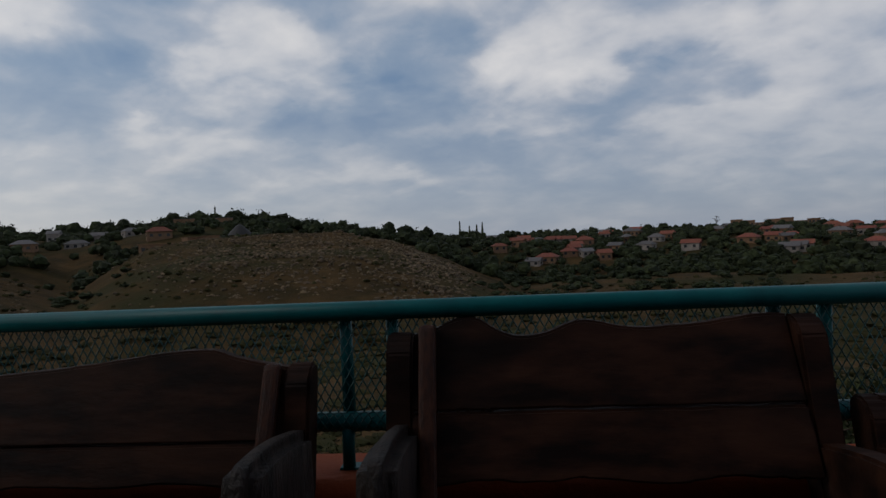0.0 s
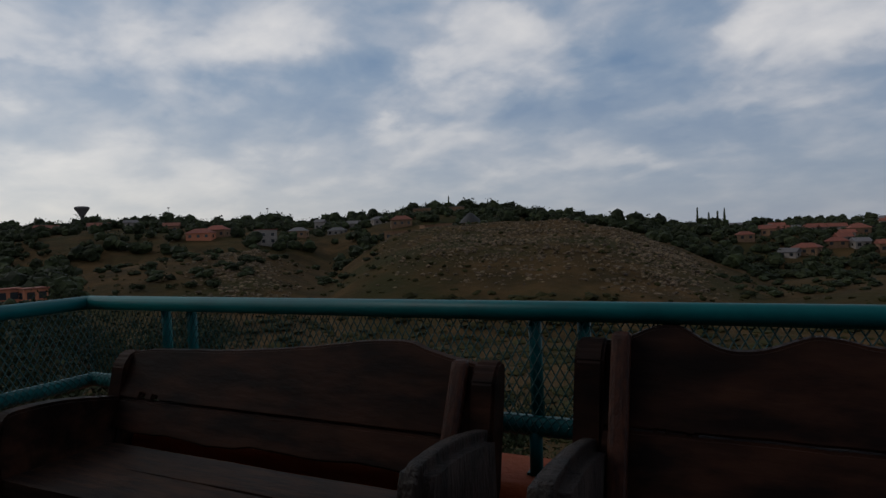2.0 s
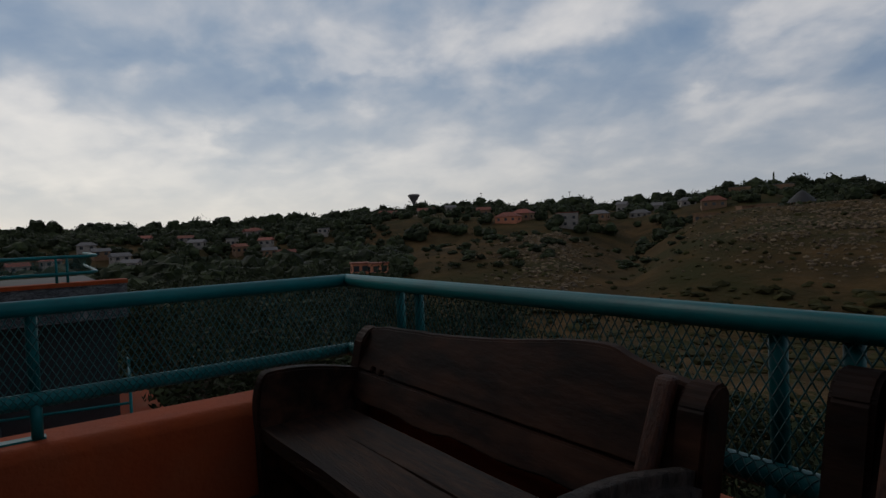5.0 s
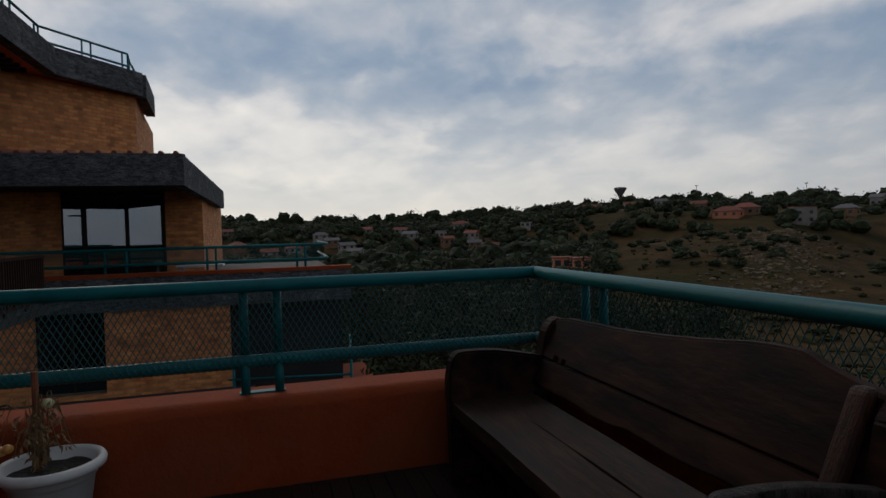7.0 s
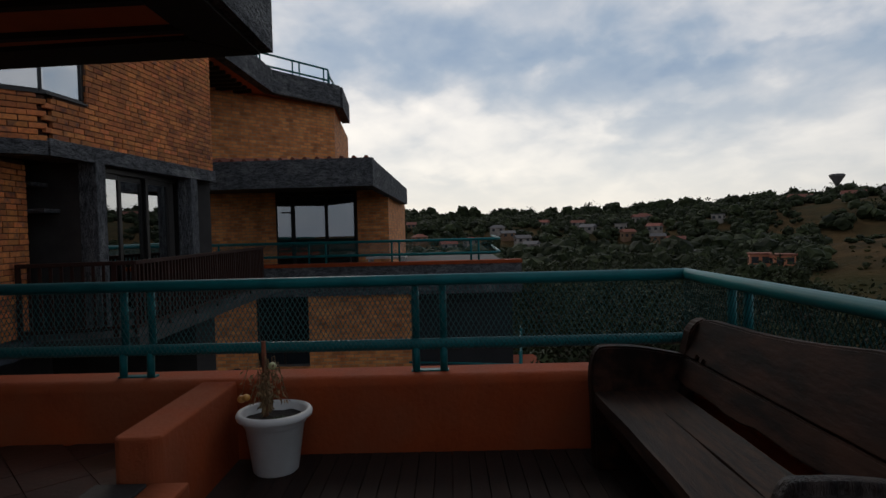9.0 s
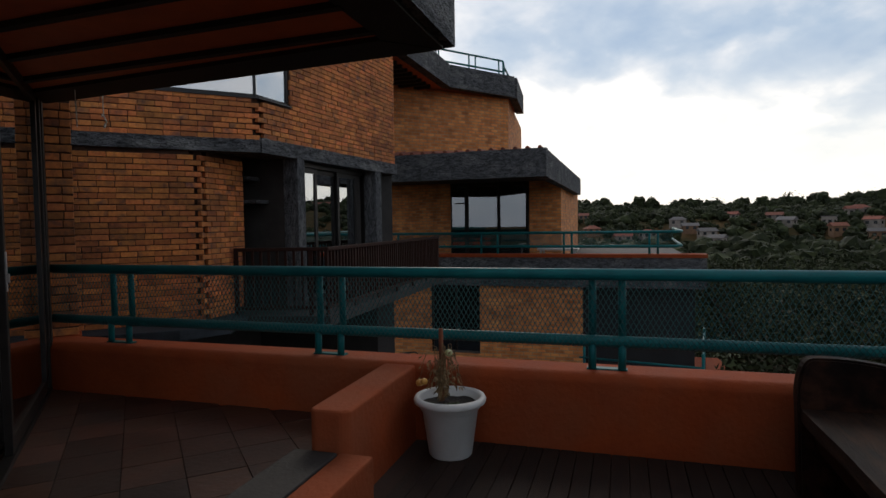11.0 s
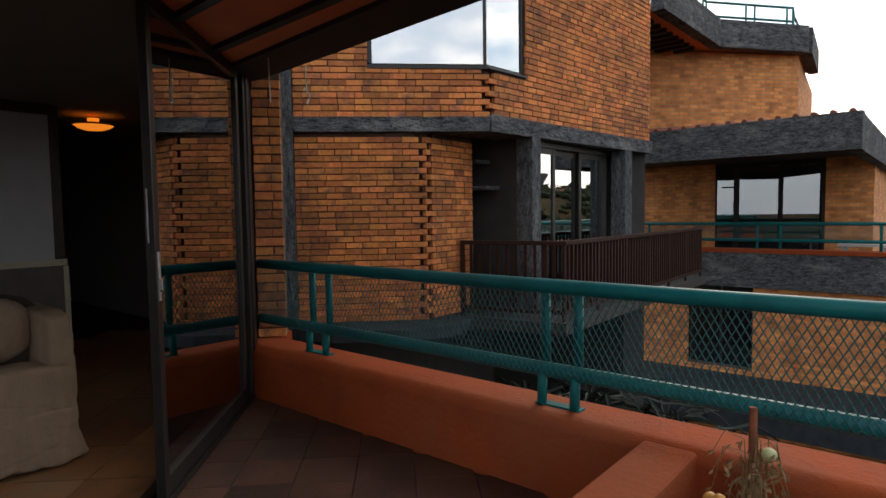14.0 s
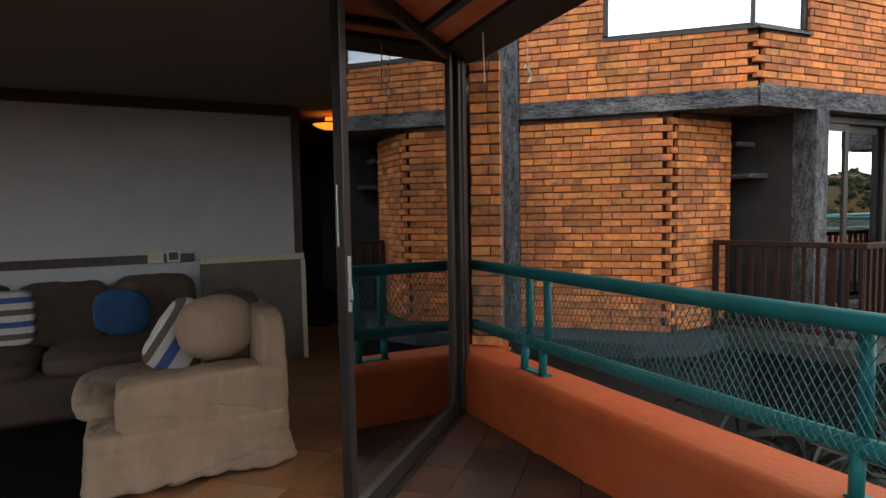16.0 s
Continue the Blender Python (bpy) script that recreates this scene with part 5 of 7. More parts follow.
for k in range(22):
    y = FY - 0.15 - k * 0.28
    tube(bm, [(FX - 0.06 - 0.055 * k * 0.28 / 1.0, y, 3.085), (CX - 0.3, y, 3.10 + 0.058 * k * 0.9)], 0.05, 8)
part("cover_tiles", bm, M_ROOF_R, roof_c)
# tower
wall_between("wall_tower", (-10.35, -8.20), (-14.22, -4.86), 2.9, 5.165, 0.25, M_FARBRICK, "orange face-brick tower wall", "brick wall").scale = (1, -1, 1)
wall_between("wall_tower_side", (-14.225, -4.86), (-20, -5.4), 2.9, 5.16, 0.25, M_FARBRICK, "orange face-brick tower side wall", "brick wall").scale = (1, -1, 1)
TP = [(-8.6, -6.35), (-12.12, -6.30), (-14.15, -4.82), (-16.8, -5.05), (-16.8, -9.5), (-8.9, -9.5)]
for (pa, pb) in zip(TP[:4], TP[1:4]):
    ob = rough_beam("trim_tower_fascia", pb, pa, 5.15, 5.76, 0.0, 0.25, "rough grey concrete parapet of the tower roof")
    ob.scale = (1, -1, 1)
slab("ceiling_tower_soffit", [(-8.6, -6.28), (-8.6, -9.5), (-16.8, -9.5), (-16.8, -5.0), (-14.15, -4.80), (-12.1, -6.24)], 5.20, 5.26, M_SOFFIT, "orange-red tower eaves soffit", "ceiling")
for k in range(9):
    x = -8.9 - k * 0.36
    far_box("trim_tower_rafter", x - 0.05, x + 0.05, -9.4, -6.55, 5.10, 5.2, M_DARKBEAM, "dark rafter under the tower eaves", "rafter")
tr = empty("tower_railing", pose(0, 0, 0), "thin teal pipe railing on the tower roof", "railing")
rp = [(-9.0, -6.5), (-12.3, -6.45), (-14.2, -5.0), (-14.9, -5.1), (-16.6, -5.2)]
for z, nm in ((6.3, "top_rail"), (5.98, "middle_rail")):
    bm = bmesh.new()
    tube(bm, [(x, y, z) for x, y in rp], 0.03, 8)
    part(nm, bm, M_TEAL, tr, smooth=True)
for (xa, ya), (xb, yb) in zip(rp, rp[1:]):
    for t in (0.45, 0.55, 0.93, 1.0):
        bm = bmesh.new()
        x, y = xa + (xb - xa) * t, ya + (yb - ya) * t
        tube(bm, [(x, y, 5.7), (x, y, 6.3)], 0.022, 8)
        part("post", bm, M_TEAL, tr, smooth=True)

# its terrace with railing, and the storey below
TX = -11.7
far_box("wall_terrace_band", TX - 0.4, TX, -9.5, 0.4, -0.26, 0.505, M_ROUGH, "rough grey concrete terrace edge", "parapet")
far_box("wall_terrace_cap", TX - 0.42, TX + 0.03, -9.5, 0.42, 0.506, 0.59, M_STUCCO, "orange stucco terrace parapet top", "parapet")
far_box("floor_terrace", -22, TX - 0.4, -9.5, 0.4, -0.2, 0.28, M_CONC, "concrete terrace floor", "floor")
trl = empty("terrace_railing", pose(TX - 0.2, 0, 0), "teal pipe railing with mesh on the far terrace", "railing")
for z, nm in ((1.14, "top_rail"), (0.78, "bottom_rail")):
    bm = bmesh.new()
    tube(bm, [(0, -9.3, z), (0, -0.3, z), (-0.6, -0.1, z), (-6, 0.1, z)], 0.038, 10)
    part(nm, bm, M_TEAL, trl, smooth=True)
for y in (-7.6, -5.2, -4.75, -3.0, -2.8, -0.9, -0.7):
    bm = bmesh.new()
    tube(bm, [(0, y, 0.55), (0, y, 1.14)], 0.028, 8)
    part("post", bm, M_TEAL, trl, smooth=True)
bm = bmesh.new()
for k in range(220):
    y = -9.2 + k * 0.041
    for s in (-1, 1):
        y1 = y + s * 0.2
        if -9.2 < y1 < -0.3:
            hexa(bm, [(-0.004, y - 0.003, 0.79), (0.004, y - 0.003, 0.79), (0.004, y + 0.003, 0.79), (-0.004, y + 0.003, 0.79), (-0.004, y1 - 0.003, 1.13), (0.004, y1 - 0.003, 1.13), (0.004, y1 + 0.003, 1.13), (-0.004, y1 + 0.003, 1.13)])
tagged(part("mesh_panel", bm, M_WIRE, trl), kind="stuff")
tb = empty("garden_table", pose(-13.0, -3.2, 0.28), "low white plastic garden table on the terrace", "table")
part("tabletop", bbox_bm(-0.4, 0.4, -0.6, 0.5, 0.36, 0.42, 0.01), M_WHITEPLASTIC, tb)
for sx in (-0.33, 0.33):
    for sy in (-0.5, 0.4):
        part("leg", bbox_bm(sx - 0.03, sx + 0.03, sy - 0.03, sy + 0.03, 0, 0.36, 0.005), M_WHITEPLASTIC, tb)
far_box("wall_lower_pier", TX - 0.5, TX - 0.1, -5.24, -2.54, -3.2, -0.262, M_FARBRICK, "orange face-brick wall of the lower storey", "brick wall")
far_box("wall_lower_left", TX - 0.5, TX - 0.1, -9.5, -6.66, -3.2, -0.262, M_FARBRICK, "brown face-brick wall of the lower storey", "brick wall")
far_box("wall_lower_sill", TX - 0.5, TX - 0.1, -6.66, -5.24, -3.2, -2.16, M_FARBRICK, "face-brick wall under the lower window", "brick wall")
w3 = empty("window_3", pose(TX - 0.3, -5.95, -2.16), "dark blue-green glazed window of the lower storey", "window", kind="structure")
w3f = part("window_frame", bbox_bm(-0.03, 0.03, -0.71, 0.71, 0.0, 0.06, 0), M_CONC, w3, "pale worn window frame")
for y0, y1 in ((-0.71, -0.66), (0.66, 0.71), (-0.025, 0.025)):
    part("mullion", bbox_bm(-0.03, 0.03, y0, y1, 0.06, 1.90, 0), M_BRONZE, w3f)
for y0, y1 in ((-0.66, -0.025), (0.025, 0.66)):
    part("pane", bbox_bm(-0.006, 0.006, y0, y1, 0.06, 1.90, 0), M_GLASS_T, w3f)
# again a dark colour for the unlit room behind the panes
far_box("wall_lower_room", TX - 2.2, TX - 2.0, -7.5, -4.6, -3.2, -0.262, M_DARKWALL, "inner wall coloured dark for the unlit room behind the lower window", "wall")
far_box("wall_lower_right", TX - 0.9, TX - 0.6, -2.54, 0.2, -3.2, -0.262, M_WINDOW, "dark glazing of the lower storey", "window wall")
far_box("wall_lower_band", TX - 0.1, TX + 2.5, -9.5, -2.0, -2.62, -2.25, M_LEDGE, "blue-grey concrete lower terrace slab", "slab")
far_box("wall_lower_base", TX - 0.3, TX + 0.9, -9.5, -2.2, -9, -2.62, M_FARBRICK, "brick base of the farther unit", "brick wall")
slab("roof_lower", [(-9.1, -9.5), (-6.6, -9.0), (-6.6, -5.2), (-8.0, -4.2), (-9.1, -3.8)], -3.4, -3.25, M_NEARBLACK, "near-black lower roof", "roof")
lr = empty("lower_railing", pose(0, 0, 0), "thin teal railing of the lower terrace", "railing")
for z in (-1.35, -1.75):
    bm = bmesh.new()
    tube(bm, [(-10.34, -2.51, z), (-9.42, 0.05, z + 0.1), (-13.85, 0.6, z - 0.2)], 0.025, 8)
    part("rail", bm, M_TEAL, lr, smooth=True)
for x, y in ((-10.3, -2.4), (-9.42, 0.05), (-12.5, 0.45)):
    bm = bmesh.new()
    tube(bm, [(x, y, -2.9), (x, y, -1.35)], 0.03, 8)
    part("post", bm, M_TEAL, lr, smooth=True)
far_box("floor_lower_terrace", -16, -10.5, -2.5, 1.3, -3.2, -2.85, M_STUCCO, "orange-edged lower terrace", "floor")
# ---------------------------------------------------------------- living room behind the glass doors
CEIL = 2.45
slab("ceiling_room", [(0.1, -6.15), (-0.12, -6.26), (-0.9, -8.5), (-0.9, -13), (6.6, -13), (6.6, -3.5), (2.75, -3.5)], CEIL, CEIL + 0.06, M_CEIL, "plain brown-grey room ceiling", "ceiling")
tagged(part("wall_room_back", bbox_bm(0.74, 6.6, -8.2, -8.05, TILE - 0.02, CEIL, 0), M_PLASTER), "white plastered room wall", "wall", kind="structure")
tagged(part("trim_cornice", bbox_bm(0.72, 6.6, -8.05, -8.0, 2.36, CEIL, 0.004), M_DARKWOOD), "dark wooden cornice", "cornice", kind="structure")
tagged(part("trim_dado", bbox_bm(1.6, 6.6, -8.05, -8.02, 1.09, 1.16, 0.004), M_DARKWOOD), "dark wooden dado rail", "dado rail", kind="structure")
wall_between("wall_room_west", (-0.16, -6.24), (-0.95, -8.5), TILE - 0.02, CEIL, 0.1, M_DARKWOOD, "dark wood-clad wall beside the passage")
tagged(part("wall_passage_west", bbox_bm(-1.05, -0.9, -13, -8.45, TILE - 0.02, CEIL, 0), M_PLASTER), "white plastered passage wall in deep shade", "wall", kind="structure")
tagged(part("wall_passage_east", bbox_bm(0.66, 0.735, -13, -8.06, TILE - 0.02, CEIL, 0), M_DARKWOOD), "dark passage wall", "wall", kind="structure")
tagged(part("wall_passage_end", bbox_bm(-0.9, 0.66, -13, -12.85, TILE - 0.02, CEIL, 0), M_DARKWOOD), "dark wood passage end wall", "wall", kind="structure")
tagged(part("floor_passage", bbox_bm(-1.05, 6.6, -13, -9.4, -0.1, TILE - 0.012, 0), M_GROUT), "passage floor", "floor", kind="structure")
gd = empty("glazed_door", pose(-0.885, -9.2, TILE), "dark-framed glazed door against the white passage wall", "door")
for nm, y0, y1, z0, z1 in (("stile", -0.42, -0.34, 0.0, 2.1), ("stile", 0.34, 0.42, 0.0, 2.1), ("rail", -0.34, 0.34, 0.28, 0.42), ("rail", -0.34, 0.34, 0.95, 1.02), ("rail", -0.34, 0.34, 1.5, 1.57), ("rail", -0.34, 0.34, 2.0, 2.1)):
    part(nm, bbox_bm(-0.012, 0.03, y0, y1, z0, z1, 0.004), M_DARKWOOD, gd)
for z0, z1 in ((0.42, 0.95), (1.02, 1.5), (1.57, 2.0)):
    part("pane", bbox_bm(-0.002, 0.004, -0.34, 0.34, z0, z1, 0), M_GLASS, gd)
part("kick_panel", bbox_bm(-0.006, 0.02, -0.34, 0.34, 0.0, 0.28, 0.003), M_PLASTER, gd, "white lower panel")
lamp = empty("ceiling_lamp", pose(0.27, -8.35, CEIL - 0.06), "glowing amber glass ceiling lamp", "lamp")
bm = bmesh.new()
lathe(bm, [(0.05, 0.03), (0.05, -0.005), (0.15, -0.02), (0.175, -0.032), (0.14, -0.06), (0.08, -0.08), (0.001, -0.085)], 32)
part("bowl", bm, M_LAMP, lamp, smooth=True)
bm = bmesh.new()
lathe(bm, [(0.17, -0.022), (0.188, -0.03), (0.178, -0.040)], 32)
part("rim", bm, M_DARKWOOD, lamp)


def soft(name, x0, x1, y0, y1, z0, z1, material, parent, e=5.0, amp=0.02, freq=4.0, seed=1.0, label="", sag=0.0, sub=5, crease=0.0, flare=0.0):
    """A padded block: a superellipsoid with folds; crease: long slanting tucks, flare: skirt folds that spread to the foot."""
    bm = bmesh.new()
    bmesh.ops.create_cube(bm, size=2)
    bmesh.ops.subdivide_edges(bm, edges=bm.edges[:], cuts=2 ** (sub - 1) - 1, use_grid_fill=True)
    c = Vector(((x0 + x1) / 2, (y0 + y1) / 2, (z0 + z1) / 2))
    h = Vector(((x1 - x0) / 2, (y1 - y0) / 2, (z1 - z0) / 2))
    for v in bm.verts:
        p = v.co
        k = (abs(p.x) ** e + abs(p.y) ** e + abs(p.z) ** e) ** (1 / e)
        p = p / k
        q = Vector((p.x * h.x, p.y * h.y, p.z * h.z))
        f = noise.noise(Vector((q.x * freq, q.y * freq, q.z * freq * 0.6)) + Vector((seed, 0, seed)))
        g = abs(noise.noise(Vector((q.x * freq * 1.8 + seed, q.y * freq * 1.8, q.z * freq * 0.9))))
        q += p.normalized() * (amp * f - amp * 0.9 * (1 - min(1, g * 5)))
        if crease:
            w = noise.noise(Vector((q.x * 2.0, q.y * 2.0, q.z * 2.0 + seed)))
            c1 = abs(noise.noise(Vector(((q.x + q.y) * 2.6 + q.z * 5.0 + 1.6 * w, (q.y - q.x) * 1.2 - q.z * 2.2, seed * 1.3))))
            c2 = abs(noise.noise(Vector(((q.x - q.y) * 2.2 - q.z * 7.0 + 1.2 * w, (q.x + q.y) * 1.6 + q.z, seed * 2.7))))
            q -= p.normalized() * crease * (max(0.0, 1 - c1 * 9) + 0.8 * max(0.0, 1 - c2 * 9))
        if flare:
            t = (1 - p.z) * 0.5
            fold = noise.noise(Vector((q.x * 11, q.y * 11, q.z * 1.5 + seed)))
            q += Vector((p.x, p.y, 0)) * flare * t * t * (1 + 1.5 * fold)
            q.z += 0.02 * t * t * noise.noise(Vector((q.x * 5, q.y * 5, seed)))
        if sag:
            q.z -= sag * (1 - p.x * p.x) * (1 - p.y * p.y) * (1 if p.z > 0 else 0)
        v.co = q + c
    return part(name, bm, material, parent, label, smooth=True)


sofa = empty("sofa", pose(1.8, -6.33, TILE), "beige slipcovered sofa with loose creased cover", "sofa")
SO = Matrix.Translation((-1.8, 6.4, -TILE))


def sofa_part(*a, **k):
    ob = soft(*a, **k)
    ob.data.transform(SO)
    return ob


sofa_part("skirt", 1.36, 2.32, -7.1, -5.755, TILE + 0.0, TILE + 0.31, M_LINEN, sofa, e=14, amp=0.012, freq=3.5, seed=2, sub=7, crease=0.010, flare=0.028)
sofa_part("armrest", 1.36, 2.18, -6.07, -5.765, TILE + 0.22, 0.70, M_LINEN, sofa, e=7, amp=0.008, freq=3, seed=5, sub=7, crease=0.009)
sofa_part("seat_cushion", 1.50, 2.40, -7.0, -6.06, TILE + 0.24, 0.56, M_LINEN, sofa, e=4, amp=0.010, freq=3, seed=9, sub=6, crease=0.008)
sofa_part("backrest", 1.345, 1.50, -7.1, -5.80, TILE + 0.05, 0.97, M_LINEN, sofa, e=9, amp=0.008, freq=3, seed=11, sub=6, crease=0.009)
# back cushion takes the darker cloth with shadow in its colour
sofa_part("back_cushion", 1.36, 1.72, -6.85, -6.12, 0.55, 1.02, M_LINEN_SHADED, sofa, e=3, amp=0.02, freq=3, seed=12)
pil = empty("round_pillow", pose(1.65, -6.05, 0.685), "plump round beige pillow on the sofa arm", "pillow")
ob = soft("cover", -0.21, 0.21, -0.13, 0.13, 0.0, 0.36, M_LINEN, pil, e=2.3, amp=0.004, freq=4, seed=4, sub=6, crease=0.0)
ob.rotation_euler = (radians(8), radians(6), 0)
sp = empty("striped_pillow", pose(1.93, -6.28, 0.62), "blue, white and brown striped pillow leaning on the sofa", "pillow")
sp.rotation_euler = (radians(-14), radians(-30), radians(14))
soft("cover", -0.17, 0.17, -0.06, 0.06, -0.02, 0.42, M_STRIPE_A, sp, e=4.5, amp=0.006, freq=6, seed=3, sub=6)
bs = empty("blue_pillow", pose(1.72, -6.55, 0.58), "dark blue pillow behind the striped one", "pillow")
soft("cover", -0.08, 0.10, -0.2, 0.2, 0.0, 0.38, M_BLUE, bs, e=3, amp=0.012, freq=6, seed=6)

sofa2 = empty("sofa", pose(3.0, -7.6, TILE), "taupe slipcovered sofa against the white wall", "sofa")
S2 = Matrix.Translation((-3.0, 7.6, -TILE))


def s2_part(*a, **k):
    ob = soft(*a, **k)
    ob.data.transform(S2)
    return ob


# whole sofa in taupe cloth with the room's shadow in its colour
s2_part("base", 1.6, 4.8, -7.95, -7.05, TILE, TILE + 0.32, M_LINEN_SHADED, sofa2, e=9, amp=0.015, freq=3, seed=21)
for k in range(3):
    s2_part("seat_cushion", 1.62 + k * 1.04, 2.64 + k * 1.04, -7.75, -7.0, TILE + 0.27, 0.60, M_LINEN_SHADED, sofa2, e=4, amp=0.012, freq=4, seed=22 + k)
    s2_part("back_cushion", 1.62 + k * 0.62, 2.22 + k * 0.62, -7.98, -7.68, 0.52, 1.02 - 0.02 * (k % 2), M_LINEN_SHADED, sofa2, e=5, amp=0.014, freq=4, seed=26 + k)
s2_part("back_cushion", 3.5, 4.6, -7.98, -7.68, 0.52, 1.0, M_LINEN_SHADED, sofa2, e=5, amp=0.014, freq=4, seed=31)
bp2 = empty("blue_pillow", pose(2.16, -7.62, 0.60), "blue pillow on the taupe sofa", "pillow")
soft("cover", -0.19, 0.19, -0.07, 0.09, 0.0, 0.34, M_BLUE, bp2, e=3, amp=0.012, freq=6, seed=16)
st2 = empty("striped_pillow", pose(2.92, -7.62, 0.60), "brown and white striped pillow on the taupe sofa", "pillow")
soft("cover", -0.22, 0.22, -0.06, 0.08, 0.0, 0.38, M_STRIPE_C, st2, e=7, amp=0.006, freq=6, seed=17, sub=6)
rg = tagged(part("rug", bbox_bm(2.28, 4.6, -7.05, -5.0, TILE, TILE + 0.012, 0.004), M_RUG), "dark brown rug on the clay tiles", "rug")
bd = empty("leaning_board", pose(1.13, -7.93, TILE), "grey-brown framed board leaning on the wall", "board")
part("panel", bbox_bm(-0.44, 0.44, -0.02, 0.01, 0.0, 0.96, 0.003), M_BOARD, bd)
part("frame_strip", bbox_bm(-0.44, 0.44, 0.012, 0.022, 0.91, 0.965, 0.002), M_CREAM, bd, "pale frame strip")
part("frame_strip", bbox_bm(-0.45, -0.41, 0.012, 0.022, 0.0, 0.905, 0.002), M_CREAM, bd, "pale frame strip")
for x, z in ((0.40, 0.94), (0.0, 0.945), (-0.40, 0.94), (-0.43, 0.6), (-0.43, 0.45)):
    bm = bmesh.new()
    lump(bm, (x, 0.026, z), 0.012, 1, 0)
    part("screw_head", bm, M_STEEL, bd)
sw = empty("wall_switch", pose(1.90, -8.03, 1.14), "cream plastic wall switch on the dado rail", "switch")
part("plate", bbox_bm(-0.06, 0.06, -0.005, 0.02, -0.05, 0.06, 0.004), M_CREAM, sw)
part("rocker", bbox_bm(-0.015, 0.015, 0.018, 0.026, -0.02, 0.03, 0.003), M_CREAM, sw)
th = empty("thermostat", pose(1.765, -8.03, 1.14), "small thermostat with a black display on the wall", "thermostat")
part("housing", bbox_bm(-0.05, 0.05, -0.005, 0.025, -0.045, 0.05, 0.004), M_WHITEPLASTIC, th)
part("display", bbox_bm(-0.037, 0.037, 0.024, 0.028, -0.03, 0.035, 0.002), M_BLACK, th)


# ---------------------------------------------------------------- valley and hills
AZ = [-180, -120, -60, -40, -30, -20, -10, -4, 0, 3.6, 8, 13, 20, 26, 30, 33, 36, 43, 50, 57, 65, 75, 85, 95, 110, 150, 180]
HILL = [-6, -6, -5, -4.0, -4.2, -4.2, -4.6, -5.3, -3.6, -1.6, 0.2, 1.3, 1.0, 0.6, 0.1, -1.3, -3.2, -0.5, -1.2, -2.0, -3.2, -3.6, -3.6, -3.6, -3.6, -5, -6]
FAR = [-1, -1, -0.6, -0.8, -0.2, 0.05, -0.2, -0.1, -0.1, -0.1, 0.2, 0.9, 1.9, 2.1, 1.7, 1.5, 1.3, 1.5, 1.7, 1.8, 1.2, 0.7, 0.7, 0.9, 0.8, 0, -1]
EYE0 = 1.4


def ground_z(az, r):
    """Height of the land at a bearing (degrees left of north) and distance."""
    h, f = np.interp(az, AZ, HILL), np.interp(az, AZ, FAR)
    z_h, z_f = EYE0 + 235 * math.tan(radians(h)), EYE0 + 520 * math.tan(radians(f))
    rr = [0, 9, 24, 60, 110, 170, 235, 285, 360, 520, 640, 1500, 4000]
    zz = [-6.5, -6.5, -9, -15, -19, (-19 + z_h) / 2 + 1.5, z_h, min(z_h - 3, (z_h + z_f) / 2), (z_h * 0.25 + z_f * 0.75) - 2.5, z_f, z_f - 1.5, z_f - 12, z_f - 30]
    z = float(np.interp(r, rr, zz))
    x, y = -r * math.sin(radians(az)), r * math.cos(radians(az))
    k = min(1.0, r / 120)
    return z + k * (2.2 * noise.noise((x * 0.02, y * 0.02, 0.3)) + 0.9 * noise.noise((x * 0.07, y * 0.07, 1.3)))


def at_bearing(az, r):
    return -r * math.sin(radians(az)), r * math.cos(radians(az))


def make_ground():
    rs = [0.1, 9, 16, 24, 36, 50, 70, 90, 110, 130, 150, 165, 180, 195, 205, 215, 225, 232, 238, 246, 256, 270, 285, 305, 330, 360, 400, 450, 500, 520, 540, 580, 640, 800, 1100, 1500, 2500, 4000]
    azs = np.concatenate([np.arange(-180, -50, 6), np.arange(-50, 115, 0.6), np.arange(115, 180, 6)])
    vs, fs = [], []
    n = len(azs)
    for r in rs:
        for a in azs:
            vs.append((*at_bearing(a, r), ground_z(a, r)))
    for i in range(len(rs) - 1):
        for j in range(n):
            k = (j + 1) % n
            fs.append((i * n + j, (i + 1) * n + j, (i + 1) * n + k, i * n + k))
    me = bpy.data.meshes.new("ground")
    me.from_pydata(vs, [], fs)
    me.update()
    for p in me.polygons:
        p.use_smooth = True
    me.materials.append(M_GRASS)
    bm = bmesh.new()
    bm.from_mesh(me)
    bmesh.ops.recalc_face_normals(bm, faces=bm.faces[:])
    if bm.faces[0].normal.z < 0:
        bmesh.ops.reverse_faces(bm, faces=bm.faces[:])
    bm.to_mesh(me)
    bm.free()
    tagged(new("ground", me), "dry olive-brown grass hillside and valley", "ground", kind="structure")


make_ground()

ICO = bmesh.new()
bmesh.ops.create_icosphere(ICO, subdivisions=2, radius=1)
ICO_V = np.array([v.co[:] for v in ICO.verts])
ICO_F = [tuple(v.index for v in f.verts) for f in ICO.faces]
ICO.free()
ICO1 = bmesh.new()
bmesh.ops.create_icosphere(ICO1, subdivisions=1, radius=1)
ICO1_V = np.array([v.co[:] for v in ICO1.verts])
ICO1_F = [tuple(v.index for v in f.verts) for f in ICO1.faces]
ICO1.free()


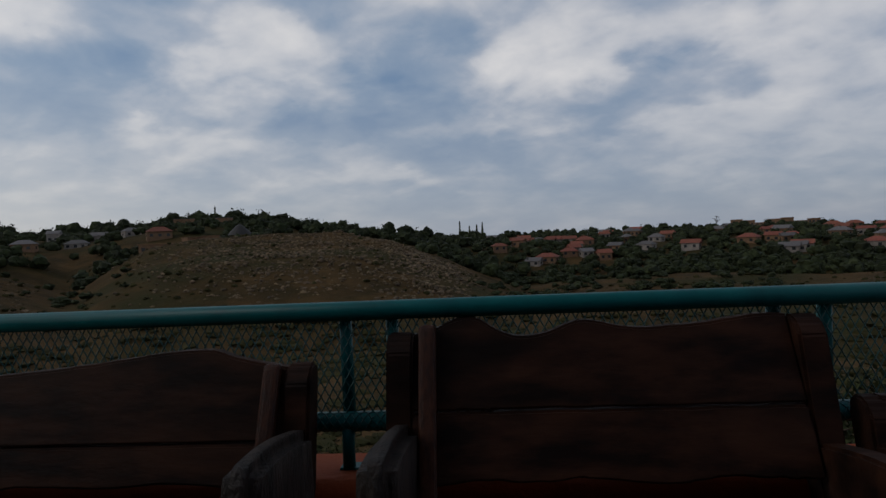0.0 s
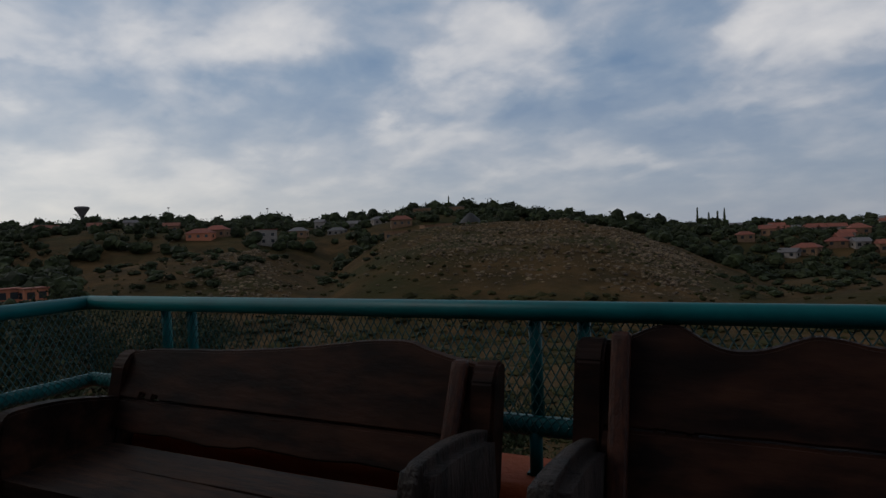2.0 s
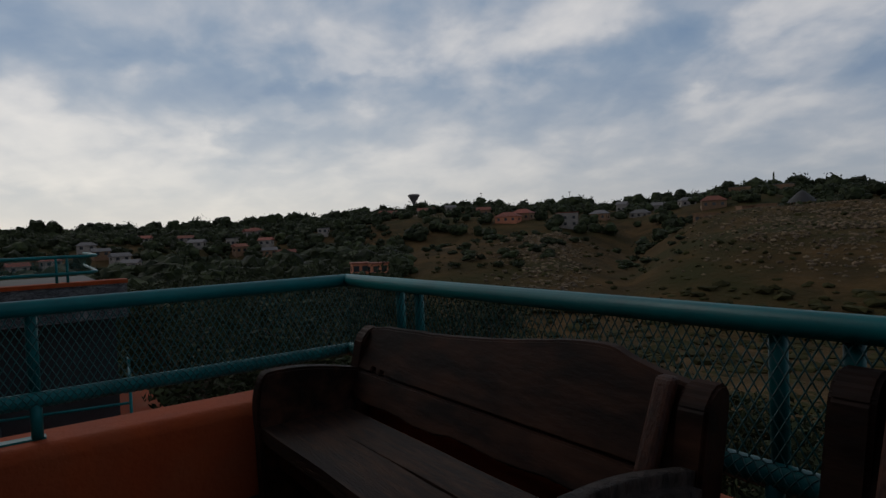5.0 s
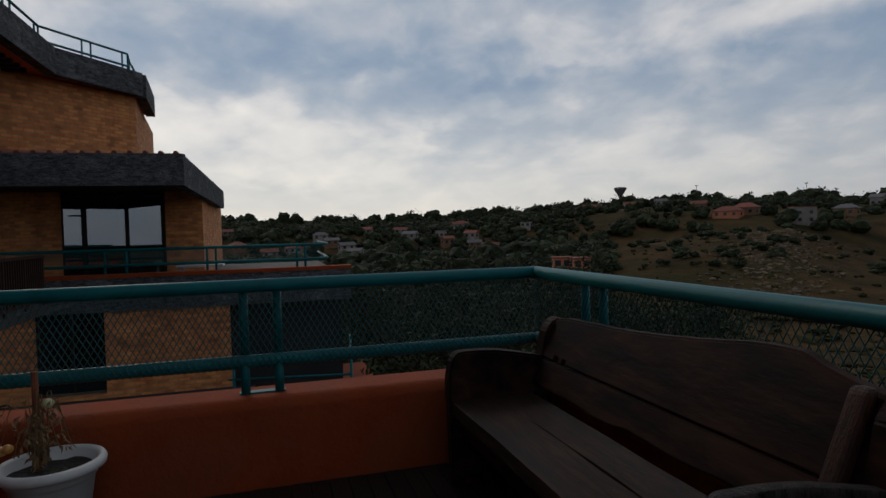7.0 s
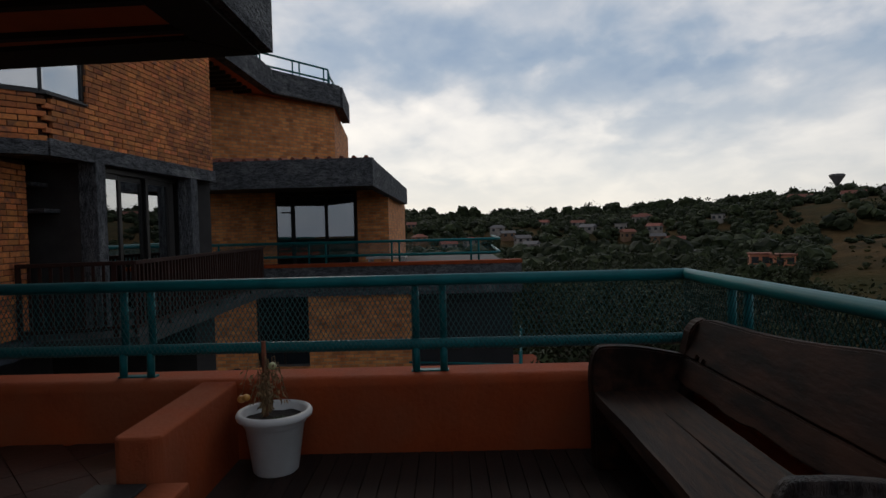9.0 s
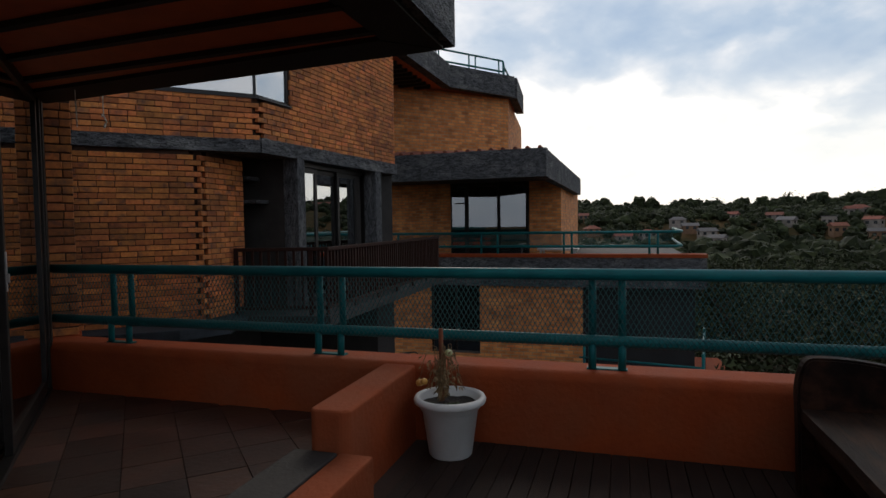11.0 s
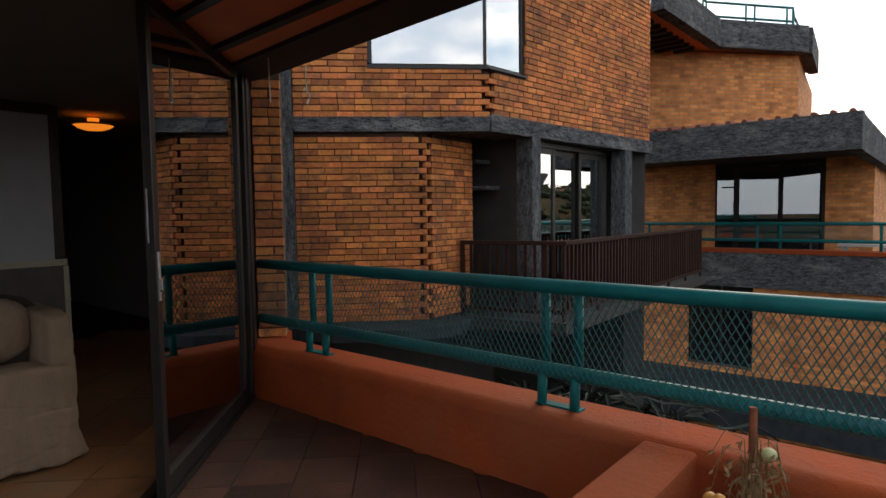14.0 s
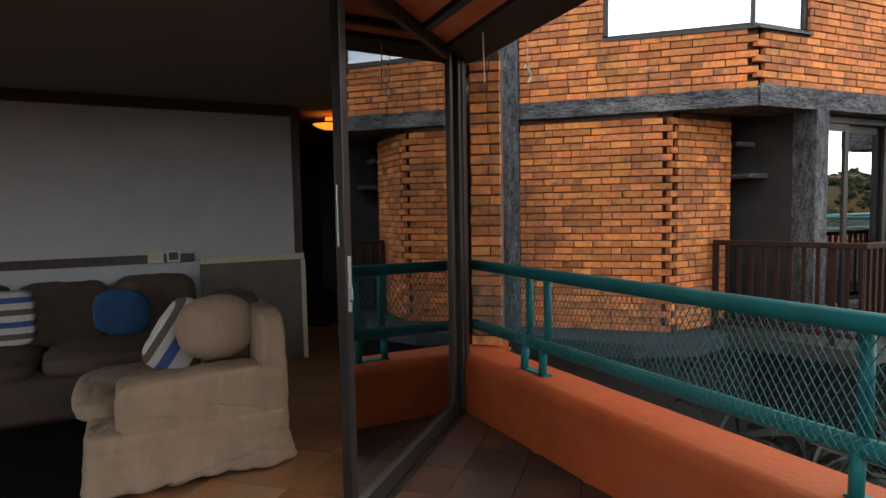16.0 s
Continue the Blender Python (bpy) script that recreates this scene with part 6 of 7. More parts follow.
class Heap:
    """Collects many small pieces into one mesh."""

    def __init__(self):
        self.v, self.f = [], []

    def blob(self, c, size, rng, rough=0.35, fine=True):
        base, faces = (ICO_V, ICO_F) if fine else (ICO1_V, ICO1_F)
        k = 1 + rough * (rng.random(len(base)) * 2 - 1)
        pts = base * k[:, None] * np.array(size) + np.array(c)
        o = len(self.v)
        self.v += [tuple(p) for p in pts]
        self.f += [tuple(i + o for i in f) for f in faces]

    def leaves(self, c, size, count, leaf, rng):
        """Small leaf faces strewn through an ellipsoid."""
        d = rng.normal(size=(count, 3))
        d /= np.linalg.norm(d, axis=1)[:, None]
        rad = rng.random(count) ** 0.4
        p = d * rad[:, None] * np.array(size) + np.array(c)
        t = rng.normal(size=(count, 3))
        t /= np.linalg.norm(t, axis=1)[:, None]
        u = np.cross(t, d + 0.3 * rng.normal(size=(count, 3)))
        u /= np.linalg.norm(u, axis=1)[:, None] + 1e-9
        s = leaf * (0.6 + 0.8 * rng.random(count))[:, None]
        o = len(self.v)
        for a in (p - t * s, p + u * s * 0.45, p + t * s, p - u * s * 0.45):
            self.v += [tuple(q) for q in a]
        self.f += [(o + i, o + count + i, o + 2 * count + i, o + 3 * count + i) for i in range(count)]

    def make(self, name, material, parent=None):
        me = bpy.data.meshes.new(name)
        me.from_pydata(self.v, [], self.f)
        me.materials.append(material)
        ob = new(name, me)
        if parent is not None:
            ob.parent = parent
        return ob


NR = np.random.default_rng(11)
HOUSE_SPOTS = []

# houses: bearing, distance, width, depth, wall height, wall, roof, roof kind
HOUSES = [
    (-1.2, 470, 9, 8, 3.2, M_WALL_W, M_ROOF_G, "gable"), (-4.8, 400, 9, 8, 3.2, M_WALL_W, M_ROOF_R, "gable"), (-6.6, 330, 15, 9, 3.6, M_WALL_T, M_ROOF_R, "hip"),
    (-8.6, 390, 11, 8, 3.3, M_WALL_W, M_ROOF_R, "gable"), (-10.2, 340, 9, 8, 3.2, M_WALL_W, M_ROOF_G, "gable"), (-11.8, 420, 8, 7, 3.2, M_WALL_W, M_ROOF_R, "gable"),
    (-12.9, 350, 10, 8, 3.2, M_WALL_T, M_ROOF_G, "gable"), (-14.4, 430, 8, 7, 3.2, M_WALL_W, M_ROOF_R, "gable"), (-15.6, 345, 12, 8, 3.4, M_WALL_W, M_ROOF_G, "hip"),
    (-17.4, 390, 10, 8, 3.3, M_WALL_T, M_ROOF_R, "gable"), (-19.4, 340, 12, 9, 3.4, M_WALL_W, M_ROOF_R, "gable"), (-21.5, 400, 11, 8, 3.2, M_WALL_T, M_ROOF_G, "hip"),
    (-24.0, 350, 13, 9, 3.4, M_WALL_T, M_ROOF_R, "hip"), (-25.8, 420, 12, 9, 3.4, M_WALL_W, M_ROOF_R, "hip"), (-28.0, 330, 12, 9, 3.4, M_WALL_W, M_ROOF_R, "gable"),
    (-30.5, 390, 13, 9, 3.4, M_WALL_T, M_ROOF_G, "hip"), (-33.0, 340, 13, 9, 3.4, M_WALL_W, M_ROOF_R, "hip"), (-36.0, 390, 13, 9, 3.4, M_WALL_W, M_ROOF_G, "hip"),
    (-2.0, 350, 11, 7, 3.2, M_WALL_T, M_ROOF_R, "hip"), (8.0, 400, 10, 7, 3.2, M_WALL_T, M_ROOF_R, "hip"), (1.2, 420, 7, 6, 3.0, M_WALL_W, M_ROOF_G, "gable"),
    (24.0, 470, 15, 10, 5.2, M_WALL_T, M_ROOF_G, "flat"), (27.2, 480, 17, 10, 5.5, M_WALL_T, M_ROOF_G, "flat"), (29.2, 340, 14, 9, 3.4, M_WALL_T, M_ROOF_R, "hip"),
    (31.4, 400, 11, 8, 3.2, M_WALL_W, M_ROOF_G, "hip"), (33.8, 430, 12, 8, 3.2, M_WALL_W, M_ROOF_G, "gable"), (35.4, 380, 13, 8, 2.8, M_WALL_W, M_ROOF_G, "hip"),
    (37.0, 450, 8, 8, 5.0, M_WALL_W, M_ROOF_G, "gable"), (39.0, 360, 12, 8, 3.4, M_WALL_T, M_ROOF_G, "hip"), (42.0, 310, 11, 9, 7.5, M_WALL_W, M_ROOF_R, "flat"),
    (46.2, 340, 13, 9, 3.6, M_WALL_T, M_ROOF_R, "hip"), (47.6, 330, 15, 9, 3.0, M_WALL_R, M_ROOF_R, "hip"), (50.0, 420, 11, 8, 3.4, M_WALL_T, M_ROOF_R, "gable"),
    (55.6, 430, 14, 8, 3.2, M_WALL_W, M_ROOF_R, "gable"), (59.2, 480, 18, 9, 3.6, M_WALL_W, M_ROOF_R, "gable"), (53.2, 450, 9, 7, 3.2, M_WALL_W, M_ROOF_G, "gable"),
    (60.5, 150, 4.4, 4, 4.4, M_WALL_R, M_ROOF_R, "flat"), (62.2, 152, 4.4, 4, 4.4, M_WALL_R, M_ROOF_R, "flat"),
    (65.5, 420, 9, 7, 3.6, M_WALL_W, M_ROOF_G, "flat"), (67.8, 300, 17, 9, 3.2, M_WALL_W, M_ROOF_G, "gable"), (69.0, 420, 12, 8, 4.0, M_WALL_T, M_ROOF_R, "gable"),
    (71.8, 460, 13, 8, 4.2, M_WALL_W, M_ROOF_R, "hip"), (73.8, 480, 8, 7, 5.0, M_WALL_W, M_ROOF_G, "flat"), (76.8, 420, 12, 8, 3.2, M_WALL_W, M_ROOF_G, "gable"),
    (79.0, 380, 11, 8, 3.2, M_WALL_W, M_ROOF_G, "hip"), (81.0, 470, 10, 8, 3.2, M_WALL_W, M_ROOF_R, "gable"), (83.0, 400, 12, 8, 3.2, M_WALL_W, M_ROOF_G, "gable"),
    (85.4, 450, 13, 8, 3.4, M_WALL_W, M_ROOF_G, "hip"), (88.0, 400, 11, 8, 3.4, M_WALL_W, M_ROOF_R, "hip"), (90.2, 440, 12, 8, 3.4, M_WALL_W, M_ROOF_R, "gable"), (93.0, 420, 11, 8, 3.4, M_WALL_T, M_ROOF_R, "hip"),
]
HNAME = {M_WALL_W: "white-walled", M_WALL_T: "ochre-walled", M_WALL_R: "salmon-walled"}


def house(az, r, w, d, h, wall, roof, kind):
    x, y = at_bearing(az, r)
    z = ground_z(az, r) - 0.4
    if r < 200:
        z, h = z + 5.4, h - 2.0
    else:
        z += 1.2 if az > 64 else 0.0
        k = 0.66 if az > 64 else 0.74 if az < 0 else 0.85
        w, d, h = w * k, d * k, h * (k + 0.05)
    HOUSE_SPOTS.append((az, r, w))
    yaw = az + 25 * math.sin(az * 7.3 + r)
    root = empty("house", pose(x, y, z, 0, 0, yaw), HNAME[wall] + (" house with a flat roof" if kind == "flat" else " house with a red tiled roof" if roof is M_ROOF_R else " house with a grey roof") + " among trees", "house", "houses on the slopes")
    h += 0.8
    part("wall", bbox_bm(-w / 2, w / 2, -d / 2, d / 2, -9.0 if r < 200 else -2.5, h, 0), wall, root)
    bm = bmesh.new()
    o, rh = 0.6, 0.32 * d
    if kind == "flat":
        box(bm, -w / 2 - 0.25, w / 2 + 0.25, -d / 2 - 0.25, d / 2 + 0.25, h, h + 0.35)
    else:
        ins = d / 2 if kind == "hip" else 0.0
        a = [bm.verts.new(p) for p in ((-w / 2 - o, -d / 2 - o, h), (w / 2 + o, -d / 2 - o, h), (w / 2 + o, d / 2 + o, h), (-w / 2 - o, d / 2 + o, h))]
        e = [bm.verts.new(p) for p in ((-w / 2 - o + ins, 0, h + rh), (w / 2 + o - ins, 0, h + rh))]
        for f in ((a[0], a[1], e[1], e[0]), (a[2], a[3], e[0], e[1]), (a[1], a[2], e[1]), (a[3], a[0], e[0]), (a[3], a[2], a[1], a[0])):
            bm.faces.new(f)
    part("roof", bm, roof, root)
    if kind == "gable":
        bm = bmesh.new()
        for sx in (-1, 1):
            v = [bm.verts.new((sx * w / 2, -d / 2, h)), bm.verts.new((sx * w / 2, d / 2, h)), bm.verts.new((sx * w / 2, 0, h + rh * 0.9))]
            v2 = [bm.verts.new((sx * (w / 2 - 0.2), -d / 2, h)), bm.verts.new((sx * (w / 2 - 0.2), d / 2, h)), bm.verts.new((sx * (w / 2 - 0.2), 0, h + rh * 0.9))]
            bm.faces.new(v)
            bm.faces.new(v2)
        part("gable_end", bm, wall, root)
    storeys = 2 if h > 6 else 1
    for s in range(storeys):
        zb = 1.2 + s * 3.2
        k = max(2, int(w / 3.6))
        for i in range(k):
            cx = -w / 2 + w * (i + 0.5) / k
            part("window", bbox_bm(cx - 0.75, cx + 0.75, -d / 2 - 0.05, -d / 2 + 0.05, zb, zb + 1.5, 0), M_WINDOW, root)
    for sx in (-1, 1):
        part("window", bbox_bm(sx * w / 2 - 0.05, sx * w / 2 + 0.05, -0.8, 0.8, 1.2, 2.6, 0), M_WINDOW, root)


for az, r, w, d, h, wall, roof, kind in HOUSES:
    house(az, r if az < 64 else 290 + (r - 380) * 0.9 + 35 * math.sin(az * 5), w, d, h, wall, roof, kind)
# tan stone buildings under the top of the knoll, and a dense quarter of red roofs beyond it
for az, r, w, d, h in ((29.4, 262, 13, 8, 3.4), (26.3, 262, 9, 7, 4.0), (24.9, 258, 8, 6, 3.2)):
    house(az, r, w, d, h, M_WALL_T, M_WALL_T, "flat")
hr = random.Random(21)
for k in range(44):
    az = -3.5 - 11.5 * hr.random() if k < 22 else -14 - 26 * hr.random()
    house(az, hr.uniform(320, 480), hr.uniform(8, 13), hr.uniform(6.5, 9), hr.uniform(2.6, 4.2), hr.choice((M_WALL_W, M_WALL_T, M_WALL_T)), hr.choice((M_ROOF_R, M_ROOF_R, M_ROOF_G)), hr.choice(("gable", "hip", "gable")))
for k in range(16):
    house(hr.uniform(66, 96), hr.uniform(250, 380), hr.uniform(8, 12), hr.uniform(6.5, 8), hr.uniform(2.8, 4.4), hr.choice((M_WALL_W, M_WALL_W, M_WALL_T)), hr.choice((M_ROOF_R, M_ROOF_G)), "gable")
hut = empty("thatched_hut", pose(*at_bearing(22.4, 300), 4.6), "dark thatched round hut on top of the knoll", "hut")
bm = bmesh.new()
lathe(bm, [(4.6, -8), (4.6, 3.2)], 20)
part("wall", bm, M_WALL_T, hut)
bm = bmesh.new()
lathe(bm, [(6.0, 3.0), (4.2, 5.0), (1.9, 7.2), (0.01, 8.4)], 20)
part("roof", bm, M_DARKBEAM, hut)

# tan terraced flats on the skyline
for i in range(7):
    az = -22.8 - i * 0.95
    x, y = at_bearing(az, 690)
    z = EYE0 + 690 * math.tan(radians(-0.35))
    hh = 8.5 + 2.2 * math.sin(i * 1.9 + 1)
    fl_ = empty("apartment_block", pose(x, y, z, 0, 0, az), "tan flat-roofed apartment block on the ridge", "building", "flats on the ridge")
    part("wall", bbox_bm(-5.6, 5.6, -5, 5, -6, hh, 0), M_WALL_T, fl_)
    part("roof", bbox_bm(-5.9, 5.9, -5.3, 5.3, hh, hh + 0.7, 0), M_WALL_T, fl_)
    for j in range(3):
        for s in range(2):
            part("window", bbox_bm(-4.2 + j * 3.2, -2.6 + j * 3.2, -5.08, -4.9, 1.2 + s * 3.6, 3.4 + s * 3.6, 0), M_WINDOW, fl_)

# water tower and masts
x, y = at_bearing(56.75, 700)
wz = EYE0 + 700 * math.tan(radians(1.4))
wt = empty("water_tower", pose(x, y, wz), "grey concrete water tower with a funnel-shaped tank", "water tower")
bm = bmesh.new()
lathe(bm, [(1.9, -6), (1.6, 15.5)], 20)
part("shaft", bm, M_CONC, wt, smooth=True)
bm = bmesh.new()
lathe(bm, [(1.6, 15), (2.2, 17.5), (6.6, 24.6), (7.0, 25.4), (6.9, 26.4), (5.6, 27.2), (0.01, 27.8)], 28)
part("tank", bm, M_ROOF_G, wt, smooth=True)
for az, r, h in ((50.2, 520, 15), (41.8, 520, 15), (53.5, 540, 9), (-21.3, 560, 9)):
    x, y = at_bearing(az, r)
    z = ground_z(az, r)
    ms = empty("mast", pose(x, y, z), "thin steel light mast on the ridge", "mast")
    bm = bmesh.new()
    tube(bm, [(0, 0, -2), (0, 0, h)], 0.28, 6, r2=0.16)
    part("pole", bm, M_ROOF_G, ms)
    part("lamp_head", bbox_bm(-1.0, 1.0, -0.4, 0.4, h - 0.2, h + 0.5, 0), M_ROOF_G, ms)
    if az < 0:
        for k in range(5):
            bm = bmesh.new()
            tube(bm, [(0, 0, 4), (3.2 * math.cos(radians(az) + k * 1.25), 0, 6 + 2.2 * math.sin(k * 1.3) ** 2 + 1)], 0.2, 5)
            part("branch", bm, M_ROOF_G, ms)


def clear_of_houses(az, r, margin=0.0):
    for a, rr, w in HOUSE_SPOTS:
        if abs(az - a) < math.degrees((w * 0.62 + margin) / rr) and rr - (40 if a < 60 else 24) < r < rr + 12:
            return False
    return True


# far woods: many uneven crowns
woods = Heap()


def far_tree(az, r, size, tall=1.0):
    x, y = at_bearing(az, r)
    z = ground_z(az, r)
    if r < 175:      # near enough to show leaf clumps
        for k in range(4):
            s = size * (0.30 + 0.22 * NR.random())
            woods.blob((x + NR.normal() * size * 0.4, y + NR.normal() * size * 0.4, z + size * tall * (0.5 + 0.3 * NR.random())), (s, s, s * 0.8), NR, 0.35)
        for k in range(5):
            c = (x + NR.normal() * size * 0.5, y + NR.normal() * size * 0.5, z + size * tall * (0.45 + 0.75 * NR.random()))
            woods.leaves(c, (size * 0.6, size * 0.6, size * 0.42), 44, 0.16 + size * 0.06, NR)
        return
    for k in range(3):
        s = size * (0.55 + 0.4 * NR.random())
        woods.blob((x + NR.normal() * size * 0.45, y + NR.normal() * size * 0.45, z + size * tall * (0.55 + 0.35 * k * NR.random())), (s, s, s * 0.85 * tall), NR, 0.32)
    woods.leaves((x, y, z + size * tall * 0.9), (size * 1.25, size * 1.25, size * 0.95 * tall), 46, size * 0.2, NR)


cnt = 0
while cnt < 2300:
    az = -42 + 140 * NR.random()
    r = 255 + 330 * NR.random() ** 0.8
    if 6 < az < 33 and r < 300:
        continue
    if 36 < az < 58 and r < 300:
        continue
    dens = 0.55 if az < 36 else 1.0 if az > 60 else 0.7 if r > 420 else 0.28
    if az < -3 and r < 300:
        dens = 0.2
    if az < -9 and r > 440:
        dens = 0.12
    if NR.random() > dens or not clear_of_houses(az, r):
        continue
    far_tree(az, r, 1.7 + 2.2 * NR.random())
    cnt += 1
def between_houses(az, r):
    return all(abs(az - a) > math.degrees(w * 0.5 / rr) or not rr - (34 if a < 50 else 24) < r < rr + 9 for a, rr, w in HOUSE_SPOTS)


for k in range(1500):      # gardens between the houses
    az, r = (-42 + 46 * NR.random(), 290 + 170 * NR.random()) if k % 2 else (60 + 38 * NR.random(), 200 + 260 * NR.random())
    if between_houses(az, r):
        far_tree(az, r, 0.9 + 1.1 * NR.random(), 0.9)
for k in range(240):      # skyline growth along the ridge
    az = 4 + 92 * NR.random()
    far_tree(az, 505 + 40 * NR.random(), 3.2 + 2.8 * NR.random(), 1.15)
for k in range(900):      # valley floor to the west
    az = 58 + 42 * NR.random()
    r = 45 + 215 * NR.random() ** 0.8
    if 58.2 < az < 64.8 and r < 178:
        continue
    far_tree(az, r, 1.6 + 2.2 * NR.random(), 0.9)
for k in range(1100):      # dark gardens of the quarter to the east
    az, r = -2 - 40 * NR.random(), 270 + 210 * NR.random()
    if all(abs(az - a) > math.degrees(w * 0.45 / rr) or not rr - 14 < r < rr + 7 for a, rr, w in HOUSE_SPOTS):
        far_tree(az, r, 1.2 + 1.8 * NR.random(), 0.9)
for k in range(420):      # tall garden trees that close the valley's canopy
    az = 59 + 42 * NR.random()
    r = 60 + 190 * NR.random() ** 0.7
    if 58.2 < az < 64.8 and r < 185:
        continue
    far_tree(az, r, 2.8 + 2.4 * NR.random(), 1.0)
for k in range(34):      # growth before the salmon house
    az, r = 58.6 + 5.6 * NR.random(), 128 + 14 * NR.random()
    x, y = at_bearing(az, r)
    z0, z1 = ground_z(az, r), EYE0 - r * math.tan(radians(4.1 + 0.5 * NR.random()))
    for k in range(4):
        z = z0 + (z1 - z0) * (0.25 + 0.25 * k)
        woods.blob((x, y, z - 0.8), (1.5, 1.5, 1.6), NR, 0.35)
        woods.leaves((x, y, z - 0.6), (2.1, 2.1, 1.6), 50, 0.3, NR)
for k in range(170):      # scrub in the ravines
    az = NR.choice([34.8, 46.0, 53.5, -3.5, -9.0, -16.0, -24.0]) + NR.normal() * 1.8
    far_tree(az, 170 + 80 * NR.random(), 0.9 + 1.2 * NR.random(), 0.7)
for az, r, s in ((20.5, 505, 7), (22.6, 505, 7.5), (18.7, 500, 6.5), (26.2, 500, 6), (41.0, 480, 7), (40.2, 490, 6), (9.2, 500, 6.5), (6.9, 500, 7), (5.6, 500, 6), (15.0, 480, 4.5), (76.5, 560, 8), (32.6, 480, 6), (21.4, 285, 3.2), (23.7, 282, 3.4), (22.6, 276, 2.6)):
    far_tree(az, r, s, 1.1)
for az, r, h in ((0.9, 430, 12), (0.2, 430, 13), (-0.35, 430, 14), (1.9, 520, 14), (24.6, 500, 14)):
    x, y = at_bearing(az, r)
    z = ground_z(az, r)
    for k in range(5):
        woods.blob((x, y, z + h * (0.15 + 0.2 * k)), (1.3 - 0.18 * k, 1.3 - 0.18 * k, h * 0.16), NR, 0.3)
tagged(woods.make("woodland", M_LEAF_D), "dark far woodland and scrub on the slopes", "woodland", kind="stuff")

# rocks on the knoll
rocks = Heap()
for k in range(5200):
    c_, sd = ((12.0, 7.5), (22.0, 6.0), (4.5, 3.0), (44.0, 3.2))[k % 4 if k % 4 != 2 else 2]
    az = c_ + sd * NR.normal() * 0.75
    r = 140 + 95 * NR.random() ** 0.7
    if not -1.5 < az < 52 or 33 < az < 38:
        continue
    x, y = at_bearing(az, r)
    s = 0.2 + 0.55 * NR.random() ** 2.2
    rocks.blob((x, y, ground_z(az, r) + 0.1 * s), (s * (0.8 + 0.6 * NR.random()), s * (0.8 + 0.6 * NR.random()), s * 0.7), NR, 0.3, False)
tagged(rocks.make("rocks", M_ROCK), "pale weathered rocks strewn over the knoll", "rocks", kind="stuff")
tuft = Heap()
for k in range(1100):
    az = -40 + 100 * NR.random()
    r = 60 + 180 * NR.random()
    x, y = at_bearing(az, r)
    s = 0.35 + 0.8 * NR.random() ** 2
    tuft.blob((x, y, ground_z(az, r) + 0.2 * s), (s, s, s * 0.6), NR, 0.4, False)
for k in range(2600):      # rank growth on the near slope
    az, r = -45 + 108 * NR.random(), 28 + 110 * NR.random() ** 1.3
    x, y = at_bearing(az, r)
    s = (0.3 + 0.7 * NR.random() ** 2) * (0.5 + r / 110)
    tuft.blob((x, y, ground_z(az, r) + 0.15 * s), (s * 1.3, s * 1.3, s * 0.5), NR, 0.4, False)
tagged(tuft.make("scrub_tufts", M_SCRUB), "olive scrub tufts on the grass slope", "scrub", kind="stuff")


# ---------------------------------------------------------------- garden trees below the terrace
def tree(x, y, h, spread, seed, leaves, label, bare=False, material=None):
    r0 = math.hypot(x, y)
    az = math.degrees(math.atan2(-x, y))
    z = ground_z(az, r0)
    rng = np.random.default_rng(seed)
    root = empty("tree", pose(x, y, z - 0.2), label, "tree", "garden trees")
    bm = bmesh.new()
    tube(bm, [(0, 0, 0), (0.1 * spread * rng.normal(), 0.1 * spread * rng.normal(), h * 0.35), (0.1, 0.05, h * 0.62)], 0.045 * h * 0.6, 8, r2=0.02 * h * 0.5)
    tips = []
    for k in range(11):
        a, t = rng.random() * 6.283, 0.28 + 0.3 * rng.random()
        p0 = Vector((0.03, 0.02, h * t))
        p2 = Vector((math.cos(a) * spread * (0.5 + 0.5 * rng.random()), math.sin(a) * spread * (0.5 + 0.5 * rng.random()), h * (0.62 + 0.36 * rng.random())))
        p1 = p0.lerp(p2, 0.5) + Vector((0, 0, -0.05 * h))
        tube(bm, [p0, p1, p2], 0.012 * h, 6, r2=0.003 * h)
        tips.append(p2)
        for j in range(3 if not bare else 6):
            q = p1.lerp(p2, rng.random()) 
            e = q + Vector((rng.normal(), rng.normal(), 0.5 + rng.random())) * spread * 0.22
            tube(bm, [q, e], 0.004 * h, 5, r2=0.0015 * h)
            tips.append(e)
    part("trunk", bm, M_BARK, root)
    hp = Heap()
    for p in tips:
        hp.leaves(p, (spread * 0.33, spread * 0.33, spread * 0.25), leaves, 0.09 if not bare else 0.06, rng)
    hp.make("crown", material or M_LEAF, root)


for k, (x, y, h, s, lv) in enumerate(((-12.5, 4.2, 6.6, 2.6, 150), (-17.0, 6.5, 7.6, 3.2, 150), (-22.0, 4.5, 8.4, 3.6, 150), (-15.5, 11.0, 7.8, 3.2, 140), (-25.0, 9.0, 7.4, 3.6, 140),
                                      (-9.5, 6.8, 5.4, 2.2, 150), (-31.0, 8.0, 9.0, 4.2, 130), (-20.0, 16.0, 8.0, 3.6, 130), (-8.0, 12.0, 5.0, 2.2, 150), (-4.0, 11.0, 4.2, 2.2, 150), (3.0, 12.5, 4.2, 2.4, 140), (8.5, 10.0, 6.2, 2.4, 150))):
    tree(x, y, h, s, 40 + k, lv, "leafy olive-green garden tree below the terrace", material=M_LEAF if k % 3 else M_LEAF_D)
tree(-7.6, 2.0, 5.4, 1.5, 77, 10, "sparse bare-branched shrub tree beside the terrace", bare=True)
und = Heap()
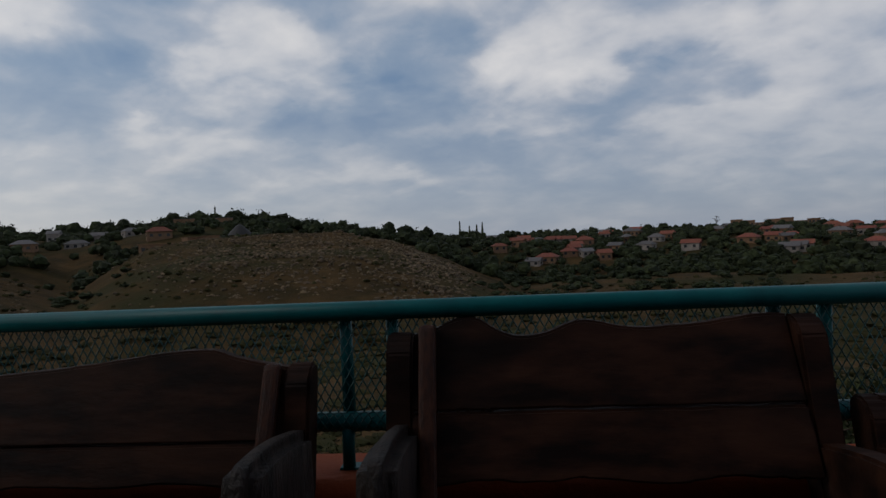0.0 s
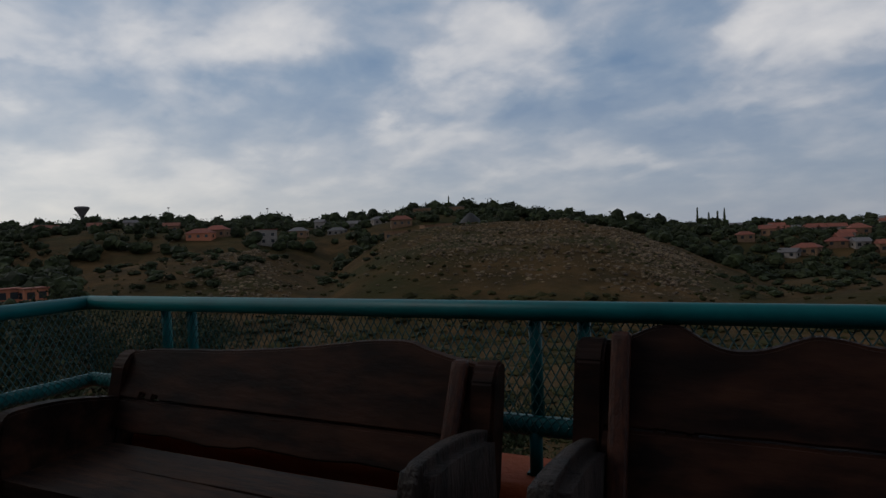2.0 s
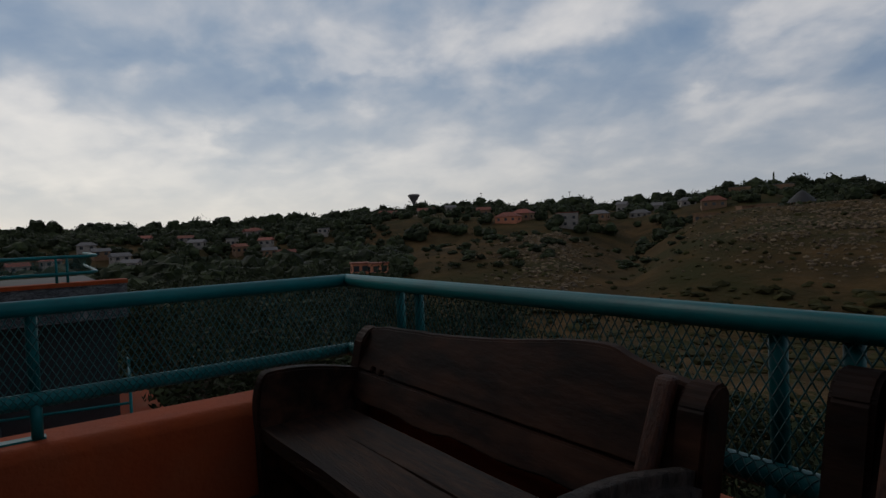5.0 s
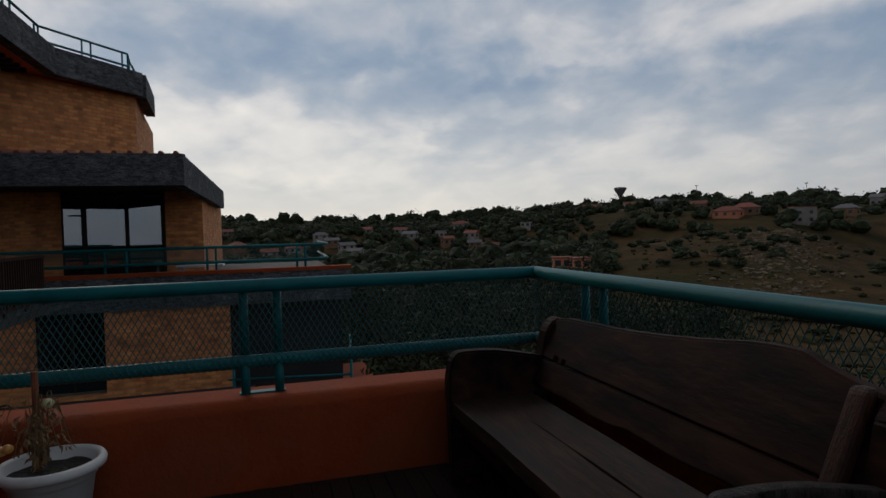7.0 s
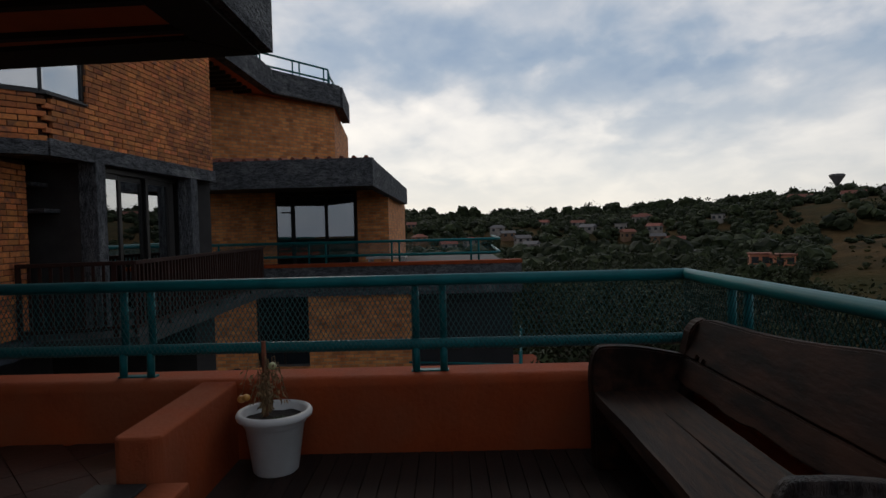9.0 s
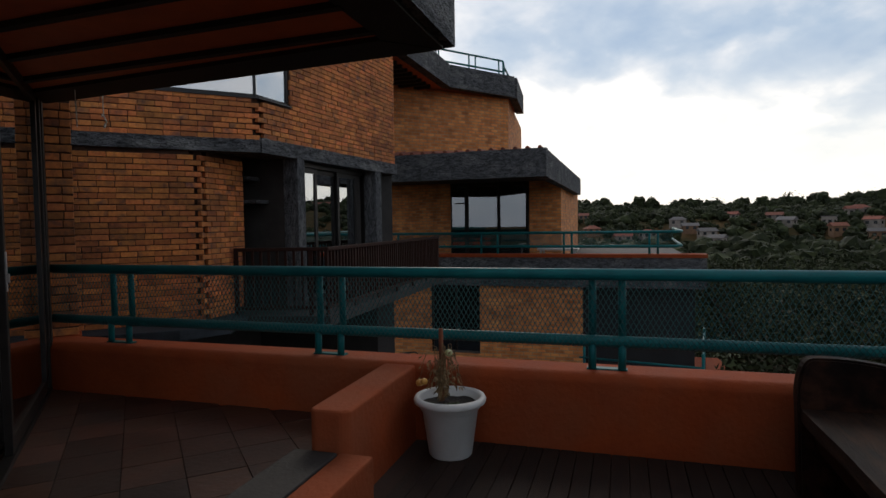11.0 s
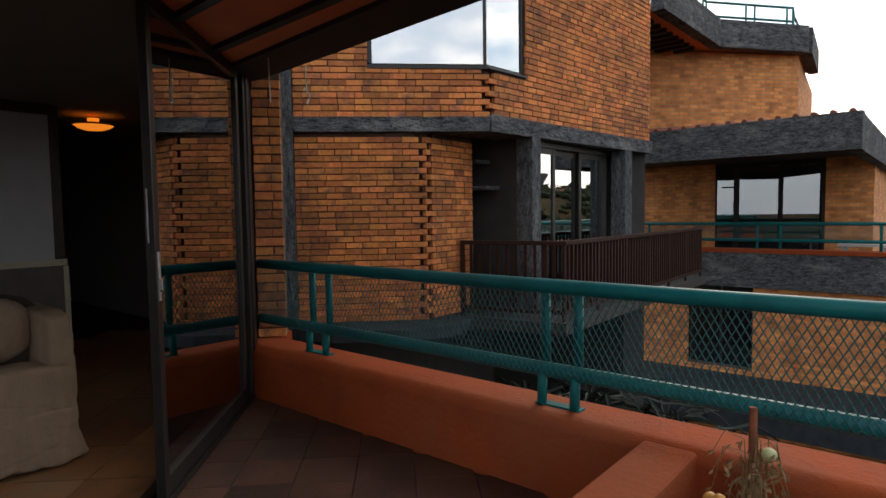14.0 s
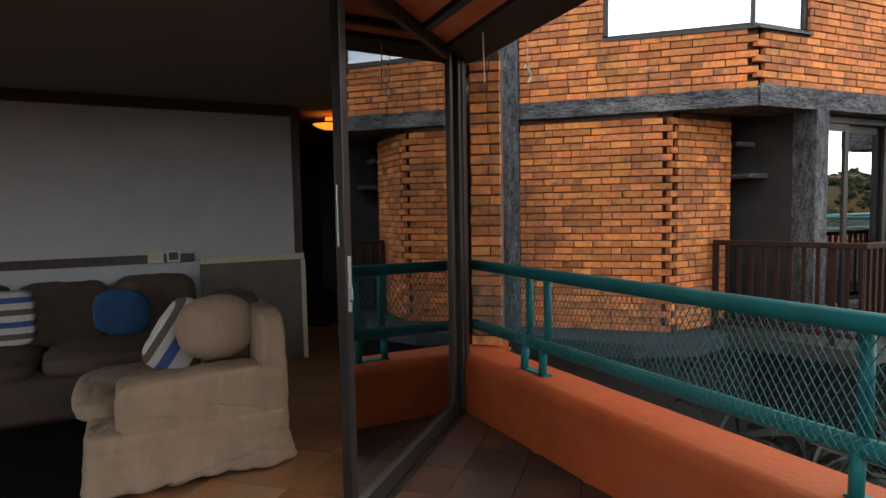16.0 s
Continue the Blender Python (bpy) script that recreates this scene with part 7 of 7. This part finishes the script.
for k in range(700):
    az, r = -60 + 165 * NR.random(), 10 + 32 * NR.random()
    x, y = at_bearing(az, r)
    if x < -8.5 and y < 1.8:
        continue
    s = 0.5 + 0.9 * NR.random()
    und.leaves((x, y, ground_z(az, r) + 0.3 * s), (s, s, s * 0.7), 60, 0.1, NR)
tagged(und.make("undergrowth", M_LEAF), "tangled olive undergrowth below the terrace", "undergrowth", kind="stuff")

# ---------------------------------------------------------------- floor pieces and bricks, last
board = bbox_bm(0.17, 6.58, 0, 0.0955, -0.03, 0.0, 0.003, 1)
bme = bpy.data.meshes.new("deck_board")
board.to_mesh(bme)
board.free()
bme.materials.append(M_DECK)
for k in range(28):
    ob = new("deck_board", bme)
    ob.parent = floor_deck
    ob.location = (0, -2.695 + k * 0.0985, DECK + 0.0008 * math.sin(k * 2.7))
    if ob.location.y > -0.25:
        bpy.data.objects.remove(ob)


def lay_tiles(size, joint, inside, material, name):
    bm = bbox_bm(0, size - joint, 0, size - joint, -0.012, 0, 0.0015, 1)
    me = bpy.data.meshes.new(name)
    bm.to_mesh(me)
    bm.free()
    me.materials.append(material)
    ang = math.atan2(DDY, DDX)
    c, s = math.cos(ang), math.sin(ang)
    rng = random.Random(size)
    n = 0
    for i in range(-30, 40):
        for j in range(-30, 40):
            u, v = i * size, j * size
            cu, cv = u + size / 2, v + size / 2
            x, y = DL0[0] + cu * c - cv * s, DL0[1] + cu * s + cv * c
            if inside(x, y, cu, cv) and n < 300:
                ob = new(name, me)
                ob.parent = floor_tile
                ob.location = (DL0[0] + u * c - v * s, DL0[1] + u * s + v * c, TILE + rng.uniform(-0.001, 0.001))
                ob.rotation_euler = (0, 0, ang)
                n += 1


lay_tiles(0.30, 0.004, lambda x, y, u, v: v > 0.05 and x > 0.05 and y < -2.95 and x < 4.2 and y > -6.3, M_TILE, "terrace_tile")
lay_tiles(0.45, 0.007, lambda x, y, u, v: v < -0.05 and -0.9 < x < 4.6 and y > -9.4 and y < -3.6, M_TILE_IN, "clay_tile")
lay_bricks()
